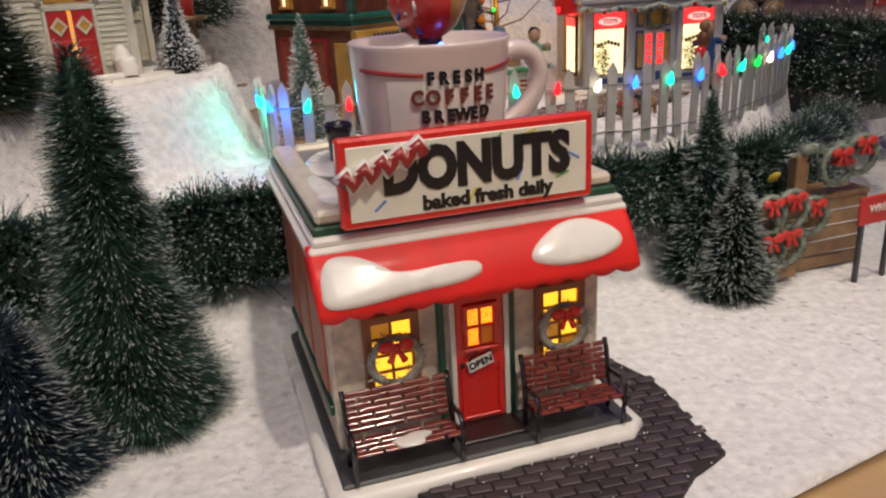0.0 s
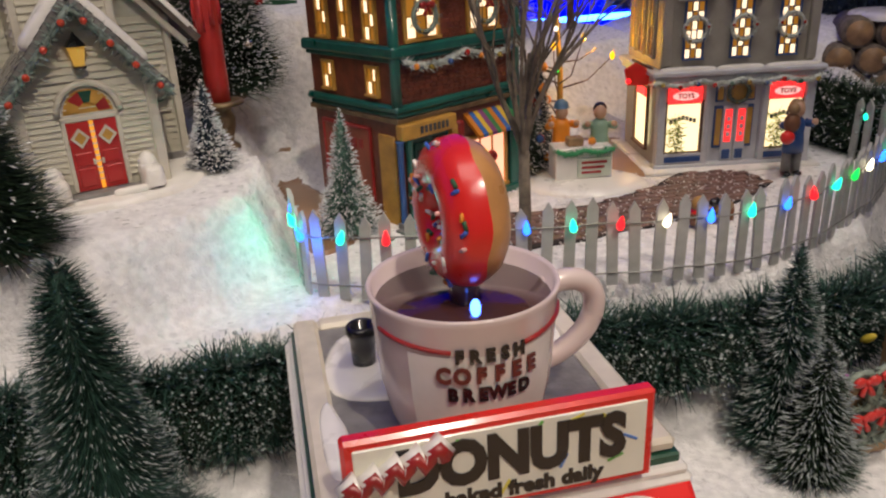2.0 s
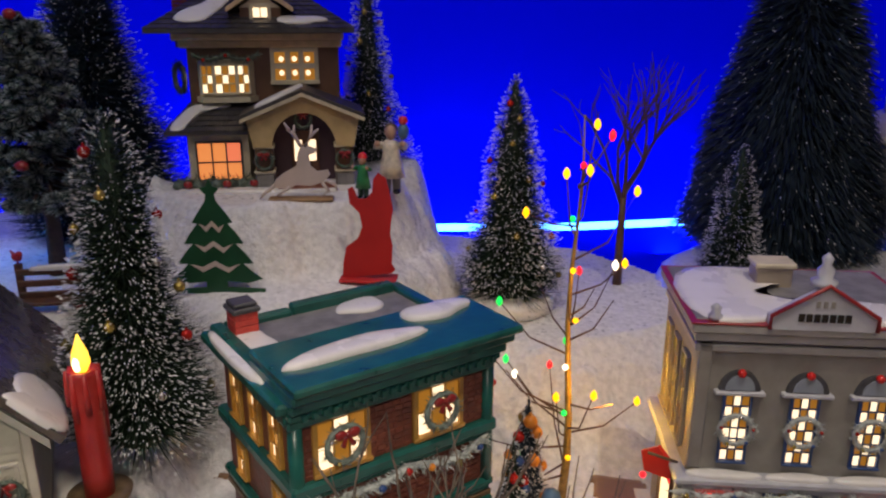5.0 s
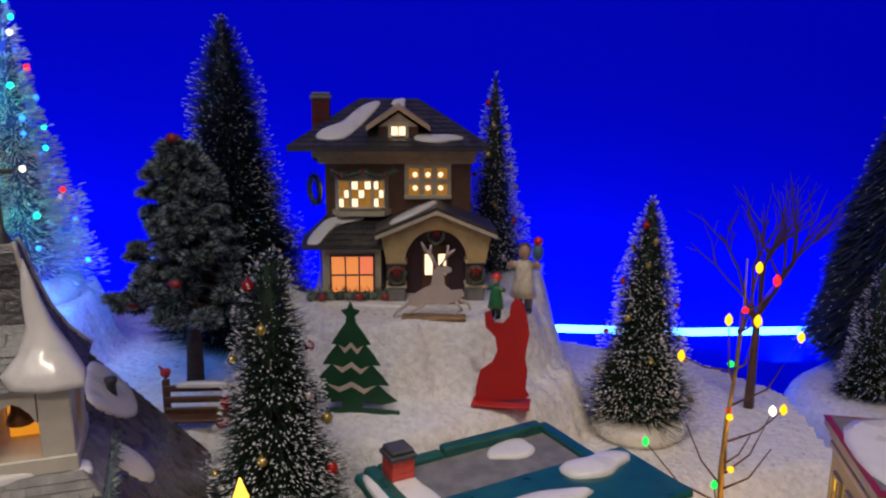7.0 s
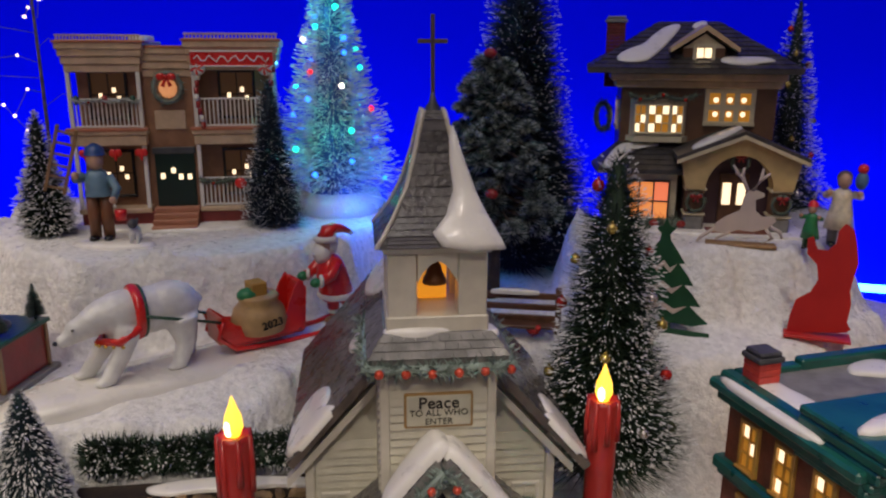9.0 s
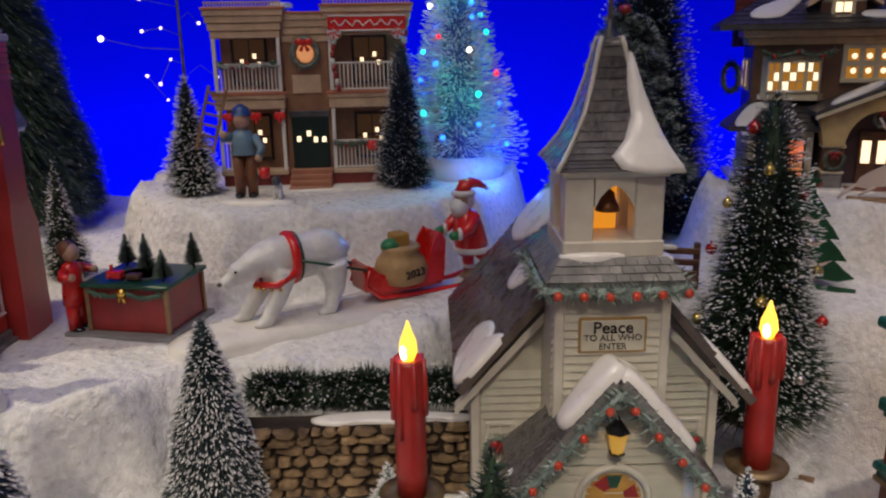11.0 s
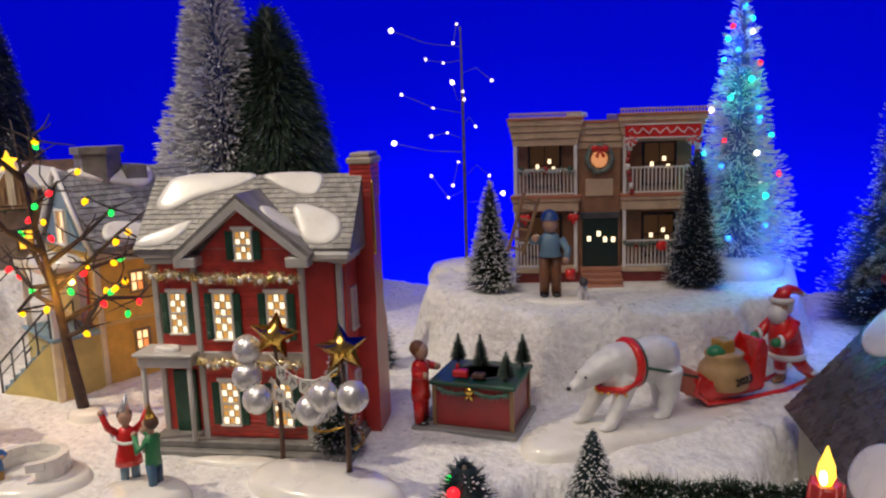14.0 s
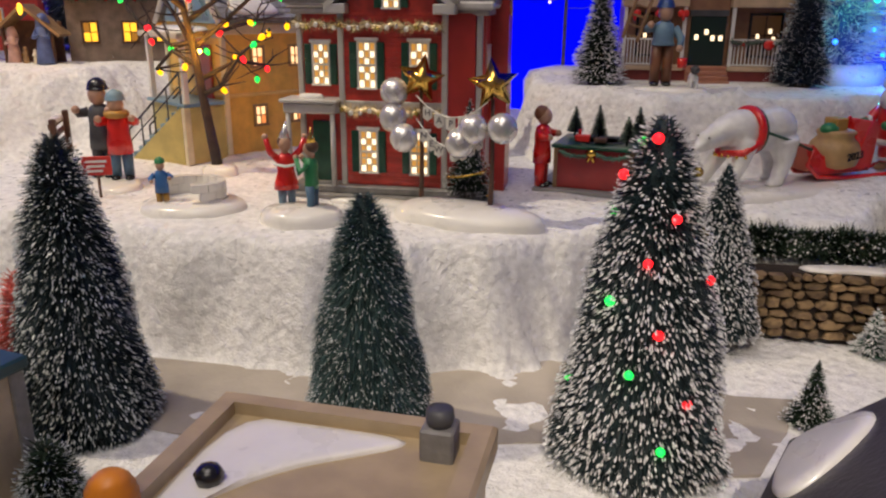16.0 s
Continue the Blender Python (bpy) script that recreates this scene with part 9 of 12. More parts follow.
    for x in (0.0775, 0.1315):
        shuttered(root, x, -0.0008, 0.107, 0.0165, 0.040, 3, 6)
        shuttered(root, x, -0.0008, 0.027, 0.0165, 0.038, 3, 6)
    shuttered(root, 0.024, 0.0132, 0.108, 0.0155, 0.036, 3, 6)
    window(root, pose(0.1952, 0.038, 0.108, 0, 0, 90), 0.013, 0.036, 2, 4, WHITE, lit=(LIT, AMBER), share=0.5, rim=0.002)
    window(root, pose(0.1952, 0.038, 0.030, 0, 0, 90), 0.013, 0.036, 2, 4, WHITE, lit=(LIT, AMBER), share=0.5, rim=0.002)
    # portico
    por = part("portico", Shape().box(-0.010, 0.046, -0.016, 0.016, 0.082, 0.092, c=0.0015).box(-0.013, 0.049, -0.019, 0.016, 0.092, 0.0955, c=0.001), GREYT, root)
    for x in (-0.006, 0.042):
        part("column", Shape().tube([(x, -0.012, 0.013), (x, -0.012, 0.082)], [0.0030, 0.0026], n=10), GREYT, por)
    part("door", Shape().box(0.012, 0.036, 0.010, 0.015, 0.013, 0.072, c=0.0006), DARK_GREEN, root)
    s = Shape()
    snow_patch(s, blob_outline(0.018, -0.004, 0.014, 0.008, 5, rough=0.15), 0.004, pose(0, 0, 0.0955))
    part("portico_snow", s, GLAZE_SNOW, por)
    for z, seed in ((0.165, 1), (0.088, 2)):
        path = [(-0.002 + 0.0054 * i, -0.008 if i > 9 else 0.006, z - 0.004 * abs(math.sin(i * 0.62))) for i in range(30)]
        garland(root, path, 0.0042, seed=90 + seed, material=mat("gold_silver_tinsel", (0.72, 0.58, 0.34), rough=0.22, metal=0.5, var=0.5, scale=200, island=0.6), baubles=[PEARL, BALL_GOLD, PEARL, BALL_SILVER] * 4)
    part("band", Shape().box(0.049, 0.160, -0.002, 0.001, 0.084, 0.094, c=0.001), GREYT, root)
    # outside chimney
    s = Shape()
    prism_yz(s, [(0.050, 0.0), (0.096, 0.0), (0.096, 0.10), (0.086, 0.125), (0.086, 0.257), (0.054, 0.257), (0.054, 0.125), (0.050, 0.10)], 0.194, 0.214)
    ch = part("chimney", s, mat("smooth_red", (0.42, 0.035, 0.028), rough=0.4, var=0.15, scale=50, bump=0.1, coat=0.2), root)
    for i in range(7):
        part("brick_course", Shape().box(0.1930, 0.2152, 0.053, 0.087, 0.224 + i * 0.0045, 0.2275 + i * 0.0045, c=0.0004), BRICK_RED, ch)
    part("chimney_cap", Shape().box(0.191, 0.217, 0.050, 0.090, 0.255, 0.261, c=0.0015).box(0.194, 0.214, 0.054, 0.086, 0.261, 0.265, c=0.001), mat("cap_stone", (0.45, 0.38, 0.30), rough=0.5), ch)
    part("gold_tinsel", Shape().tube([(0.2155, 0.054, 0.24 - 0.004 * i) for i in range(18)], 0.0016, n=5), GOLD, ch)
    s = Shape()
    snow_patch(s, blob_outline(0.09, -0.030, 0.05, 0.009, 6, rough=0.15), 0.005, pose(0, 0, 0.0))
    part("snow_edge", s, GLAZE_SNOW, root)


red_house()


def yellow_house():
    """Its gable end with porch and stairs faces the terrace edge; the long clapboard wall runs back along y at x = 0."""
    root = thing("yellow_house", pose(-1.110, 0.424, 0.268), "yellow clapboard house with grey shingle roof and blue stairs", "house")
    W, D, E, R, xr = 0.142, 0.138, 0.156, 0.243, -0.071
    GOLD_TRIM = mat("gold_trim", (0.66, 0.46, 0.17), rough=0.4)
    OLIVE = mat("olive_base", (0.56, 0.45, 0.16), rough=0.5, var=0.15, scale=50, bump=0.1)
    part("wall", Shape().box(-W, 0.0, 0.0, D, 0.0, E, c=0.001), YELLOW_PAINT, root)
    clap_board(root, [(0.0, 0.003, 0.006), (0.0, D - 0.002, 0.006), (0.0, D - 0.002, E - 0.004), (0.0, 0.003, E - 0.004)], 26, YELLOW_PAINT, 0.0009)
    part("belt", Shape().box(-W - 0.003, 0.003, -0.002, D + 0.002, 0.073, 0.077, c=0.001), GOLD_TRIM, root)
    part("eave_trim", Shape().box(-0.001, 0.006, -0.004, D, E - 0.012, E - 0.001, c=0.001), CREAM_TRIM, root)
    for x, y in ((0.0, 0.0), (0.0, D), (-W, 0.0)):
        part("corner_post", Shape().box(x - 0.003, x + 0.003, y - 0.003, y + 0.003, 0, E - 0.002, c=0.0008), CREAM_TRIM, root)
    s = Shape()
    prism_xz(s, [(-W - 0.012, E), (xr, R - 0.006), (0.012, E), (0.012, E + 0.005), (xr, R), (-W - 0.012, E + 0.005)], -0.004, D + 0.008)
    roof = part("roof", s, GREY_ROOF, root)
    tagged(part("shingles", shingles(Shape(), (0.0125, -0.004, E + 0.0055), (0.0125, D + 0.008, E + 0.0055), (xr, D + 0.008, R + 0.0005), (xr, -0.004, R + 0.0005), 14, 20, 0.0014), mat("yellow_house_shingle", (0.25, 0.25, 0.26), rough=0.5, var=0.25, scale=90, bump=0.3, bscale=300, coat=0.1, island=0.25), roof), kind="stuff")
    m = slope_m((0.0125, -0.004, E + 0.0055), (0.0125, D + 0.008, E + 0.0055), (xr, -0.004, R + 0.0005))
    s = Shape()
    snow_patch(s, [(0.010, 0.112), (0.030, 0.098), (0.060, 0.090), (0.082, 0.080), (0.100, 0.088), (0.108, 0.104), (0.104, 0.116), (0.050, 0.119), (0.012, 0.119)], 0.004, m)
    snow_patch(s, [(0.016, 0.006), (0.050, 0.004), (0.078, 0.006), (0.074, 0.020), (0.052, 0.032), (0.026, 0.036), (0.014, 0.022)], 0.004, m)
    part("roof_snow", s, GLAZE_SNOW, roof)
    s = Shape()
    hexa = lambda rx, ry: [(xr - 0.004 + rx * math.cos(math.pi * i / 3), 0.044 + ry * math.sin(math.pi * i / 3)) for i in range(6)]
    s.slab(hexa(0.024, 0.026), R - 0.030, R + 0.024).slab(hexa(0.028, 0.030), R + 0.018, R + 0.026)
    ch = part("chimney", s, STONE_GREY, root)
    part("chimney_base", Shape().box(xr - 0.030, xr + 0.020, 0.066, 0.092, R - 0.02, R + 0.003, c=0.001), STONE_GREY, ch)
    for y, z in ((0.043, 0.108), (0.095, 0.108), (0.043, 0.040), (0.095, 0.040)):
        window(root, pose(0.0014, y, z, 0, 0, 90), 0.013, 0.020, 2, 2, mat("window_tan", (0.30, 0.19, 0.08), rough=0.4), lit=(LIT, LIT_ORANGE), share=0.6, rim=0.003)
    # front gable in blue with a frilled white verge
    gw = part("gable_wall", Shape().plate([(-W, E), (0.0, E), (xr, R - 0.006)], 0.004, None, pose(0, -0.003, 0)), PALE_BLUE, root)
    for sx in (-1, 1):
        e = (xr + sx * 0.084, E - 0.002)
        part("verge", Shape().tube([(e[0], -0.008, e[1]), (xr, -0.008, R + 0.004)], 0.0030, n=6), WHITE, gw)
        for i in range(13):
            u = (i + 0.5) / 13
            part("icicle", Shape().lathe([(0.0021, 0.0015), (0.0017, -0.002), (0.0004, -0.0062)], n=7, c=(e[0] + (xr - e[0]) * u, -0.008, e[1] + (R + 0.002 - e[1]) * u)), WHITE, gw)
        part("gable_panel", Shape().plate([(xr + sx * 0.018, E + 0.008), (xr + sx * 0.050, E + 0.008), (xr + sx * 0.018, E + 0.044)], 0.002, None, pose(0, -0.006, 0)), mat("gable_blue", (0.13, 0.25, 0.36), rough=0.4), gw)
    window(gw, pose(xr, -0.0065, E + 0.006), 0.022, 0.036, 2, 2, WHITE, lit=(LIT, AMBER), share=0.6, rim=0.003)
    # porch
    part("porch", Shape().box(-0.092, -0.001, -0.050, 0.0, 0.0, 0.066, c=0.001), OLIVE, root)
    part("porch_deck", Shape().box(-0.096, 0.002, -0.054, 0.0, 0.066, 0.070, c=0.001), PALE_BLUE, root)
    for x in (-0.088, -0.003):
        part("porch_post", Shape().box(x - 0.003, x + 0.003, -0.051, -0.045, 0.070, 0.142, c=0.0006), WHITE, root)
    part("porch_pier", Shape().box(-0.007, 0.001, -0.0535, -0.0455, 0.0, 0.066, c=0.0008), CREAM_TRIM, root)
    part("porch_roof", Shape().box(-0.098, 0.004, -0.056, 0.0, 0.141, 0.147, c=0.001), CREAM_TRIM, root)
    s = Shape()
    snow_patch(s, blob_outline(-0.046, -0.028, 0.048, 0.024, 8, rough=0.12), 0.006, pose(0, 0, 0.147))
    part("porch_snow", s, GLAZE_SNOW, root)
    part("front_door", Shape().box(-0.050, -0.026, -0.0035, 0.0, 0.070, 0.132, c=0.0006), DEEP_RED, root)
    part("porch_lamp", Shape().ball((-0.014, -0.022, 0.126), 0.0032), glow("porch_glow", (1.0, 0.55, 0.08), 16.0), root)
    # stairs, turned a little towards the terrace edge; x runs down the flight
    fm = pose(-0.009, -0.050, 0.0, 0, 0, 206)
    run, n = 0.078, 9
    s = Shape()
    prism_xz(s, [(0.0, 0.0), (run, 0.0), (0.0, 0.066)], 0.0, 0.004)
    part("stair_side", s, OLIVE, root, "", fm)
    for i in range(n):
        part("stair", Shape().box(i * run / n, (i + 1) * run / n, -0.034, -0.0004, 0, 0.066 - i * 0.0070, c=0.0006), PALE_BLUE, root, "", fm)
    for y in (0.002, -0.033):
        part("stair_rail", Shape().tube([(0.0, y, 0.104), (run, y, 0.036), (run, y, 0.0)], 0.0013, n=6), DARK_GREY, root, "", fm)
        part("stair_rail", Shape().tube([(0.0, y, 0.090), (run, y, 0.022)], 0.0008, n=6), DARK_GREY, root, "", fm)
        for i in range(4):
            x = i * run / 4
            part("rail_post", Shape().tube([(x, y, 0.062 - 0.9 * x), (x, y, 0.104 - 0.872 * x)], 0.0010, n=6), DARK_GREY, root, "", fm)
    s = Shape()
    for i in range(6):
        snow_patch(s, blob_outline(0.008 - 0.004 * (i % 2), 0.006 + i * 0.024, 0.012, 0.018, i, rough=0.25), 0.006, pose(0, 0, 0.0))
    part("snow_edge", s, GLAZE_SNOW, root)


yellow_house()


# ---- small things ----


def figurine(name, x, y, z, yaw, h, label, coat, legs, hat=None, arms=(0.5, 0.5), skirt=False, extra=None, group="", hair=None, waist=0.024):
    """A painted resin figurine as one plain shape: legs, coat, arms, head and cap, no features."""
    s = Shape()
    k = h / 0.08
    for sx in (-1, 1):
        s.tube([(sx * 0.0055 * k, 0, 0.002 * k), (sx * 0.005 * k, 0, max(0.030, waist + 0.003) * k)], [0.0046 * k, 0.0056 * k], legs, n=8)
        s.ball((sx * 0.0058 * k, -0.003 * k, 0.002 * k), (0.0045 * k, 0.0075 * k, 0.003 * k), BLACK, n=8, rows=6)
    prof = [(0.0112, waist), (0.0108, max(0.034, waist + 0.002)), (0.0095, 0.044), (0.0100, 0.052), (0.0080, 0.058), (0.0035, 0.061)] if not skirt else [(0.0150, 0.018), (0.0120, 0.034), (0.0095, 0.046), (0.0100, 0.053), (0.0080, 0.058), (0.0035, 0.061)]
    s.lathe([(r * k, zz * k) for r, zz in prof], coat, n=14, sy=0.78)
    for sx, up in ((-1, arms[0]), (1, arms[1])):
        a = (sx * 0.0095 * k, 0, 0.054 * k)
        e = (sx * 0.016 * k, -0.004 * k, (0.044 + 0.018 * up) * k)
        w = (sx * 0.014 * k, -0.011 * k, (0.036 + 0.042 * up) * k)
        s.tube([a, e, w], [0.0042 * k, 0.0038 * k, 0.0032 * k], coat, n=8)
        s.ball(w, 0.0034 * k, SKIN, n=8, rows=6)
    s.ball((0, -0.001 * k, 0.0680 * k), (0.0070 * k, 0.0074 * k, 0.0084 * k), SKIN)
    if hair:
        s.ball((0, 0.0018 * k, 0.0708 * k), (0.0076 * k, 0.0076 * k, 0.0075 * k), hair)
    if hat:
        s.lathe([(0.0092 * k, 0.0722 * k), (0.0084 * k, 0.0728 * k), (0.0080 * k, 0.0750 * k), (0.0068 * k, 0.0785 * k), (0.0030 * k, 0.0812 * k), (0.0005, 0.082 * k)], hat, n=12, c=(0, 0.001 * k, 0))
    if extra:
        extra(s, k)
    return single(name, s, pose(x, y, z, 0, 0, yaw), label, "figurine", group)


def stone_wall():
    root = thing("stone_wall", pose(-0.545, 0.574, 0.182, 0, 0, 38), "low fieldstone garden wall capped with snow", "wall")
    L, H = 0.182, 0.060
    part("core", Shape().box(0, L, 0.003, 0.022, 0, H - 0.001, c=0.001), STONE_GAP, root)
    rand = random.Random(6)
    z = 0.001
    while z < H - 0.006:
        rh = rand.uniform(0.0052, 0.0098)
        rh = min(rh, H - z)
        x = rand.uniform(-0.008, 0.0)
        while x < L:
            w = rand.uniform(0.008, 0.025)
            h = rh * rand.uniform(0.80, 1.12)
            n = 7
            x0, x1 = max(x, 0), min(x + w, L)
            if x1 - x0 > 0.004:
                cx, cz, rx, rz = (x0 + x1) / 2, z + h / 2, (x1 - x0) / 2 - 0.0007, h / 2 - 0.0004
                out = []
                for i in range(n):
                    a = 2 * math.pi * i / n + rand.uniform(-0.38, 0.38)
                    q = rand.uniform(0.82, 1.18)
                    out.append((cx + rx * q * math.copysign(abs(math.cos(a)) ** 0.75, math.cos(a)), cz + rz * q * math.copysign(abs(math.sin(a)) ** 0.75, math.sin(a))))
                d = rand.uniform(0.001, 0.0055)
                vs = [(px, 0.004, pz) for px, pz in out] + [(px, -d * 0.4, pz) for px, pz in out] + [(cx + (px - cx) * 0.72, -d, cz + (pz - cz) * 0.72) for px, pz in out]
                fs = [(r * n + i, r * n + (i + 1) % n, (r + 1) * n + (i + 1) % n, (r + 1) * n + i) for r in range(2) for i in range(n)] + [tuple(2 * n + i for i in range(n))]
                part("stone", Shape().add(vs, fs, None, False), STONE, root)
            x += w
        z += rh
    s = Shape()
    snow_patch(s, [(0.05, 0.006), (0.07, 0.0), (0.09, 0.004), (0.115, 0.001), (0.14, 0.005), (0.165, 0.0), (0.176, 0.012), (0.1, 0.022), (0.05, 0.016)], 0.0022, pose(0, 0, H))
    part("wall_snow", s, GLAZE_SNOW, root)


stone_wall()
bush_row("hedge", [(-0.565, 0.607), (-0.51, 0.648), (-0.44, 0.700)], 0.022, 0.030, "dark clipped hedge on top of the stone wall", 18000, needle=NEEDLE_DARK, seed=44, z=0.243, snow=0.10)


def candle(x, y, z):
    root = thing("candle", pose(x, y, z), "red electric candle with glowing flame in a brass holder", "candle", "candles by the chapel")
    part("holder", Shape().lathe([(0.013, 0), (0.013, 0.003), (0.008, 0.006), (0.0085, 0.012), (0.0115, 0.020), (0.012, 0.028), (0.009, 0.034), (0.011, 0.038), (0.021, 0.040), (0.022, 0.043), (0.012, 0.0435), (0.010, 0.042)], n=28), BRASS, root)
    body = Shape().lathe([(0.0098, 0.040), (0.0102, 0.06), (0.0100, 0.10), (0.0104, 0.135), (0.0098, 0.1385), (0.0078, 0.138), (0.001, 0.1365)], n=24)
    rand = random.Random(int(abs(x) * 1000))
    wax = part("wax", body, CANDLE_RED, root)
    for i in range(7):
        a, l = i * 0.9 + rand.random() * 0.4, rand.uniform(0.02, 0.06)
        r = 0.0101
        drip = Shape().tube([(r * math.cos(a), r * math.sin(a), 0.1385), (r * 1.06 * math.cos(a), r * 1.06 * math.sin(a), 0.138 - l * 0.6), (r * 1.02 * math.cos(a), r * 1.02 * math.sin(a), 0.138 - l)], [0.0016, 0.0021, 0.0024], n=6)
        part("wax_drip", drip, CANDLE_RED, wax)
    fl = part("flame", Shape().lathe([(0.0035, 0), (0.0060, 0.006), (0.0052, 0.013), (0.0026, 0.020), (0.0004, 0.0265)], n=16, c=(0, 0, 0.137)), FLAME, root)
    part("flame_core", Shape().ball((0, -0.0045, 0.1435), (0.0028, 0.0022, 0.0055)), FLAME_CORE, fl)


candle(-0.408, 0.602, 0.182)
candle(-0.232, 0.770, 0.180)


def rail_bench(x, y, z, yaw, w, label):
    root = thing("rail_bench", pose(x, y, z, 0, 0, yaw), label, "bench")
    for px in (0, w):
        part("post", Shape().box(px - 0.003, px + 0.003, -0.003, 0.003, 0, 0.046, c=0.0008), WOOD_BROWN, root)
    for zz in (0.013, 0.024, 0.035):
        part("rail", Shape().box(-0.002, w + 0.002, -0.0045, -0.0015, zz, zz + 0.006, c=0.0006), WOOD_BROWN, root)
    part("seat", Shape().box(0, w, -0.020, -0.004, 0.0105, 0.0135, c=0.0006), WOOD_BROWN, root)
    s = Shape()
    snow_patch(s, blob_outline(w * 0.45, -0.003, w * 0.28, 0.005, 3, rough=0.15), 0.003, pose(0, 0, 0.041))
    part("bench_snow", s, GLAZE_SNOW, root)
    return root


rail_bench(-0.412, 0.930, 0.281, 22, 0.075, "brown wooden slatted bench dusted with snow")
rail_bench(-1.165, 0.262, 0.290, -28, 0.07, "brown wooden bench behind the couple figurine")


def bird(x, y, z, yaw):
    s = Shape().ball((0, 0, 0.006), (0.004, 0.007, 0.004), METAL_RED).ball((0, -0.006, 0.0095), 0.0032, METAL_RED).tube([(0, 0.005, 0.007), (0, 0.014, 0.009)], [0.002, 0.0008], METAL_RED, n=6).tube([(0, 0, 0), (0, 0, 0.004)], 0.0008, METAL_RED, n=5)
    single("bird_ornament", s, pose(x, y, z, 0, 0, yaw), "small red bird ornament on the snow", "ornament", "red bird ornaments")


bird(-0.412, 0.930, 0.327, 60)
bird(-0.358, 0.935, 0.283, 80)
bird(0.005, 1.03, 0.196, 60)

# flat metal silhouettes: a robed shape, a tree and a stag
santa = [(-0.024, 0.0), (0.018, 0.006), (0.021, 0.009), (0.018, 0.014), (0.019, 0.030), (0.017, 0.040), (0.018, 0.050), (0.020, 0.062), (0.017, 0.078), (0.014, 0.088), (0.008, 0.092), (0.004, 0.086), (0.003, 0.076), (-0.002, 0.070), (-0.009, 0.070), (-0.013, 0.080), (-0.017, 0.078), (-0.016, 0.066), (-0.008, 0.058), (-0.006, 0.046), (-0.010, 0.036), (-0.020, 0.028), (-0.023, 0.014)]
s = Shape().plate(santa, 0.0016, METAL_RED).box(-0.026, 0.022, -0.008, 0.012, -0.001, 0.0012, METAL_RED, c=0.0003)
single("metal_cutout", s, pose(-0.124, 1.072, 0.284, 0, 0, 8) @ Matrix.Scale(1.2, 4), "flat red painted metal cutout standing on snow", "ornament")
right = [(0.046, 0.0), (0.046, 0.004), (0.010, 0.006), (0.010, 0.012), (0.030, 0.010), (0.044, 0.014), (0.034, 0.022), (0.026, 0.030), (0.036, 0.030), (0.029, 0.040), (0.020, 0.050), (0.028, 0.050), (0.022, 0.060), (0.014, 0.070), (0.019, 0.071), (0.012, 0.082), (0.005, 0.092), (0.004, 0.098), (0.009, 0.104), (0.003, 0.106), (0.0, 0.114)]
outline = right + [(-x, z) for x, z in right[::-1][1:]]
s = Shape().plate(outline, 0.0016, METAL_GREEN)
for zz, w in ((0.030, 0.024), (0.050, 0.018), (0.070, 0.012)):
    s.plate([(-w, zz), (-w * 0.5, zz - 0.008), (0, zz - 0.002), (w * 0.5, zz - 0.009), (w, zz), (w * 0.5, zz - 0.004), (0, zz + 0.003), (-w * 0.5, zz - 0.003)], 0.0006, METAL_WHITE, pose(0, -0.0008, 0))
single("metal_cutout", s, pose(-0.258, 1.005, 0.283, 0, 0, 14), "flat green metal Christmas tree cutout", "ornament")
s = Shape()
s.plate([(-0.026, 0.012), (-0.012, 0.010), (-0.004, 0.014), (0.010, 0.013), (0.022, 0.017), (0.028, 0.024), (0.026, 0.028), (0.016, 0.027), (0.010, 0.032), (0.009, 0.042), (0.016, 0.045), (0.016, 0.048), (0.008, 0.051), (0.002, 0.050), (-0.001, 0.044), (-0.003, 0.032), (-0.014, 0.026), (-0.022, 0.020)], 0.0016, METAL_WHITE)
for pts in ([(0.002, 0.050), (-0.004, 0.062), (-0.010, 0.066)], [(-0.004, 0.060), (-0.003, 0.070)], [(-0.007, 0.064), (-0.012, 0.072)], [(0.006, 0.050), (0.012, 0.060), (0.013, 0.070)], [(0.012, 0.060), (0.019, 0.066)], [(-0.024, 0.014), (-0.034, 0.006), (-0.038, 0.001)], [(-0.010, 0.012), (-0.022, 0.004)], [(0.020, 0.016), (0.026, 0.008), (0.018, 0.002)], [(0.024, 0.018), (0.032, 0.014), (0.034, 0.008)]):
    s.tube([(x, 0.0008, z) for x, z in pts], [0.0018] * (len(pts) - 1) + [0.0010], METAL_WHITE, n=5)
s.box(-0.03, 0.03, -0.006, 0.008, -0.001, 0.002, WOOD_TAN)
single("metal_cutout", s, pose(-0.208, 1.104, 0.355, 0, 0, 16) @ Matrix.Scale(1.12, 4), "pale metal leaping stag cutout in front of the porch", "ornament")


TEAL_NEEDLE = mat("teal_needle", (0.022, 0.060, 0.066), rough=0.55, var=0.3, scale=60, island=0.5)
FROSTED = mat("frosted_needle", (0.44, 0.50, 0.50), rough=0.6, var=0.2, scale=60, island=0.35)


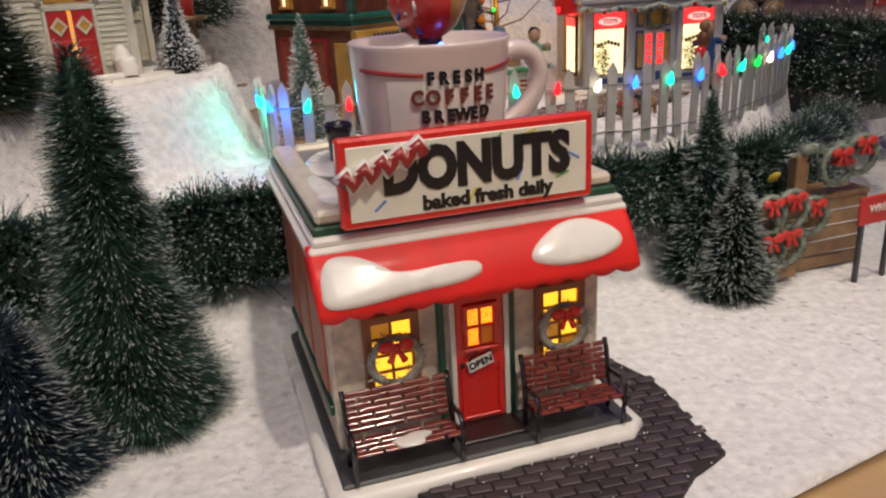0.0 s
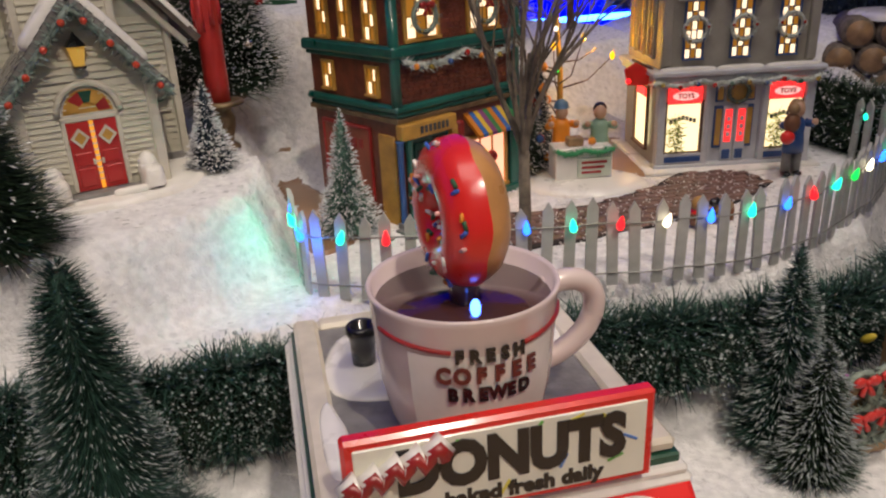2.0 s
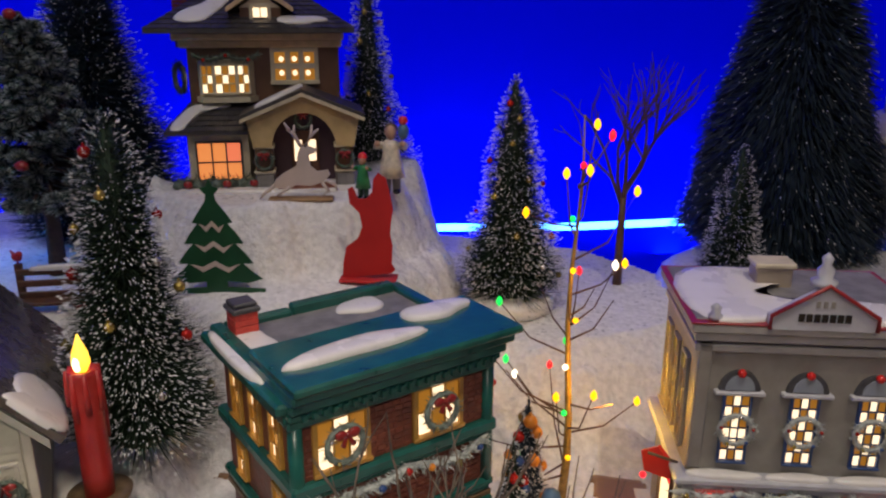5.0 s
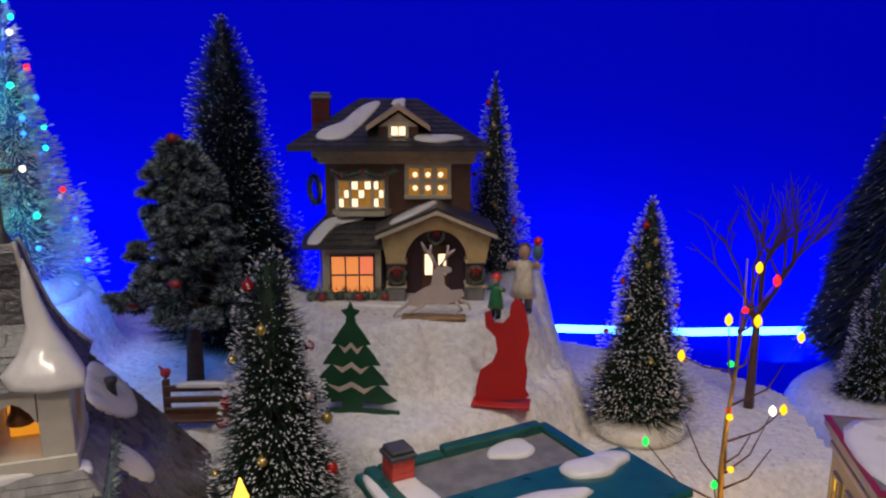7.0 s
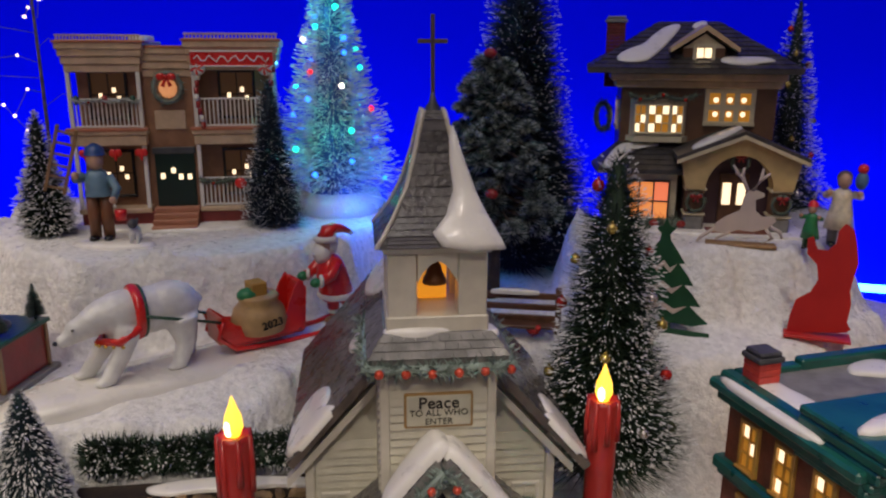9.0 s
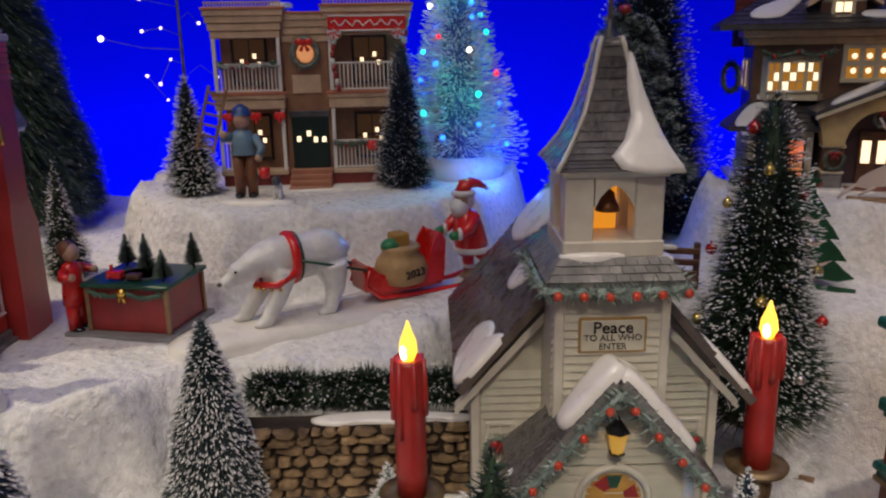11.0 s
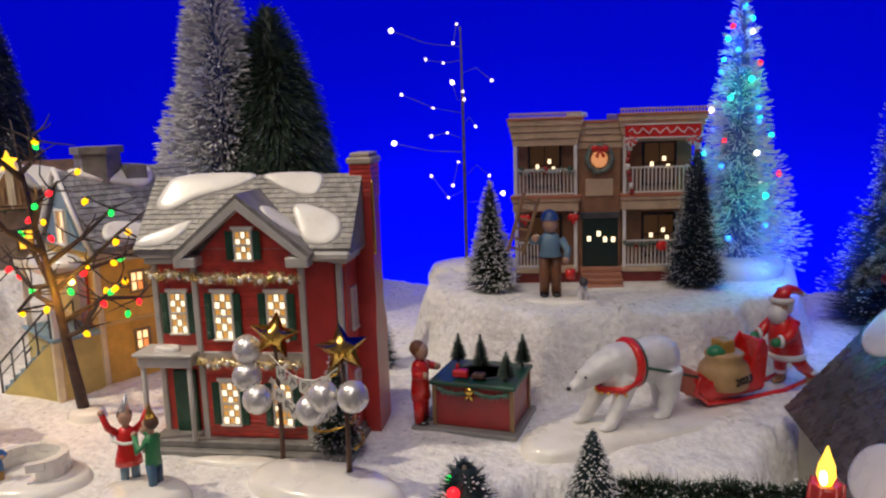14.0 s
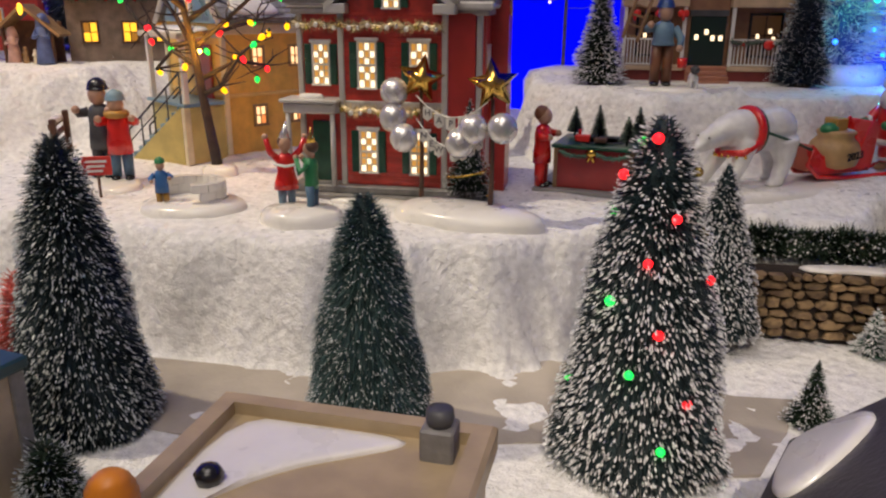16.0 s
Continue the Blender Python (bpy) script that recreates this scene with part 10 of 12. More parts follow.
def ragged_pine():
    root = thing("ragged_pine", pose(-0.447, 1.022, 0.280), "shaggy frosted pine with clumped branches and red birds", "tree")
    part("trunk", Shape().tube([(0, 0, 0), (0.002, 0, 0.06), (-0.002, 0, 0.16), (0, 0, 0.235)], [0.0095, 0.0075, 0.005, 0.003], n=9), DARK_BARK, root)
    rng = np.random.default_rng(4)
    for i in range(112):
        u = (i / 111) ** 1.3
        z = 0.084 + u * 0.168
        R = (0.064 * (1 - u) ** 0.75 + 0.013) * (1 + 0.16 * math.sin(u * 17)) * (0.78 + 0.22 * min(1, u / 0.12))
        a = i * 2.4
        q = R * (0.90, 0.62, 0.82, 0.36)[i % 4]
        c = np.array((q * math.cos(a), q * math.sin(a), z + 0.005 * math.sin(i)))
        s0 = Shape().tube([(0, 0, z + 0.012), tuple(c)], [0.0022, 0.001], n=5)
        part("limb", s0, DARK_BARK, root)
        n = 620
        d = rng.normal(0, 1, (n, 3)) + np.array((0.5 * math.cos(a), 0.5 * math.sin(a), 0.1))
        d /= np.linalg.norm(d, axis=1)[:, None]
        L = 0.0135 * (0.55 + 0.5 * rng.random(n))[:, None] * (1.15 if i % 2 else 0.85)
        side = np.cross(d, rng.normal(0, 1, (n, 3)))
        side = side / np.linalg.norm(side, axis=1)[:, None] * 0.0015
        d = d * np.array((1.25, 1.25, 0.8))
        b, t = c + d * L * 0.1, c + d * L
        V = np.concatenate([b - side, b + side, t], 0)
        k = np.arange(n)
        ob = new("needle_clump", tri_mesh("needle_clump", V, np.stack([k, k + n, k + 2 * n], -1), None, [TEAL_NEEDLE, FROSTED], (rng.random(n) < 0.52).astype(int).tolist()))
        ob.parent = root
    for p in ((0.0, -0.012, 0.262), (0.03, -0.062, 0.13), (-0.03, -0.05, 0.10)):
        part("red_bow", Shape().ball(p, (0.007, 0.005, 0.005)), DEEP_RED, root)


ragged_pine()


BOOT_TAN = mat("boot_tan", (0.36, 0.20, 0.10), rough=0.4, var=0.15, scale=80)


def sleigh_group():
    A = pose(-0.640, 0.612, 0.281, 0, 0, 67)
    # glazed runway
    s = Shape()
    snow_patch(s, [(-0.01, -0.03), (0.08, -0.034), (0.2, -0.040), (0.30, -0.038), (0.315, 0.0), (0.30, 0.035), (0.2, 0.036), (0.1, 0.034), (0.0, 0.036), (-0.03, 0.0)], 0.010, A @ pose(0, 0, -0.008))
    s.mats = [GLAZE_SNOW]
    single("snow_runway", s, pose(0, 0, 0), "glossy white ceramic snow base under the bear and sleigh", "snow base")
    b = Shape()
    m = A @ pose(0, 0, 0.002)
    F = FUR
    b.ball((0.112, 0, 0.054), (0.026, 0.0195, 0.021), F, 16, 10).ball((0.094, 0, 0.053), (0.028, 0.0190, 0.020), F, 16, 10).ball((0.076, 0, 0.053), (0.022, 0.0190, 0.021), F, 16, 10)
    b.tube([(0.070, 0, 0.056), (0.056, 0, 0.054), (0.044, 0, 0.048)], [0.0175, 0.0135, 0.0105], F, n=14)
    b.ball((0.041, 0, 0.047), (0.0115, 0.0092, 0.0098), F).tube([(0.037, 0, 0.044), (0.024, 0, 0.0385)], [0.0076, 0.0046], F, n=12)
    for sy in (-1, 1):
        b.ball((0.047, sy * 0.0082, 0.0565), (0.0028, 0.0028, 0.0034), F, 8, 6)
        b.tube([(0.076, sy * 0.011, 0.046), (0.064 - sy * 0.004, sy * 0.0125, 0.024), (0.050 - sy * 0.005, sy * 0.0135, 0.003)], [0.0115, 0.0078, 0.0064], F, n=10)
        b.ball((0.047 - sy * 0.005, sy * 0.0135, 0.003), (0.0085, 0.0060, 0.0036), F, 10, 6)
        b.tube([(0.118, sy * 0.011, 0.046), (0.124 + sy * 0.004, sy * 0.0125, 0.022), (0.121 + sy * 0.008, sy * 0.0125, 0.003)], [0.0150, 0.0088, 0.0070], F, n=10)
        b.ball((0.118 + sy * 0.008, sy * 0.0125, 0.003), (0.0085, 0.0062, 0.0036), F, 10, 6)
    b.ball((0.137, 0, 0.055), 0.0045, F, 8, 6)
    b = Shape().add(*melt(b, 0.0015, 7), F, True)
    b.ball((0.0222, 0, 0.0392), (0.0022, 0.0026, 0.0019), BLACK, 8, 6)
    for sy in (-1, 1):
        b.ball((0.0345, sy * 0.0078, 0.0500), 0.0012, BLACK, 6, 5)
    b.ring((0, 0, 0), 0.0205, 0.0032, RED, m=pose(0.084, 0, 0.0535, 0, -8, 90), squash=1.3)
    b.ring((0, 0, 0), 0.0212, 0.0014, DARK_GREEN, m=pose(0.0885, 0, 0.0535, 0, -8, 90), squash=1.0)
    b.tube([(0.083, -0.0205, 0.046), (0.066, -0.0185, 0.036), (0.054, 0, 0.0335), (0.066, 0.0185, 0.036), (0.083, 0.0205, 0.046)], 0.0034, RED, n=8)
    for i in range(9):
        a = i / 8
        b.ball((0.068 - 0.016 * math.sin(math.pi * a), -0.0195 + 0.039 * a, 0.0320), 0.0017, GOLD, 6, 5)
    single("polar_bear_figurine", b, m, "white ceramic polar bear in a red bell harness", "figurine")
    sl = thing("toy_sleigh", A @ pose(0.165, 0, 0.004) @ Matrix.Scale(1.06, 4), "red toy sleigh loaded with a tan gift sack", "sleigh")
    for sy in (-1, 1):
        part("runner", Shape().tube([(-0.012, sy * 0.014, 0.030), (-0.016, sy * 0.014, 0.016), (-0.002, sy * 0.014, 0.004), (0.03, sy * 0.014, 0.0012), (0.085, sy * 0.014, 0.0012), (0.110, sy * 0.014, 0.006)], 0.0022, n=6), RED, sl)
        part("side_panel", Shape().plate([(-0.012, 0.012), (0.0, 0.006), (0.050, 0.006), (0.062, 0.014), (0.064, 0.046), (0.058, 0.054), (0.052, 0.046), (0.044, 0.026), (0.020, 0.020), (0.0, 0.024), (-0.012, 0.034), (-0.018, 0.030)], 0.002, None, pose(0, sy * 0.014, 0)), RED, sl)
    part("sleigh_floor", Shape().box(-0.004, 0.060, -0.014, 0.014, 0.006, 0.009, c=0.001), DEEP_RED, sl)
    part("front_board", Shape().box(-0.016, -0.012, -0.014, 0.014, 0.010, 0.034, c=0.001), mat("salmon_red", (0.5, 0.12, 0.07), rough=0.4), sl)
    part("back_board", Shape().box(0.058, 0.062, -0.014, 0.014, 0.008, 0.052, c=0.001), RED, sl)
    sack = part("sack", Shape().lathe([(0.010, 0.0), (0.019, 0.004), (0.0215, 0.014), (0.019, 0.024), (0.014, 0.030), (0.016, 0.034), (0.0145, 0.036)], n=20, c=(0.024, -0.003, 0.009), sx=1.12, sy=1.08), mat("sack_tan", (0.48, 0.30, 0.13), rough=0.5, var=0.2, scale=60, bump=0.3), sl)
    words("sack_number", "2023", 0.0095, pose(0.026, -0.0266, 0.024, 90, -8), BLACK, sack, bold=0.0002)
    part("gift", Shape().box(0.016, 0.030, -0.010, 0.006, 0.042, 0.056, c=0.001), OCHRE, sack)
    part("gift", Shape().ball((0.014, -0.004, 0.046), (0.009, 0.008, 0.006)), GREEN_CLOTH, sack)
    part("rein", Shape().tube([(-0.074, -0.0205, 0.050), (-0.045, -0.0195, 0.041), (-0.014, -0.014, 0.030)], 0.0013, n=6), DARK_GREEN, sl)
    part("rein", Shape().tube([(-0.074, 0.0205, 0.050), (-0.045, 0.0195, 0.041), (-0.014, 0.014, 0.030)], 0.0013, n=6), DARK_GREEN, sl)
    s = Shape()
    s.lathe([(0.0130, 0.026), (0.0150, 0.030), (0.0140, 0.040), (0.0130, 0.050), (0.0105, 0.060), (0.0050, 0.066)], RED, n=18, m=pose(0.006, 0, 0, 0, -12, 0))
    s.ring((0, 0, 0), 0.0138, 0.0030, WHITE, m=pose(0.000, 0, 0.028, 90))
    s.ball((-0.0095, 0, 0.0725), (0.0078, 0.0080, 0.0088), SKIN).ball((-0.0125, 0, 0.0665), (0.0085, 0.0086, 0.0100), FUR).ball((-0.006, 0, 0.072), (0.0080, 0.0088, 0.0086), FUR)
    s.ring((0, 0, 0), 0.0082, 0.0026, WHITE, m=pose(-0.0085, 0, 0.0785, 90))
    s.tube([(-0.0085, 0, 0.079), (-0.007, 0, 0.0850), (-0.001, 0, 0.0865), (0.008, 0, 0.0845), (0.014, 0, 0.0815)], [0.0082, 0.0066, 0.0048, 0.0034, 0.0022], RED, n=10)
    s.ball((0.0155, 0, 0.0805), 0.0026, WHITE, 8, 6)
    for sy in (-1, 1):
        s.tube([(-0.004, sy * 0.0100, 0.060), (-0.012, sy * 0.0150, 0.050), (-0.021, sy * 0.0125, 0.0455)], [0.0056, 0.0050, 0.0044], RED, n=8)
        s.ring((0, 0, 0), 0.0040, 0.0020, WHITE, n=12, k=6, m=pose(-0.0205, sy * 0.0125, 0.0458, 0, 0, 70))
        s.ball((-0.0255, sy * 0.0120, 0.0450), (0.0050, 0.0042, 0.0042), GREEN_CLOTH)
        s.tube([(0.001, sy * 0.0060, 0.030), (0.006 - sy * 0.006, sy * 0.0070, 0.016), (0.012 - sy * 0.011, sy * 0.0070, 0.008)], [0.0068, 0.0056, 0.0046], RED, n=8)
        s.ring((0, 0, 0), 0.0044, 0.0020, WHITE, n=12, k=6, m=pose(0.011 - sy * 0.010, sy * 0.0070, 0.0105, 90))
        s.tube([(0.012 - sy * 0.011, sy * 0.0070, 0.010), (0.014 - sy * 0.012, sy * 0.0070, 0.003)], [0.0042, 0.0046], BOOT_TAN, n=8)
        s.ball((0.011 - sy * 0.012, sy * 0.0070, 0.0026), (0.0078, 0.0044, 0.0032), BOOT_TAN)
    single("robed_figurine", s, A @ pose(0.272, 0, 0.004) @ Matrix.Scale(1.12, 4), "red-coated white-bearded figurine standing behind the sleigh", "figurine")


sleigh_group()


TOY_NEEDLE = mat("frosted_toy_needle", (0.10, 0.14, 0.11), rough=0.6, var=0.3, island=0.8)


def train_table():
    root = thing("train_table", pose(-0.7635, 0.5650, 0.268, 0, 0, 25) @ Matrix.Diagonal((1.04, 1.04, 1.0, 1)), "dark red toy-train table with green top and gold bow", "table")
    part("base", Shape().box(0, 0.098, 0.0, 0.078, 0, 0.006, c=0.001), mat("grey_base", (0.26, 0.25, 0.24), rough=0.5, bump=0.3), root)
    part("cabinet", Shape().box(0.020, 0.092, 0.010, 0.070, 0.006, 0.046, c=0.001), DEEP_RED, root)
    for x, y in ((0.020, 0.010), (0.092, 0.010), (0.092, 0.070)):
        part("corner_post", Shape().box(x - 0.0018, x + 0.0018, y - 0.0018, y + 0.0018, 0.006, 0.048, c=0.0004), WOOD_TAN, root)
    part("top", Shape().box(0.016, 0.096, 0.006, 0.074, 0.046, 0.050, c=0.001), DARK_GREEN, root)
    garland(root, [(0.024 + 0.0047 * i, 0.007, 0.043 - 0.004 * abs(math.sin(i * 0.45))) for i in range(15)], 0.0022, seed=5, material=NEEDLE_PALE)
    part("bow", Shape().ball((0.054, 0.006, 0.043), (0.005, 0.003, 0.004)).tube([(0.054, 0.006, 0.042), (0.051, 0.006, 0.034)], 0.0016, n=5).tube([(0.054, 0.006, 0.042), (0.057, 0.006, 0.034)], 0.0016, n=5), GOLD, root)
    part("track", Shape().lathe([(0.024, 0), (0.024, 0.0012), (0.021, 0.0012), (0.021, 0)], n=32, c=(0.056, 0.040, 0.050), sy=0.9), DARK_GREY, root)
    part("locomotive", Shape().box(0.036, 0.050, 0.014, 0.022, 0.052, 0.059, c=0.001).tube([(0.040, 0.018, 0.058), (0.040, 0.018, 0.064)], 0.0016, n=6), RED, root)
    part("wagon", Shape().box(0.054, 0.066, 0.014, 0.022, 0.052, 0.057, c=0.001), WOOD_BROWN, root)
    for x, y, h in ((0.026, 0.062, 0.030), (0.052, 0.050, 0.034), (0.088, 0.066, 0.032), (0.084, 0.022, 0.028)):
        sh = Shape().tube([(x, y, 0.050), (x, y, 0.050 + h)], 0.0012, n=5)
        rr = random.Random(int(x * 1e4))
        for i in range(800):
            u = 1 - math.sqrt(rr.random())
            a = rr.random() * 6.28
            r = 0.0088 * (1 - u) ** 0.8 + 0.0008
            zz = 0.053 + u * (h - 0.003)
            sh.add([(x + 0.0006, y, zz), (x - 0.0006, y, zz + 0.0008), (x + r * math.cos(a), y + r * math.sin(a), zz + 0.001)], [(0, 1, 2)])
        part("toy_tree", sh, TOY_NEEDLE, root)
    figurine("child_figurine", -0.764, 0.580, 0.2725, 112, 0.083, "child figurine in red pyjamas at the train table", RED, RED, None, arms=(0.35, 0.35), hair=BROWN_CLOTH)


train_table()


PAPER = mat("bunting_paper", (0.72, 0.69, 0.62), rough=0.6, var=0.08)
SILVER_INK = mat("grey_ink", (0.20, 0.19, 0.18), rough=0.5)


def star_balloons():
    s = Shape()
    snow_patch(s, blob_outline(0, 0, 0.066, 0.034, 4, n=30, rough=0.08), 0.015, pose(0, 0, 0))
    s.mats = [GLAZE_SNOW]
    single("snow_mound", s, pose(-0.729, 0.4365, 0.268, 0, 0, 22), "smooth glazed snow mound under the balloon poles", "snow base")
    root = thing("balloon_garland", pose(-0.021, 0.0135, 0), "gold star balloons, silver balloons and paper bunting on poles", "party decoration")
    tops = []
    for x, y, h in ((-0.768, 0.427, 0.100), (-0.694, 0.440, 0.098)):
        part("pole", Shape().tube([(x, y, 0.274), (x + 0.001, y, 0.32), (x, y, 0.276 + h)], [0.0024, 0.0020, 0.0016], n=7), WOOD_BROWN, root)
        st = Shape()
        out = [((0.022 if i % 2 == 0 else 0.0105) * math.sin(math.pi * i / 5), (0.022 if i % 2 == 0 else 0.0105) * math.cos(math.pi * i / 5)) for i in range(10)]
        vs = [(0, -0.011, 0), (0, 0.011, 0)] + [(a, 0, b) for a, b in out]
        st.add(vs, [(0, 2 + i, 2 + (i + 1) % 10) for i in range(10)] + [(1, 2 + (i + 1) % 10, 2 + i) for i in range(10)], None, True)
        part("star_balloon", st, GOLD, root, "", pose(x, y, 0.386, 0, 10 if x < -0.7 else -6, 48))
        tops.append((x, y))
    for x, y, z in ((-0.787, 0.412, 0.374), (-0.784, 0.408, 0.352), (-0.770, 0.408, 0.336), (-0.702, 0.425, 0.350), (-0.679, 0.436, 0.352), (-0.712, 0.420, 0.338)):
        part("balloon", Shape().ball((x, y, z), (0.0125, 0.0125, 0.0128), n=16, rows=10), SILVER, root)
    for sag, z0, text in ((0.016, 0.372, "HAPPY"), (0.022, 0.352, "NEW YEAR")):
        n = len(text)
        pts = [(-0.768 + 0.074 * t, 0.425 + 0.013 * t - 0.004, z0 - sag * 4 * t * (1 - t)) for t in [i / (n + 1) for i in range(n + 2)]]
        part("string", Shape().tube(pts, 0.0006, n=4), WHITE, root)
        for ch, p in zip(text, pts[1:-1]):
            if ch != " ":
                pn = part("pennant", Shape().plate([(-0.0040, 0), (0.0040, 0), (0.0040, -0.0095), (0, -0.0125), (-0.0040, -0.0095)], 0.0005), PAPER, root, "", pose(p[0], p[1], p[2], 0, 0, 36))
                words("pennant_letter", ch, 0.0078, pose(0, -0.0004, -0.0054, 90), SILVER_INK, pn, bold=0.00015, depth=0.0002)
    t = brush_tree("pine_tree", -0.778, 0.490, 0.098, 0.026, "small dark pine wound with gold tinsel", NEEDLE_DARK, 3200, 0.3, z=0.268, seed=61, tip_len=0.002, tip_w=0.0007)
    pts = [(0.024 * (1 - u * 0.8) * math.cos(u * 20), 0.024 * (1 - u * 0.8) * math.sin(u * 20), 0.012 + u * 0.07) for u in [i / 60 for i in range(61)]]
    garland(t, pts, 0.0016, seed=7, material=GOLD, count=500)


star_balloons()

# street figures


def mound(x, y, z, rx, ry, seed, yaw, label, thick=0.013):
    s = Shape()
    snow_patch(s, blob_outline(0, 0, rx, ry, seed, n=28, rough=0.05), thick, pose(0, 0, 0))
    s.mats = [GLAZE_SNOW]
    return single("snow_mound", s, pose(x, y, z, 0, 0, yaw), label, "snow base")


def reveller(name, x, y, z, yaw, h, label, coat, legs, hair, limbs, skirt, hat, group=""):
    """A slim painted party figurine as one plain shape; limbs: elbow and wrist of each arm."""
    s = Shape()
    k = h / 0.08
    for sx in (-1, 1):
        s.tube([(sx * 0.0050 * k, 0, 0.002 * k), (sx * 0.0046 * k, 0.0005, 0.016 * k), (sx * 0.0042 * k, 0, 0.032 * k)], [0.0036 * k, 0.0040 * k, 0.0052 * k], legs, n=9)
        s.ball((sx * 0.0055 * k, -0.0030 * k, 0.0022 * k), (0.0038 * k, 0.0068 * k, 0.0028 * k), BROWN_CLOTH, n=9, rows=6)
    prof = [(0.0125, 0.024), (0.0115, 0.030), (0.0082, 0.042), (0.0092, 0.051), (0.0072, 0.057), (0.0030, 0.060)] if skirt else [(0.0082, 0.029), (0.0088, 0.034), (0.0080, 0.042), (0.0092, 0.051), (0.0072, 0.057), (0.0030, 0.060)]
    s.lathe([(r * k, zz * k) for r, zz in prof], coat, n=16, sy=0.75)
    for (ex, ey, ez), (wx, wy, wz), sx in limbs:
        s.tube([(sx * 0.0078 * k, 0, 0.0545 * k), (ex * k, ey * k, ez * k), (wx * k, wy * k, wz * k)], [0.0036 * k, 0.0032 * k, 0.0026 * k], coat, n=8)
        s.ball((wx * k, wy * k, wz * k), 0.0031 * k, SKIN, n=8, rows=6)
    s.tube([(0, 0, 0.058 * k), (0, 0, 0.063 * k)], 0.0032 * k, SKIN, n=8)
    s.ball((0, -0.0006 * k, 0.0685 * k), (0.0062 * k, 0.0066 * k, 0.0074 * k), SKIN)
    s.ball((0, 0.0016 * k, 0.0705 * k), (0.0068 * k, 0.0068 * k, 0.0068 * k), hair)
    s.lathe([(0.0056 * k, 0), (0.0030 * k, 0.008 * k), (0.0004, 0.017 * k)], hat, n=12, m=pose(0, 0.001 * k, 0.0735 * k, -6, 10, 0))
    return single(name, s, pose(x, y, z, 0, 0, yaw), label, "figurine", group)


mound(-0.823, 0.333, 0.269, 0.036, 0.028, 7, 40, "glazed snow mound under the cheering figurines")
reveller("party_figurine", -0.8445, 0.3335, 0.274, 70, 0.070, "cheering party figurine in a red tunic with arms raised", RED, PALE_BLUE, WOOD_BROWN, [((-0.015, -0.002, 0.062), (-0.019, -0.003, 0.077), -1), ((0.015, -0.002, 0.062), (0.020, -0.003, 0.075), 1)], True, SILVER)
reveller("party_figurine", -0.8185, 0.3420, 0.274, 300, 0.068, "party figurine in green clothes with a golden paper hat", GREEN_CLOTH, DENIM, WOOD_BROWN, [((-0.013, -0.006, 0.046), (-0.008, -0.014, 0.058), -1), ((0.013, -0.006, 0.046), (0.006, -0.013, 0.060), 1)], False, GOLD)
single("party_streamer", Shape().tube([(-0.852, 0.324, 0.324), (-0.843, 0.322, 0.318), (-0.833, 0.326, 0.317), (-0.822, 0.332, 0.320)], 0.0013, WHITE, n=6), pose(0, 0, 0), "white paper streamer held between the party figurines", "streamer")


def snow_fort():
    root = thing("snow_fort", pose(-0.925, 0.285, 0.267, 0, 0, 45), "curved white snow-block fort on a glazed base", "snow fort")
    s = Shape()
    snow_patch(s, blob_outline(0, 0, 0.048, 0.039, 9, n=28, rough=0.04), 0.012, pose(0, 0, 0))
    part("base", s, GLAZE_SNOW, root)
    rand = random.Random(8)
    for row in range(3):
        n = 9
        for i in range(n):
            a0 = radians(-75 + 255 * (i + 0.5 * (row % 2)) / n)
            a1 = a0 + radians(255 / n) * 0.97
            r0, r1, z0, z1 = 0.0235, 0.0305 + rand.uniform(-0.0006, 0.0012), 0.007 + row * 0.0075, 0.0142 + row * 0.0075
            vs = [(r * math.cos(a), 0.82 * r * math.sin(a), z) for z in (z0, z1) for a in (a0, (a0 + a1) / 2, a1) for r in (r0, r1)]
            part("snow_block", Shape().add(vs, [(0, 1, 3, 2), (2, 3, 5, 4), (6, 8, 9, 7), (8, 10, 11, 9), (0, 6, 7, 1), (4, 5, 11, 10), (1, 7, 9, 3), (3, 9, 11, 5), (0, 2, 8, 6), (2, 4, 10, 8)]), GLAZE_SNOW, root)


snow_fort()
figurine("child_figurine", -0.931, 0.260, 0.2745, 60, 0.044, "small child figurine in a blue coat kneeling at the snow fort", BLUE_COAT, OCHRE, GREEN_CLOTH, arms=(0.2, 0.3))
s = Shape()
snow_patch(s, blob_outline(0, 0, 0.044, 0.026, 12, n=24, rough=0.08), 0.008, pose(0, 0, 0))
s.mats = [GLAZE_SNOW]
single("snow_mound", s, pose(-1.062, 0.266, 0.268), "glazed snow mound under the strolling couple", "snow base")
figurine("walking_figurine", -1.080, 0.268, 0.276, 40, 0.098, "dark-coated figurine with black hat", DARK_GREY, DARK_GREY, BLACK)
figurine("walking_figurine", -1.058, 0.276, 0.276, 60, 0.088, "figurine in red coat with blue cap and yellow scarf", RED, DENIM, PALE_BLUE, extra=lambda s, k: s.ring((0, 0, 0), 0.0075 * k, 0.0036 * k, OCHRE, m=pose(0, 0, 0.060 * k, 90)))
sg = thing("street_sign", pose(-1.020, 0.238, 0.270, 0, 0, 60), "small red street sign on a post", "sign")
part("post", Shape().tube([(0, 0, 0), (0, 0, 0.032)], 0.0014, n=6), WOOD_BROWN, sg)
part("board", Shape().box(-0.013, 0.013, -0.0022, -0.0006, 0.022, 0.040, c=0.0006), SIGN_RED, sg)
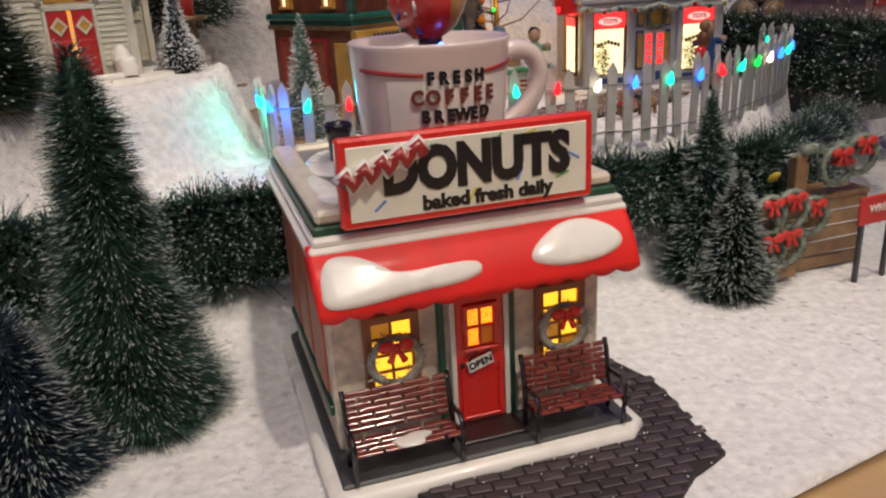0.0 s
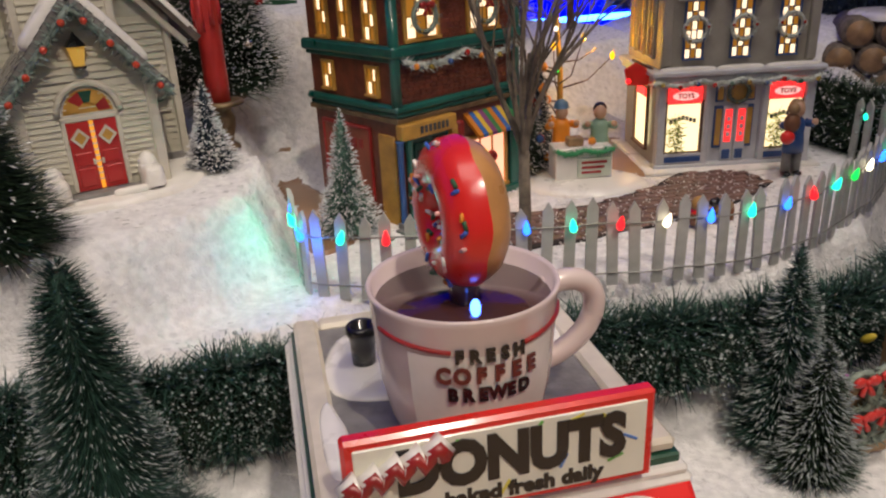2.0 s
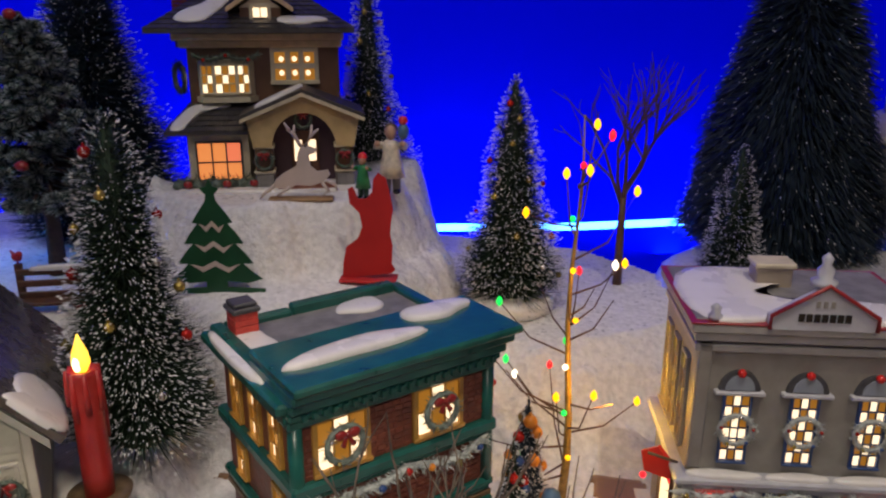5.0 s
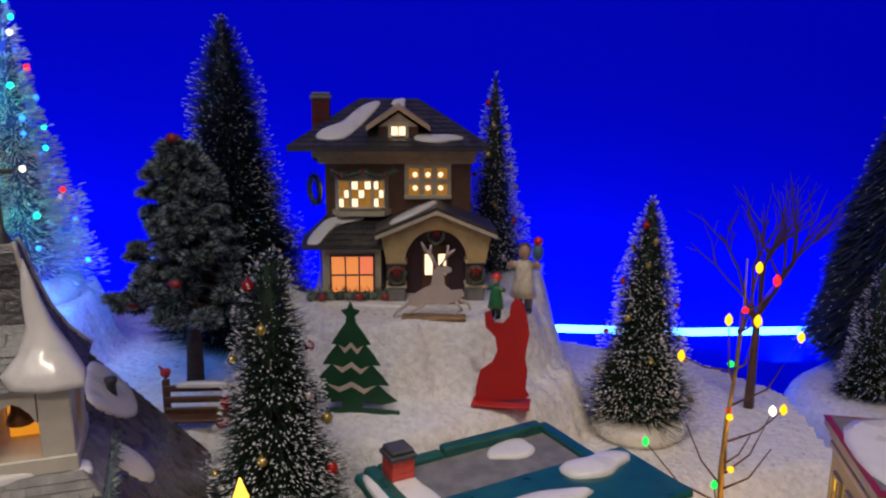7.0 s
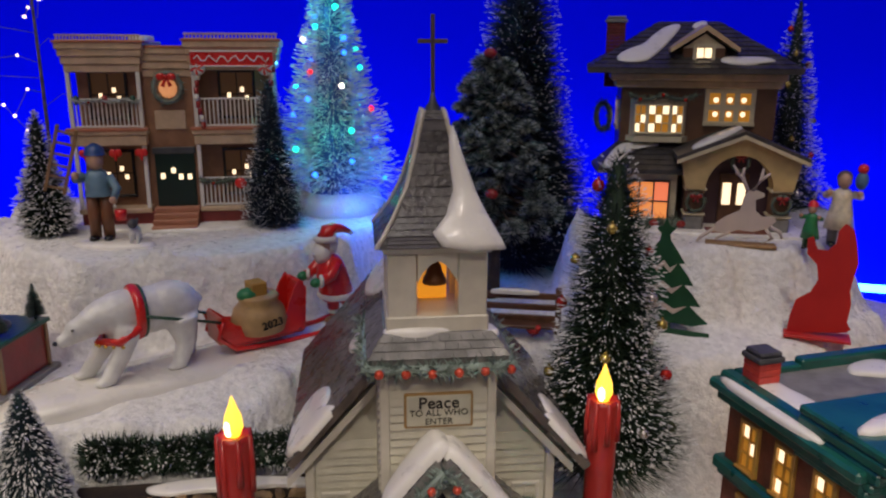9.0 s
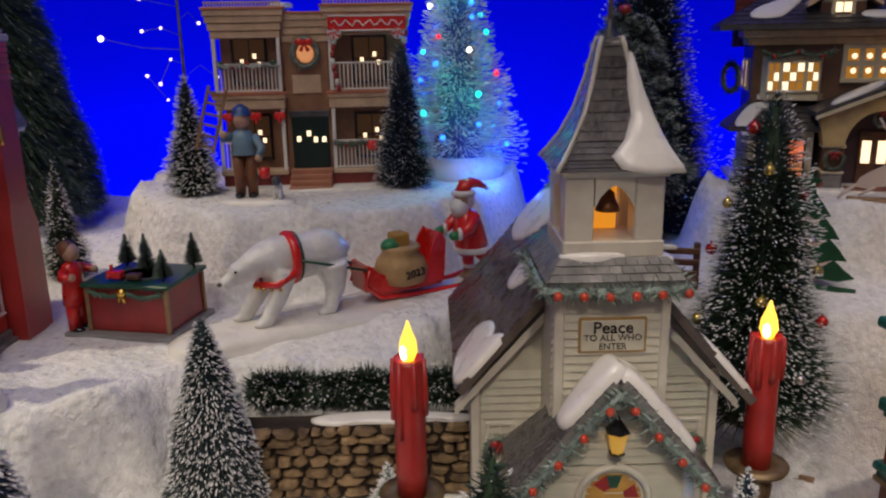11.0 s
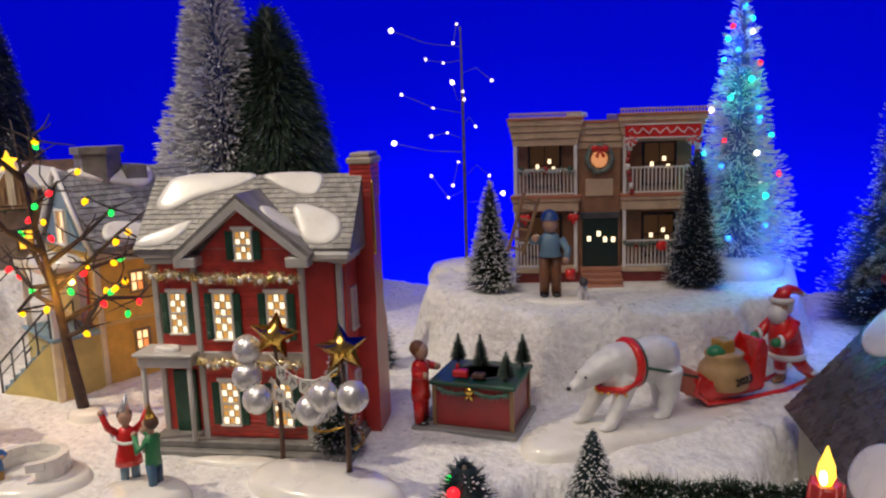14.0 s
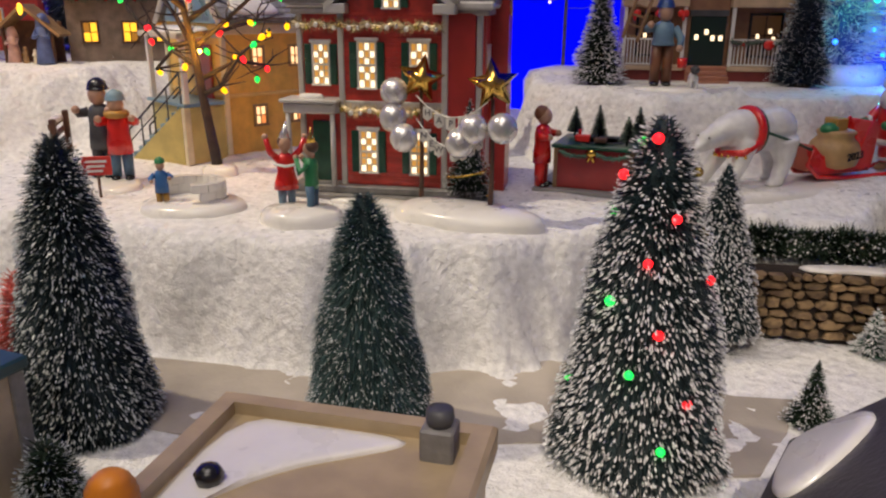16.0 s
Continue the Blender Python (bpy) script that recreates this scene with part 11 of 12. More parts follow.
for i in range(3):
    part("text_bar", Shape().box(-0.009, 0.009 - 0.002 * i, -0.0028, -0.002, 0.034 - i * 0.0045, 0.0362 - i * 0.0045, c=0.0002), WHITE, sg)


def plank(s, k):
    # a short wide ladder carried on the shoulder
    m = pose(-0.038, -0.008, 0.050, 4, 16, 12)
    for x in (-0.0085, 0.0085):
        s.box(x - 0.0016, x + 0.0016, -0.0022, 0.0022, 0.0, 0.066, WOOD_TAN, m=m)
    for i in range(6):
        s.box(-0.0085, 0.0085, -0.0012, 0.0012, 0.004 + i * 0.011, 0.0064 + i * 0.011, WOOD_TAN, m=m)
    s.lathe([(0.0040 * k, 0.006 * k), (0.0046 * k, 0.010 * k), (0.0048 * k, 0.015 * k), (0.0005, 0.0155 * k)], RED, n=12, c=(0.018 * k, -0.008 * k, 0.012 * k))


SHIRT = mat("blue_shirt", (0.16, 0.27, 0.36), rough=0.45, var=0.15, scale=80)
s = Shape()
snow_patch(s, blob_outline(0, 0, 0.040, 0.018, 14, n=24, rough=0.08), 0.006, pose(0, 0, 0))
s.mats = [GLAZE_SNOW]
single("snow_mound", s, pose(-0.742, 0.776, 0.354, 0, 0, 30), "glazed snow mound under the workman figurine", "snow base")
figurine("workman_figurine", -0.757, 0.774, 0.360, 40, 0.094, "workman figurine in brown trousers carrying a ladder", SHIRT, BROWN_CLOTH, BLUE_PAINT, extra=plank, arms=(0.5, 0.0), waist=0.038)
s = Shape().ball((0, 0, 0.013), (0.005, 0.010, 0.006), FUR).ball((0, -0.008, 0.021), (0.0048, 0.006, 0.005), DARK_GREY)
for sx in (-1, 1):
    for y in (-0.006, 0.006):
        s.tube([(sx * 0.003, y, 0.012), (sx * 0.003, y, 0.0)], 0.0018, FUR, n=6)
s.tube([(0, 0.009, 0.014), (0, 0.014, 0.022)], 0.0014, DARK_GREY, n=5)
single("dog_figurine", s, pose(-0.722, 0.785, 0.359, 0, 0, 40), "small black and white dog figurine", "figurine")
figurine("carol_figurine", -0.125, 1.160, 0.354, 10, 0.078, "figurine in a tan coat holding a small child", STUCCO, STONE_GREY, None, hair=BRASS, skirt=True, extra=lambda s, k: s.ball((0.014, -0.008, 0.070 * k), (0.006, 0.006, 0.009), DENIM).ball((0.014, -0.008, 0.082 * k), 0.005, RED))
figurine("carol_figurine", -0.148, 1.130, 0.354, -10, 0.048, "small figurine in green and red", GREEN_CLOTH, DARK_GREEN, RED, skirt=True)


def booth():
    s = Shape()
    snow_patch(s, blob_outline(0, 0, 0.060, 0.046, 3, n=30, rough=0.05), 0.010, pose(0, 0, 0))
    s.mats = [GLAZE_SNOW]
    single("snow_mound", s, pose(0.102, 0.858, 0.106), "round glazed snow base under the kissing booth", "snow base")
    root = thing("market_booth", pose(0.070, 0.848, 0.115, 0, 0, 10), "white market booth with green garland on a snow base", "booth")
    part("counter", Shape().box(0, 0.058, 0.0, 0.030, 0, 0.034, c=0.001), WHITE, root)
    part("front_panel", Shape().box(0.022, 0.056, -0.0018, 0.001, 0.004, 0.024, c=0.0006), mat("mint_panel", (0.55, 0.60, 0.50), rough=0.4), root)
    for i in range(3):
        part("text_bar", Shape().box(0.026, 0.052 - 0.003 * i, -0.0024, -0.0014, 0.018 - i * 0.005, 0.0205 - i * 0.005, c=0.0002), DEEP_RED, root)
    garland(root, [(0.0 + 0.0045 * i, -0.003, 0.033 - 0.004 * abs(math.sin(i * 0.5))) for i in range(14)], 0.0034, seed=4, material=mat("green_swag", (0.05, 0.30, 0.12), rough=0.4, island=0.3))
    part("basket", Shape().box(0.014, 0.030, 0.006, 0.018, 0.034, 0.043, c=0.001), WOOD_TAN, root)
    part("muffin", Shape().ball((0.040, 0.012, 0.037), 0.004), ORANGE, root)
    figurine("vendor_figurine", 0.078, 0.885, 0.116, 10, 0.074, "vendor figurine in orange with a blue cap", ORANGE, BROWN_CLOTH, DENIM)
    figurine("vendor_figurine", 0.116, 0.880, 0.116, 0, 0.074, "figurine in green with dark hair at the booth", mat("sage_cloth", (0.25, 0.38, 0.28), rough=0.45), DARK_GREEN, None, hair=BLACK)


booth()
figurine("guard_figurine", 0.306, 0.872, 0.111, 10, 0.078, "uniformed figurine holding toys beside the toy shop", BLUE_PAINT, STONE_GREY, None, hair=WOOD_TAN, extra=lambda s, k: s.ball((-0.012, -0.014, 0.058 * k), (0.008, 0.007, 0.010), BROWN_CLOTH).ball((-0.012, -0.014, 0.072 * k), 0.006, WOOD_TAN).ball((-0.016, -0.016, 0.044 * k), (0.007, 0.006, 0.007), RED))
s = Shape().ball((0, 0, 0.020), (0.009, 0.018, 0.010), mat("dog_tan", (0.34, 0.20, 0.08), rough=0.5)).ball((0, -0.016, 0.030), (0.007, 0.010, 0.007), BLACK)
for sx in (-1, 1):
    for y in (-0.010, 0.012):
        s.tube([(sx * 0.005, y, 0.018), (sx * 0.005, y, 0.0)], 0.0032, BROWN_CLOTH, n=7)
single("dog_figurine", s, pose(0.206, 0.744, 0.111, 0, 0, -60) @ Matrix.Scale(0.62, 4), "tan and black dog figurine on the snow", "figurine")
s = Shape().ball((0, 0, 0.010), (0.007, 0.008, 0.010), BROWN_CLOTH).ball((0, -0.002, 0.022), 0.0068, mat("bear_tan", (0.45, 0.25, 0.08), rough=0.5)).ball((0, -0.002, 0.015), (0.0078, 0.0078, 0.003), RED)
single("teddy_figurine", s, pose(0.180, 0.728, 0.111, 0, 0, 30), "small brown teddy figurine with a red collar", "figurine")
brush_tree("pine_tree", 0.045, 0.905, 0.112, 0.026, "dark pine with orange and red baubles behind the brick shop", NEEDLE_DARK, 3800, 0.15, z=0.108, seed=62, balls=spread(10, 4, 0.1, 0.9, 0.0042, [ORANGE, BALL_RED, BLUE_PAINT]))
brush_tree("pine_tree", -0.452, 0.628, 0.040, 0.016, "tiny frosted green pine by the stone wall", NEEDLE_PALE, 1800, 0.4, z=0.180, seed=63)
brush_tree("pine_tree", -0.405, 0.615, 0.030, 0.010, "tiny dark pine beside the candle", NEEDLE_DARK, 1000, 0.3, z=0.180, seed=64)


STALL_WREATH = mat("frosted_stall_wreath", (0.20, 0.24, 0.19), rough=0.6, var=0.5, scale=200, island=0.8)


def wreath_stall():
    root = thing("wreath_stall", pose(0.266, 0.552, ground(0.262, 0.552), 0, 0, 18), "wooden stall rack hung with frosted red-bow wreaths", "stall")
    part("post", Shape().box(0.012, 0.024, 0.012, 0.022, 0, 0.098, c=0.001), WOOD_TAN, root)
    for i in range(5):
        part("plank", Shape().box(0.020, 0.085, 0.010, 0.014, 0.002 + i * 0.012, 0.012 + i * 0.012, c=0.0008), WOOD_TAN, root)
    for i in range(5):
        part("side_plank", Shape().box(-0.034, 0.010, 0.0, 0.003, 0.004 + i * 0.0125, 0.0145 + i * 0.0125, c=0.0006), WOOD_TAN, root)
    for k, (x, z) in enumerate(((-0.026, 0.060), (-0.006, 0.062), (-0.024, 0.032), (-0.007, 0.034), (0.024, 0.050), (0.044, 0.088), (0.066, 0.094))):
        wreath(root, pose(x, -0.005 if z < 0.07 and x < 0.02 else 0.005, z), 0.0145, SIGN_RED, material=STALL_WREATH, seed=90 + k)
    garland(root, [(0.016 + 0.007 * i, 0.012, 0.100 + 0.003 * math.sin(i * 1.3)) for i in range(11)], 0.007, seed=33, material=STALL_WREATH)
    part("crate_top", Shape().box(0.030, 0.085, 0.008, 0.040, 0.060, 0.064, c=0.0008), WOOD_TAN, root)
    part("lamp", Shape().lathe([(0.010, 0.0), (0.0105, 0.002), (0.008, 0.005), (0.006, 0.010), (0.0065, 0.012), (0.002, 0.0135)], n=16, c=(0.052, 0.010, 0.088)), mat("lamp_red", (0.4, 0.03, 0.03), rough=0.3), root)
    part("hook", Shape().tube([(0.022, 0.014, 0.092), (0.024, 0.014, 0.104), (0.034, 0.014, 0.108), (0.046, 0.013, 0.106)], 0.0028, n=7), BLACK, root)
    sg = thing("stall_sign", pose(0.316, 0.544, ground(0.316, 0.544), 0, 0, 22), "red wooden sign on two dark posts by the wreath stall", "sign")
    for x in (0.0, 0.030):
        part("post", Shape().box(x - 0.0018, x + 0.0018, -0.0018, 0.0018, 0, 0.056, c=0.0005), DARK_GREY, sg)
    part("board", Shape().box(-0.006, 0.046, -0.003, 0.0, 0.048, 0.070, c=0.001), SIGN_RED, sg)
    words("sign_letters", "WREATHS", 0.0085, pose(0.022, -0.0033, 0.060, 90), WHITE, sg, bold=0.0001)
    for k, (x, y, z, mt) in enumerate(((0.24, 0.56, 0.066, "sprinkle_plum"), (0.302, 0.585, 0.105, "sprinkle_teal"), (0.26, 0.575, 0.088, "sprinkle_gold"), (0.325, 0.60, 0.095, "sprinkle_violet"))):
        col = ((0.35, 0.03, 0.25), (0.02, 0.2, 0.25), (0.5, 0.4, 0.04), (0.3, 0.05, 0.4))[k]
        single("stray_bulb", Shape().ball((0, 0, 0), (0.003, 0.003, 0.006), mat(mt, col, rough=0.2)), pose(x, y, z, 30, 40, 0), "unlit coloured bulb on the stall garland", "bulb", "stall bulbs")


wreath_stall()


def brick_tower():
    root = thing("brick_tower", pose(0.475, 0.865, 0.085, 0, 0, 20), "red brick building with tan window surrounds at the display edge", "house")
    part("wall", Shape().box(0, 0.14, 0, 0.12, 0, 0.24, c=0.001), PINK_BRICK, root)
    for i in range(7):
        for j in range(4):
            part("brick_panel", Shape().box(0.010 + j * 0.033, 0.032 + j * 0.033, -0.002, 0.001, 0.010 + i * 0.032, 0.026 + i * 0.032, c=0.0006), BRICK_RED, root)
    part("ledge", Shape().box(-0.004, 0.144, -0.004, 0.124, 0.115, 0.122, c=0.001).box(-0.004, 0.144, -0.004, 0.124, 0.232, 0.242, c=0.001), CREAM_TRIM, root)
    part("plinth", Shape().box(-0.002, 0.142, -0.002, 0.122, -0.02, 0.006, c=0.001), STONE_GREY, root)


brick_tower()


def far_house(x, y, z, yaw, label, wall, roof_mat, w=0.12, d=0.09, h=0.085, star=False):
    root = thing("small_house", pose(x, y, z, 0, 0, yaw), label, "house")
    part("wall", Shape().box(-w / 2, w / 2, 0, d, 0, h, c=0.001), wall, root)
    s = Shape()
    prism_yz(s, [(-0.010, h - 0.002), (d / 2, h + 0.052), (d + 0.010, h - 0.002), (d + 0.010, h + 0.004), (d / 2, h + 0.058), (-0.010, h + 0.004)], -w / 2 - 0.008, w / 2 + 0.008)
    rf = part("roof", s, roof_mat, root)
    for sx in (-1, 1):
        part("gable_wall", Shape().add([(sx * w / 2, 0, h), (sx * w / 2, d, h), (sx * w / 2, d / 2, h + 0.05)], [(0, 1, 2)]), wall, root)
    s = Shape()
    snow_patch(s, blob_outline(w * 0.5, 0.042, w * 0.46, 0.026, 3, rough=0.16), 0.005, slope_m((-w / 2, -0.010, h + 0.004), (w / 2, -0.010, h + 0.004), (-w / 2, d / 2, h + 0.058)))
    part("roof_snow", s, GLAZE_SNOW, rf)
    for k in (-0.3, 0.05, 0.34):
        window(root, pose(k * w, -0.0005, h * 0.32), 0.018, 0.026, 2, 2, WOOD_BROWN, lit=(LIT_YELLOW, AMBER), share=0.6, rim=0.003)
    garland(root, [(-w / 2 + w * i / 12, -0.012, h - 0.002 - 0.004 * abs(math.sin(i))) for i in range(13)], 0.004, seed=3, material=WREATH, baubles=[BALL_RED] * 4)
    if star:
        part("gable", Shape().plate([(-0.036, h), (0.036, h), (0.0, h + 0.055)], 0.012, None, pose(0, -0.012, 0)), WOOD_TAN, root)
        out = [((0.016 if i % 2 == 0 else 0.007) * math.sin(math.pi * i / 5), (0.016 if i % 2 == 0 else 0.007) * math.cos(math.pi * i / 5)) for i in range(10)]
        part("star", Shape().plate(out, 0.003, None, pose(0.0, -0.018, h + 0.060)), glow("yellow_star", (1.0, 0.55, 0.02), 1.6, (0.8, 0.5, 0.05)), root)
        part("balcony_board", Shape().box(-w / 2 - 0.008, w / 2 + 0.008, -0.016, -0.012, h * 0.94, h * 1.02, c=0.0004), WOOD_TAN, root)
        for i in range(17):
            x = (i / 16 - 0.5) * (w + 0.010)
            part("baluster", Shape().box(x - 0.0016, x + 0.0016, -0.0175, -0.0125, h * 0.95, h * 1.24, c=0.0004), WOOD_TAN if i % 4 else CREAM_TRIM, root)
        part("star_post", Shape().box(-0.005, 0.005, -0.0165, -0.013, h, h + 0.06, c=0.0006), CREAM_TRIM, root)
        s = Shape()
        for sx in (-1, 1):
            snow_patch(s, [(0.0, 0.0), (0.052, 0.0), (0.055, 0.008), (0.048, 0.016), (0.0, 0.016)], 0.005, pose(-0.044 if sx < 0 else 0.0, -0.014, h + 0.004 if sx < 0 else h + 0.061, 0, -52 * 1 if sx < 0 else 52, 0))
        part("gable_snow", s, GLAZE_SNOW, root)
    return root


far_house(-1.452, 0.452, 0.360, 62, "brown timber lodge with a yellow star and snowy roof", mat("lodge_brown", (0.24, 0.18, 0.14), rough=0.5, var=0.3, bump=0.3), WOOD_BROWN, w=0.155, h=0.095, star=True)


def cream_tower(x, y, z):
    root = thing("cream_tower", pose(x, y, z, 0, 0, -12), "cream round tower with lit arched windows on a stepped white base", "tower")
    part("pedestal", Shape().lathe([(0.115, 0.0), (0.110, 0.150), (0.100, 0.170), (0.001, 0.171)], n=28), STONE_GREY, root)
    part("stepped_base", Shape().lathe([(0.108, 0.168), (0.108, 0.180), (0.100, 0.183), (0.100, 0.196), (0.091, 0.199), (0.091, 0.210), (0.001, 0.211)], n=32), CREAM_TRIM, root)
    tw = part("tower_wall", Shape().lathe([(0.080, 0.209), (0.078, 0.36), (0.084, 0.366), (0.084, 0.376), (0.001, 0.377)], n=28), CREAM_TRIM, root)
    part("tower_roof", Shape().lathe([(0.090, 0.374), (0.060, 0.42), (0.002, 0.50)], n=28), DARK_ROOF, root)
    for k, zz in ((0, 0.222), (1, 0.222), (2, 0.222), (0.5, 0.285), (1.5, 0.285), (2.5, 0.285), (3, 0.222), (3.5, 0.285)):
        a = math.radians(-150 + k * 34)
        m = Matrix.Translation((0.079 * math.cos(a), 0.079 * math.sin(a), zz)) @ pose(0, 0, 0, 0, 0, math.degrees(a) + 90)
        arch = [(-0.008, 0), (0.008, 0), (0.008, 0.018)] + [(0.008 * math.cos(t), 0.018 + 0.008 * math.sin(t)) for t in [math.pi * i / 8 for i in range(1, 8)]] + [(-0.008, 0.018)]
        w = part("arched_window", Shape().plate(arch, 0.003, None, pose(0, -0.0015, 0)), WOOD_BROWN, tw, "", m)
        part("lit_pane", Shape().plate([(px_ * 0.66, pz * 0.8 + 0.002) for px_, pz in arch], 0.002, None, pose(0, -0.0024, 0)), LIT_ORANGE, w)


cream_tower(0.605, 1.70, 0.178)


def log_pile():
    root = thing("log_pile", pose(0.530, 1.235, 0.112, 0, 0, -14), "pile of brown bark logs dusted with snow", "logs")
    rand = random.Random(8)
    for row, cnt in enumerate((4, 3, 2)):
        for j in range(cnt):
            c = (-0.066 + row * 0.021 + j * 0.042, 0, 0.021 + row * 0.035)
            lg = part("log", Shape().tube([(c[0] + rand.uniform(-.002, .002), -0.05, c[2]), (c[0], 0.0, c[2] + 0.001), (c[0] + rand.uniform(-.002, .002), 0.05, c[2])], [0.0205, 0.0212, 0.0200], n=14), BARK, root)
            part("log_end", Shape().tube([(c[0], -0.0515, c[2]), (c[0], -0.0495, c[2])], 0.0165, n=14), WOOD_TAN, lg)
    s = Shape()
    snow_patch(s, blob_outline(0.0, 0.0, 0.036, 0.046, 6, rough=0.2), 0.007, pose(0, 0, 0.1085))
    part("snow", s, GLAZE_SNOW, root)


log_pile()
root = thing("red_barn", pose(-1.84, 0.36, 0.34, 0, 0, 60), "dark red barn at the back edge", "barn")
part("wall", Shape().box(-0.10, 0.10, 0, 0.1, 0, 0.22, c=0.001), BRICK_RED, root)
part("corner_post", Shape().box(0.095, 0.105, -0.004, 0.01, 0, 0.22, c=0.001), DEEP_RED, root)
part("roof", Shape().plate([(-0.12, 0.21), (0.12, 0.21), (0.0, 0.31)], 0.11, None, pose(0, -0.005, 0)), DARK_ROOF, root)
window(root, pose(0.02, -0.001, 0.05), 0.03, 0.04, 2, 2, WHITE, lit=(AMBER, AMBER), share=1)
brush_tree("pine_tree", -1.60, 0.27, 0.15, 0.05, "white frosted tree with a pink glow by the stable", NEEDLE_WHITE, 3500, 0.6, z=0.355, seed=65, tip_len=0.005, tip_w=0.0014, lights=spread(8, 3, 0.1, 0.9, 0.003, [BULB["red"], BULB["white"]]))
brush_tree("pine_tree", -1.50, 0.47, 0.20, 0.05, "dark pine beside the timber lodge", NEEDLE_DARK, 3500, 0.15, z=0.355, seed=66)


ROBE_PINK = mat("robe_pink", (0.55, 0.33, 0.28), rough=0.5, var=0.2, scale=120, bump=0.2)
ROBE_BLUE = mat("robe_blue", (0.10, 0.14, 0.32), rough=0.5, var=0.2, scale=120, bump=0.2)


def stable():
    root = thing("stable", pose(-1.489, 0.330, 0.362, 0, 0, 46) @ Matrix.Diagonal((0.62, 0.8, 0.82, 1)), "wooden stable with small plain figurines and a glowing star", "stable")
    for x in (-0.055, 0.055):
        part("post", Shape().box(x - 0.003, x + 0.003, -0.003, 0.003, 0, 0.062, c=0.0006), WOOD_BROWN, root)
    part("back_wall", Shape().box(-0.06, 0.06, 0.03, 0.034, 0, 0.07, c=0.0006), WOOD_BROWN, root)
    for sx in (-1, 1):
        s = Shape()
        prism_xz(s, [(sx * 0.075, 0.045), (0, 0.092), (0, 0.098), (sx * 0.078, 0.049)], -0.012, 0.036)
        part("roof_slope", s, WOOD_TAN, root)
    part("star", Shape().ball((0.002, -0.016, 0.090), (0.006, 0.003, 0.010)), FLAME_TIP, root)
    for k, (x, h, mt) in enumerate(((-0.026, 0.056, ROBE_PINK), (-0.008, 0.026, WOOD_TAN), (0.008, 0.022, STUCCO), (0.026, 0.076, ROBE_BLUE))):
        s = Shape().lathe([(0.20 * h, 0), (0.17 * h, h * 0.25), (0.13 * h, h * 0.5), (0.14 * h, h * 0.70), (0.05 * h, h * 0.78)], mt, n=12).ball((0, 0, h * 0.87), h * 0.115, mt, 10, 8)
        s.lathe([(0.15 * h, h * 0.66), (0.135 * h, h * 0.84), (0.08 * h, h * 0.97), (0.01 * h, h)], mt, n=10, c=(0, h * 0.03, 0))
        for sx in (-1, 1):
            s.tube([(sx * 0.12 * h, 0, h * 0.66), (sx * 0.15 * h, -0.10 * h, h * 0.52), (sx * 0.03 * h, -0.17 * h, h * 0.56)], [0.05 * h, 0.045 * h, 0.03 * h], mt, n=7)
        single("small_figurine", s, pose(-1.489, 0.330, 0.362, 0, 0, 46) @ pose(x * 0.85, 0.000, 0) @ Matrix.Scale(0.9, 4), "small plain robed figurine in the stable", "figurine", "stable figurines")


stable()


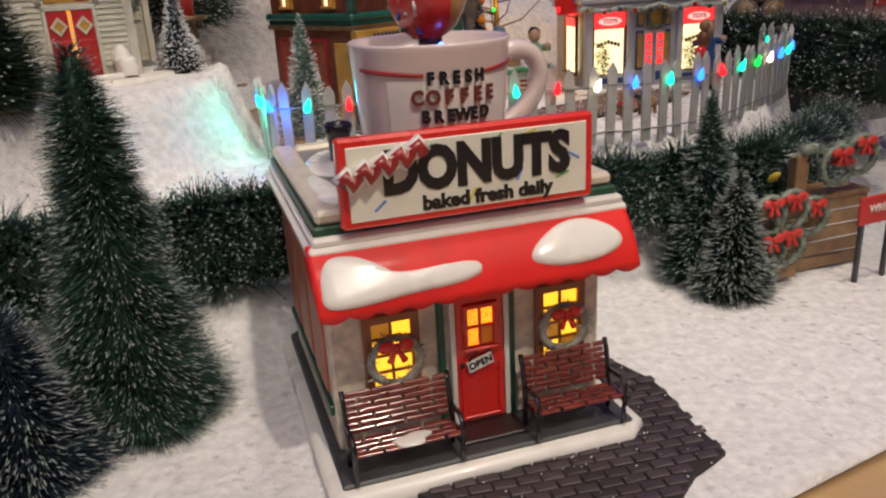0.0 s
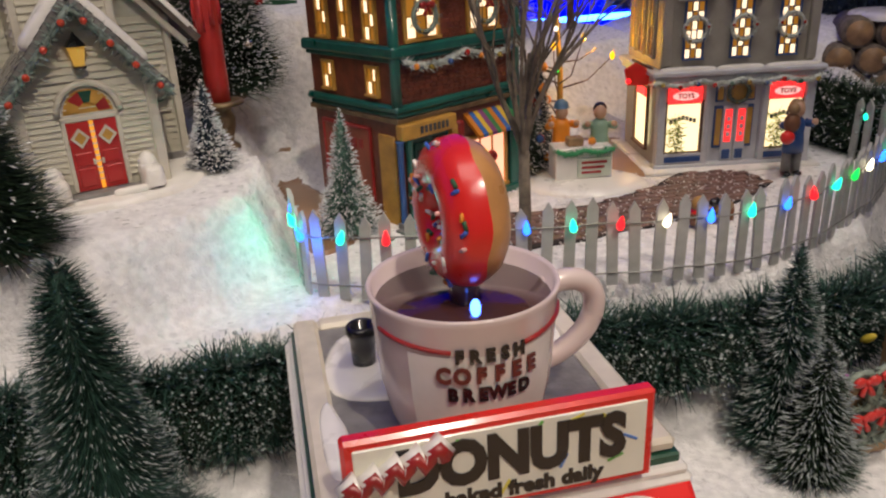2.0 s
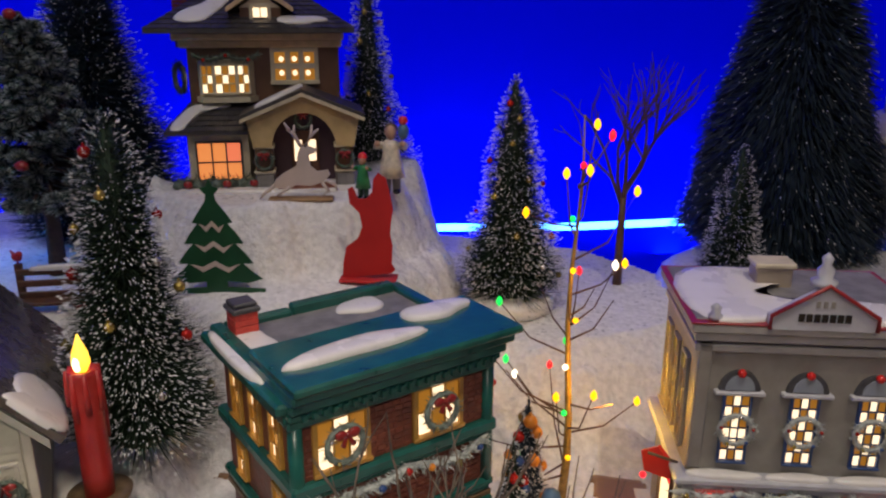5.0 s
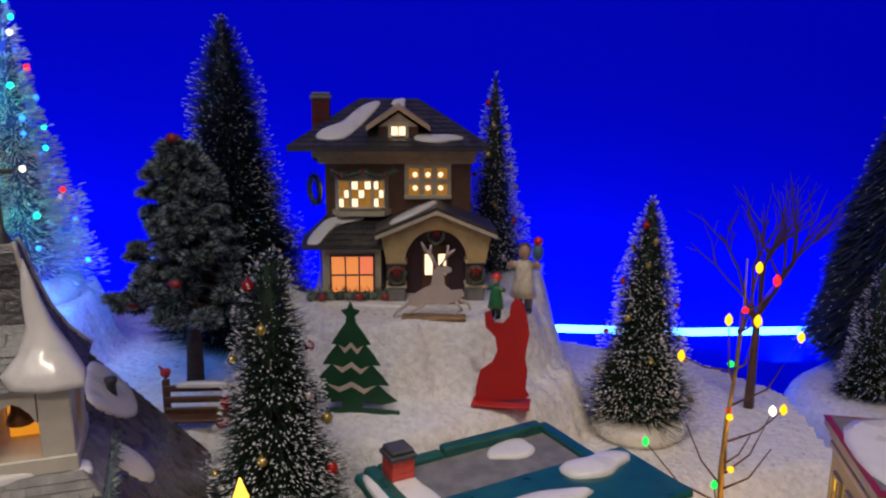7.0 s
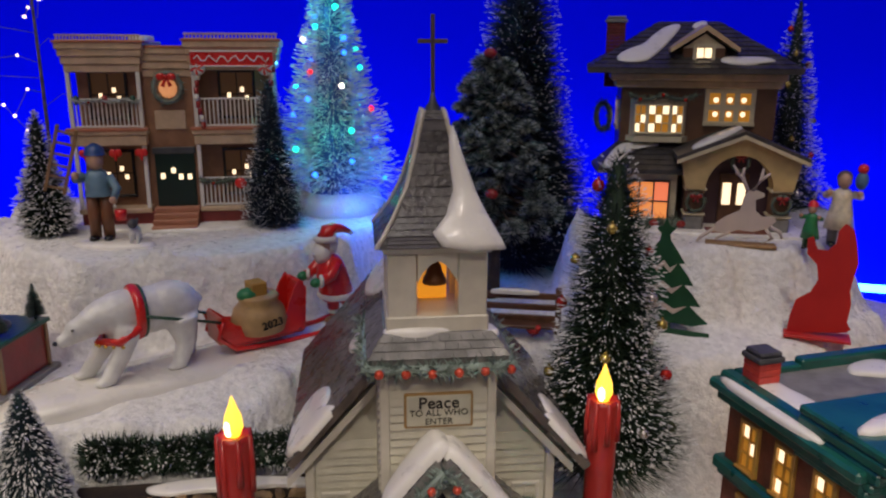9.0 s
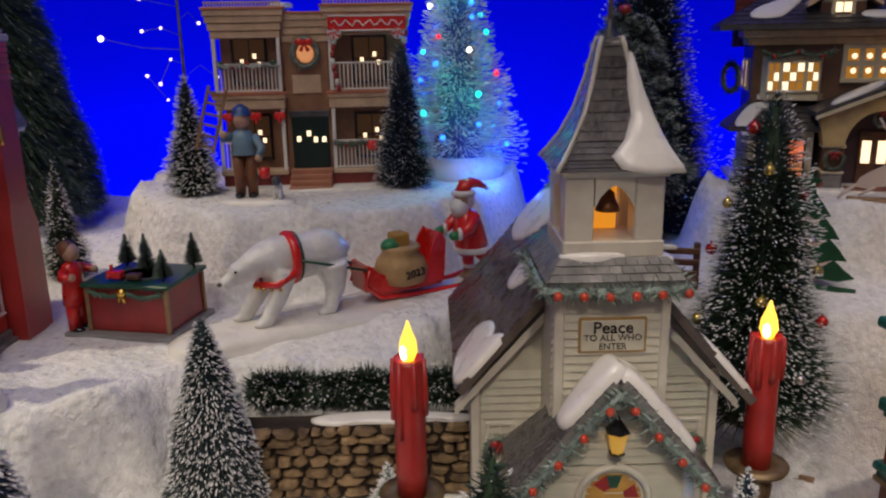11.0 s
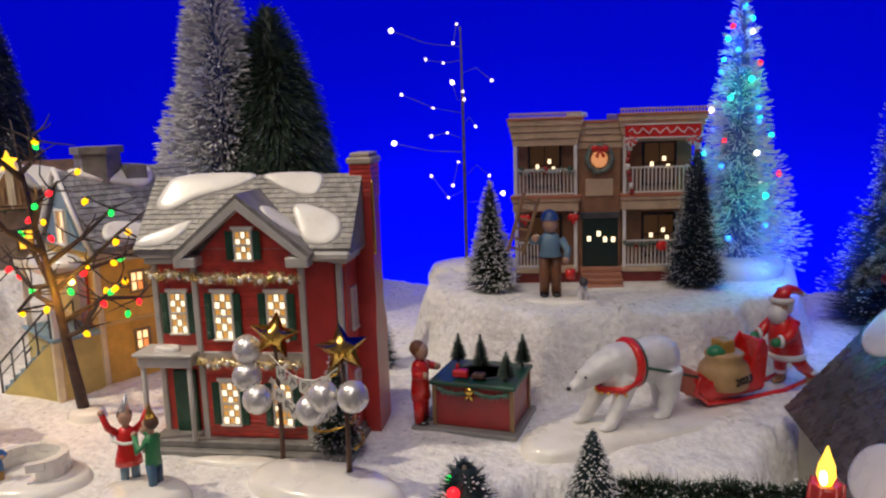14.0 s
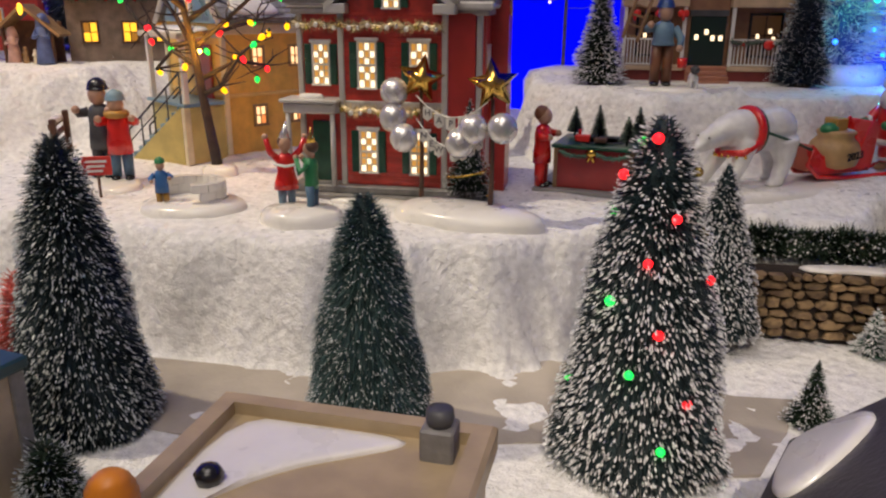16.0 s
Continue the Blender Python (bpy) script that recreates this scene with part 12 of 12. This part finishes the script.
def flat_roof_shop():
    root = thing("flat_roof_shop", pose(-0.576, 0.128, 0.135, 0, 0, 33), "tan flat-roofed shop seen from above with snowy roof", "house")
    # local: far edge along x at y = 0, nearer side at negative y
    TAN = mat("tan_parapet", (0.42, 0.32, 0.19), rough=0.45, var=0.12, scale=60, bump=0.12, coat=0.15)
    L, D, H = 0.128, 0.105, 0.145
    part("wall", Shape().box(0.004, L - 0.004, -D + 0.004, -0.004, 0, H - 0.006, c=0.001), TAN, root)
    part("parapet", Shape().rim(0.010, L - 0.010, -D + 0.010, -0.010, 0.010, -H, -H + 0.012, None, pose(0, 0, 0, -90)), TAN, root)
    part("flat_roof", Shape().box(0.009, L - 0.009, -D + 0.009, -0.009, H - 0.010, H - 0.007, c=0.0004), mat("flecked_roof", (0.20, 0.19, 0.17), rough=0.45, var=0.3, scale=70, bump=0.4, bscale=260, second=(0.62, 0.61, 0.60), ramp=(0.56, 0.64), coat=0.2), root)
    s = Shape()
    snow_patch(s, [(0.011, -0.094), (0.022, -0.088), (0.034, -0.064), (0.052, -0.044), (0.074, -0.030), (0.092, -0.018), (0.090, -0.011), (0.050, -0.0105), (0.011, -0.0105)], 0.003, pose(0, 0, H - 0.007))
    snow_patch(s, blob_outline(0.102, -0.083, 0.014, 0.012, 5, rough=0.2), 0.003, pose(0, 0, H - 0.007))
    part("roof_snow", s, GLAZE_SNOW, root)
    part("chimney", Shape().box(0.100, 0.114, -0.026, -0.012, H - 0.008, H + 0.008, c=0.001), STONE_GREY, root)
    part("chimney_pot", Shape().lathe([(0.005, 0), (0.006, 0.003), (0.0055, 0.007), (0.003, 0.0075)], n=12, c=(0.107, -0.019, H + 0.008)), DARK_GREY, root)
    part("vent", Shape().lathe([(0.005, 0), (0.006, 0.004), (0.004, 0.007), (0.001, 0.008)], n=8, c=(0.027, -0.062, H - 0.0045)), BLACK, root)
    part("orange_cap", Shape().lathe([(0.0086, 0), (0.0096, 0.0012), (0.0088, 0.0028), (0.0095, 0.0042), (0.0084, 0.0058), (0.0088, 0.0072), (0.0072, 0.0088), (0.0074, 0.0100), (0.0048, 0.0124), (0.0010, 0.0136)], n=20, c=(0.004, -0.088, H)), ORANGE, root)

    for i in range(12):
        a, b = math.pi * i / 6, math.pi * (i + 1) / 6
        part("ring_segment", Shape().tube([(0.052 + 0.011 * math.cos(t), -0.090 + 0.006 * math.sin(t), H - 0.0035) for t in (a, (a + b) / 2, b)], 0.0032, n=8), RED if i % 2 else WHITE, root)


flat_roof_shop()
root = thing("corner_shop", pose(-0.725, 0.079, 0.140, 0, 0, 24), "tan stucco shop corner with a dark teal roof edge", "house")
part("wall", Shape().box(-0.13, 0.0, -0.10, 0.0, 0.0, 0.118, c=0.001), mat("tan_stucco", (0.46, 0.37, 0.25), rough=0.5, var=0.15, scale=70, bump=0.2), root)
part("corner_trim", Shape().box(-0.006, 0.0015, -0.008, 0.0015, 0.0, 0.112, c=0.0008), STONE_GREY, root)
part("roof_edge", Shape().box(-0.134, 0.004, -0.104, 0.004, 0.112, 0.120, c=0.0015), mat("teal_roof_edge", (0.022, 0.060, 0.066), rough=0.4, var=0.2, coat=0.2), root)
brush_tree("small_bush", -0.702, 0.080, 0.034, 0.019, "round grey frosted bush beside the tan shop corner", NEEDLE_DARK, 4000, 0.3, z=0.178, seed=71, power=0.4, top_r=0.4, tip_len=0.002, tip_w=0.0007, frost=MID_TIP)
# bristle shape added for a pinkish thing of unknown kind
brush_tree("pink_shape", -0.880, 0.122, 0.085, 0.030, "coral pink bristly shape added for an unidentified thing at the road side", mat("coral_needle", (0.62, 0.16, 0.12), rough=0.5, var=0.3, island=0.5), 7000, 0.12, z=0.172, seed=72, power=0.5, top_r=0.3, tip_len=0.002, tip_w=0.0008)
# felt road below the terrace
pts = [(-0.95, 0.12), (-0.86, 0.185), (-0.79, 0.235), (-0.725, 0.28), (-0.675, 0.335), (-0.635, 0.405), (-0.61, 0.45), (-0.545, 0.462), (-0.494, 0.481), (-0.462, 0.508), (-0.446, 0.46), (-0.436, 0.40), (-0.479, 0.345), (-0.55, 0.33), (-0.60, 0.27), (-0.68, 0.19), (-0.78, 0.12), (-0.9, 0.06)]
s = Shape()
s.slab(pts, 0.1765, 0.1792, ROAD)
single("road", s, pose(0, 0, 0), "grey felt road at the foot of the snow terrace", "road", kind="structure")


def gable_house():
    """Low grey-roofed house below the stone wall; its eave runs away from the lit pine."""
    root = thing("gable_house", pose(-0.3847, 0.2948, 0.160, 0, 0, -78.2), "small cream house with a grey gable roof and thick glazed snow", "house")
    w, d, h, rise = 0.10, 0.094, 0.078, 0.050
    part("wall", Shape().box(-w / 2, w / 2, 0, d, 0, h, c=0.001), CREAM, root)
    for sx in (-1, 1):
        s = Shape()
        prism_yz(s, [(0.001, h), (d - 0.001, h), (d / 2, h + rise - 0.003)], sx * w / 2 - 0.002, sx * w / 2)
        part("gable_wall", s, CREAM, root)
    s = Shape()
    prism_yz(s, [(-0.008, h - 0.004), (d / 2, h + rise - 0.002), (d + 0.008, h - 0.004), (d + 0.008, h + 0.001), (d / 2, h + rise + 0.004), (-0.008, h + 0.001)], -w / 2 - 0.006, w / 2 + 0.006)
    roof = part("roof", s, DARK_ROOF, root)
    s = Shape()
    pad = [(0.007, 0.005), (0.030, 0.004), (0.058, 0.005), (0.074, 0.016), (0.064, 0.032), (0.046, 0.045), (0.027, 0.052), (0.012, 0.048), (0.006, 0.026)]
    ring = []
    for i in range(len(pad)):
        a, b = pad[i], pad[(i + 1) % len(pad)]
        ring += [(a[0] * 0.75 + b[0] * 0.25, a[1] * 0.75 + b[1] * 0.25), (a[0] * 0.25 + b[0] * 0.75, a[1] * 0.25 + b[1] * 0.75)]
    snow_patch(s, ring, 0.004, slope_m((-w / 2 - 0.006, -0.008, h + 0.001), (w / 2 + 0.006, -0.008, h + 0.001), (-w / 2 - 0.006, d / 2, h + rise + 0.004)))
    part("roof_snow", s, GLAZE_SNOW, roof)
    for k in (-0.25, 0.25):
        window(root, pose(k * w, -0.0005, h * 0.32), 0.016, 0.026, 2, 2, WHITE, lit=(LIT_YELLOW, AMBER), share=0.6, rim=0.003)


gable_house()
brush_tree("pine_tree", -0.440, 0.480, 0.050, 0.018, "tiny dark pine beside the grey-roofed house", NEEDLE_DARK, 3500, 0.2, seed=67, tip_len=0.002, tip_w=0.0006)
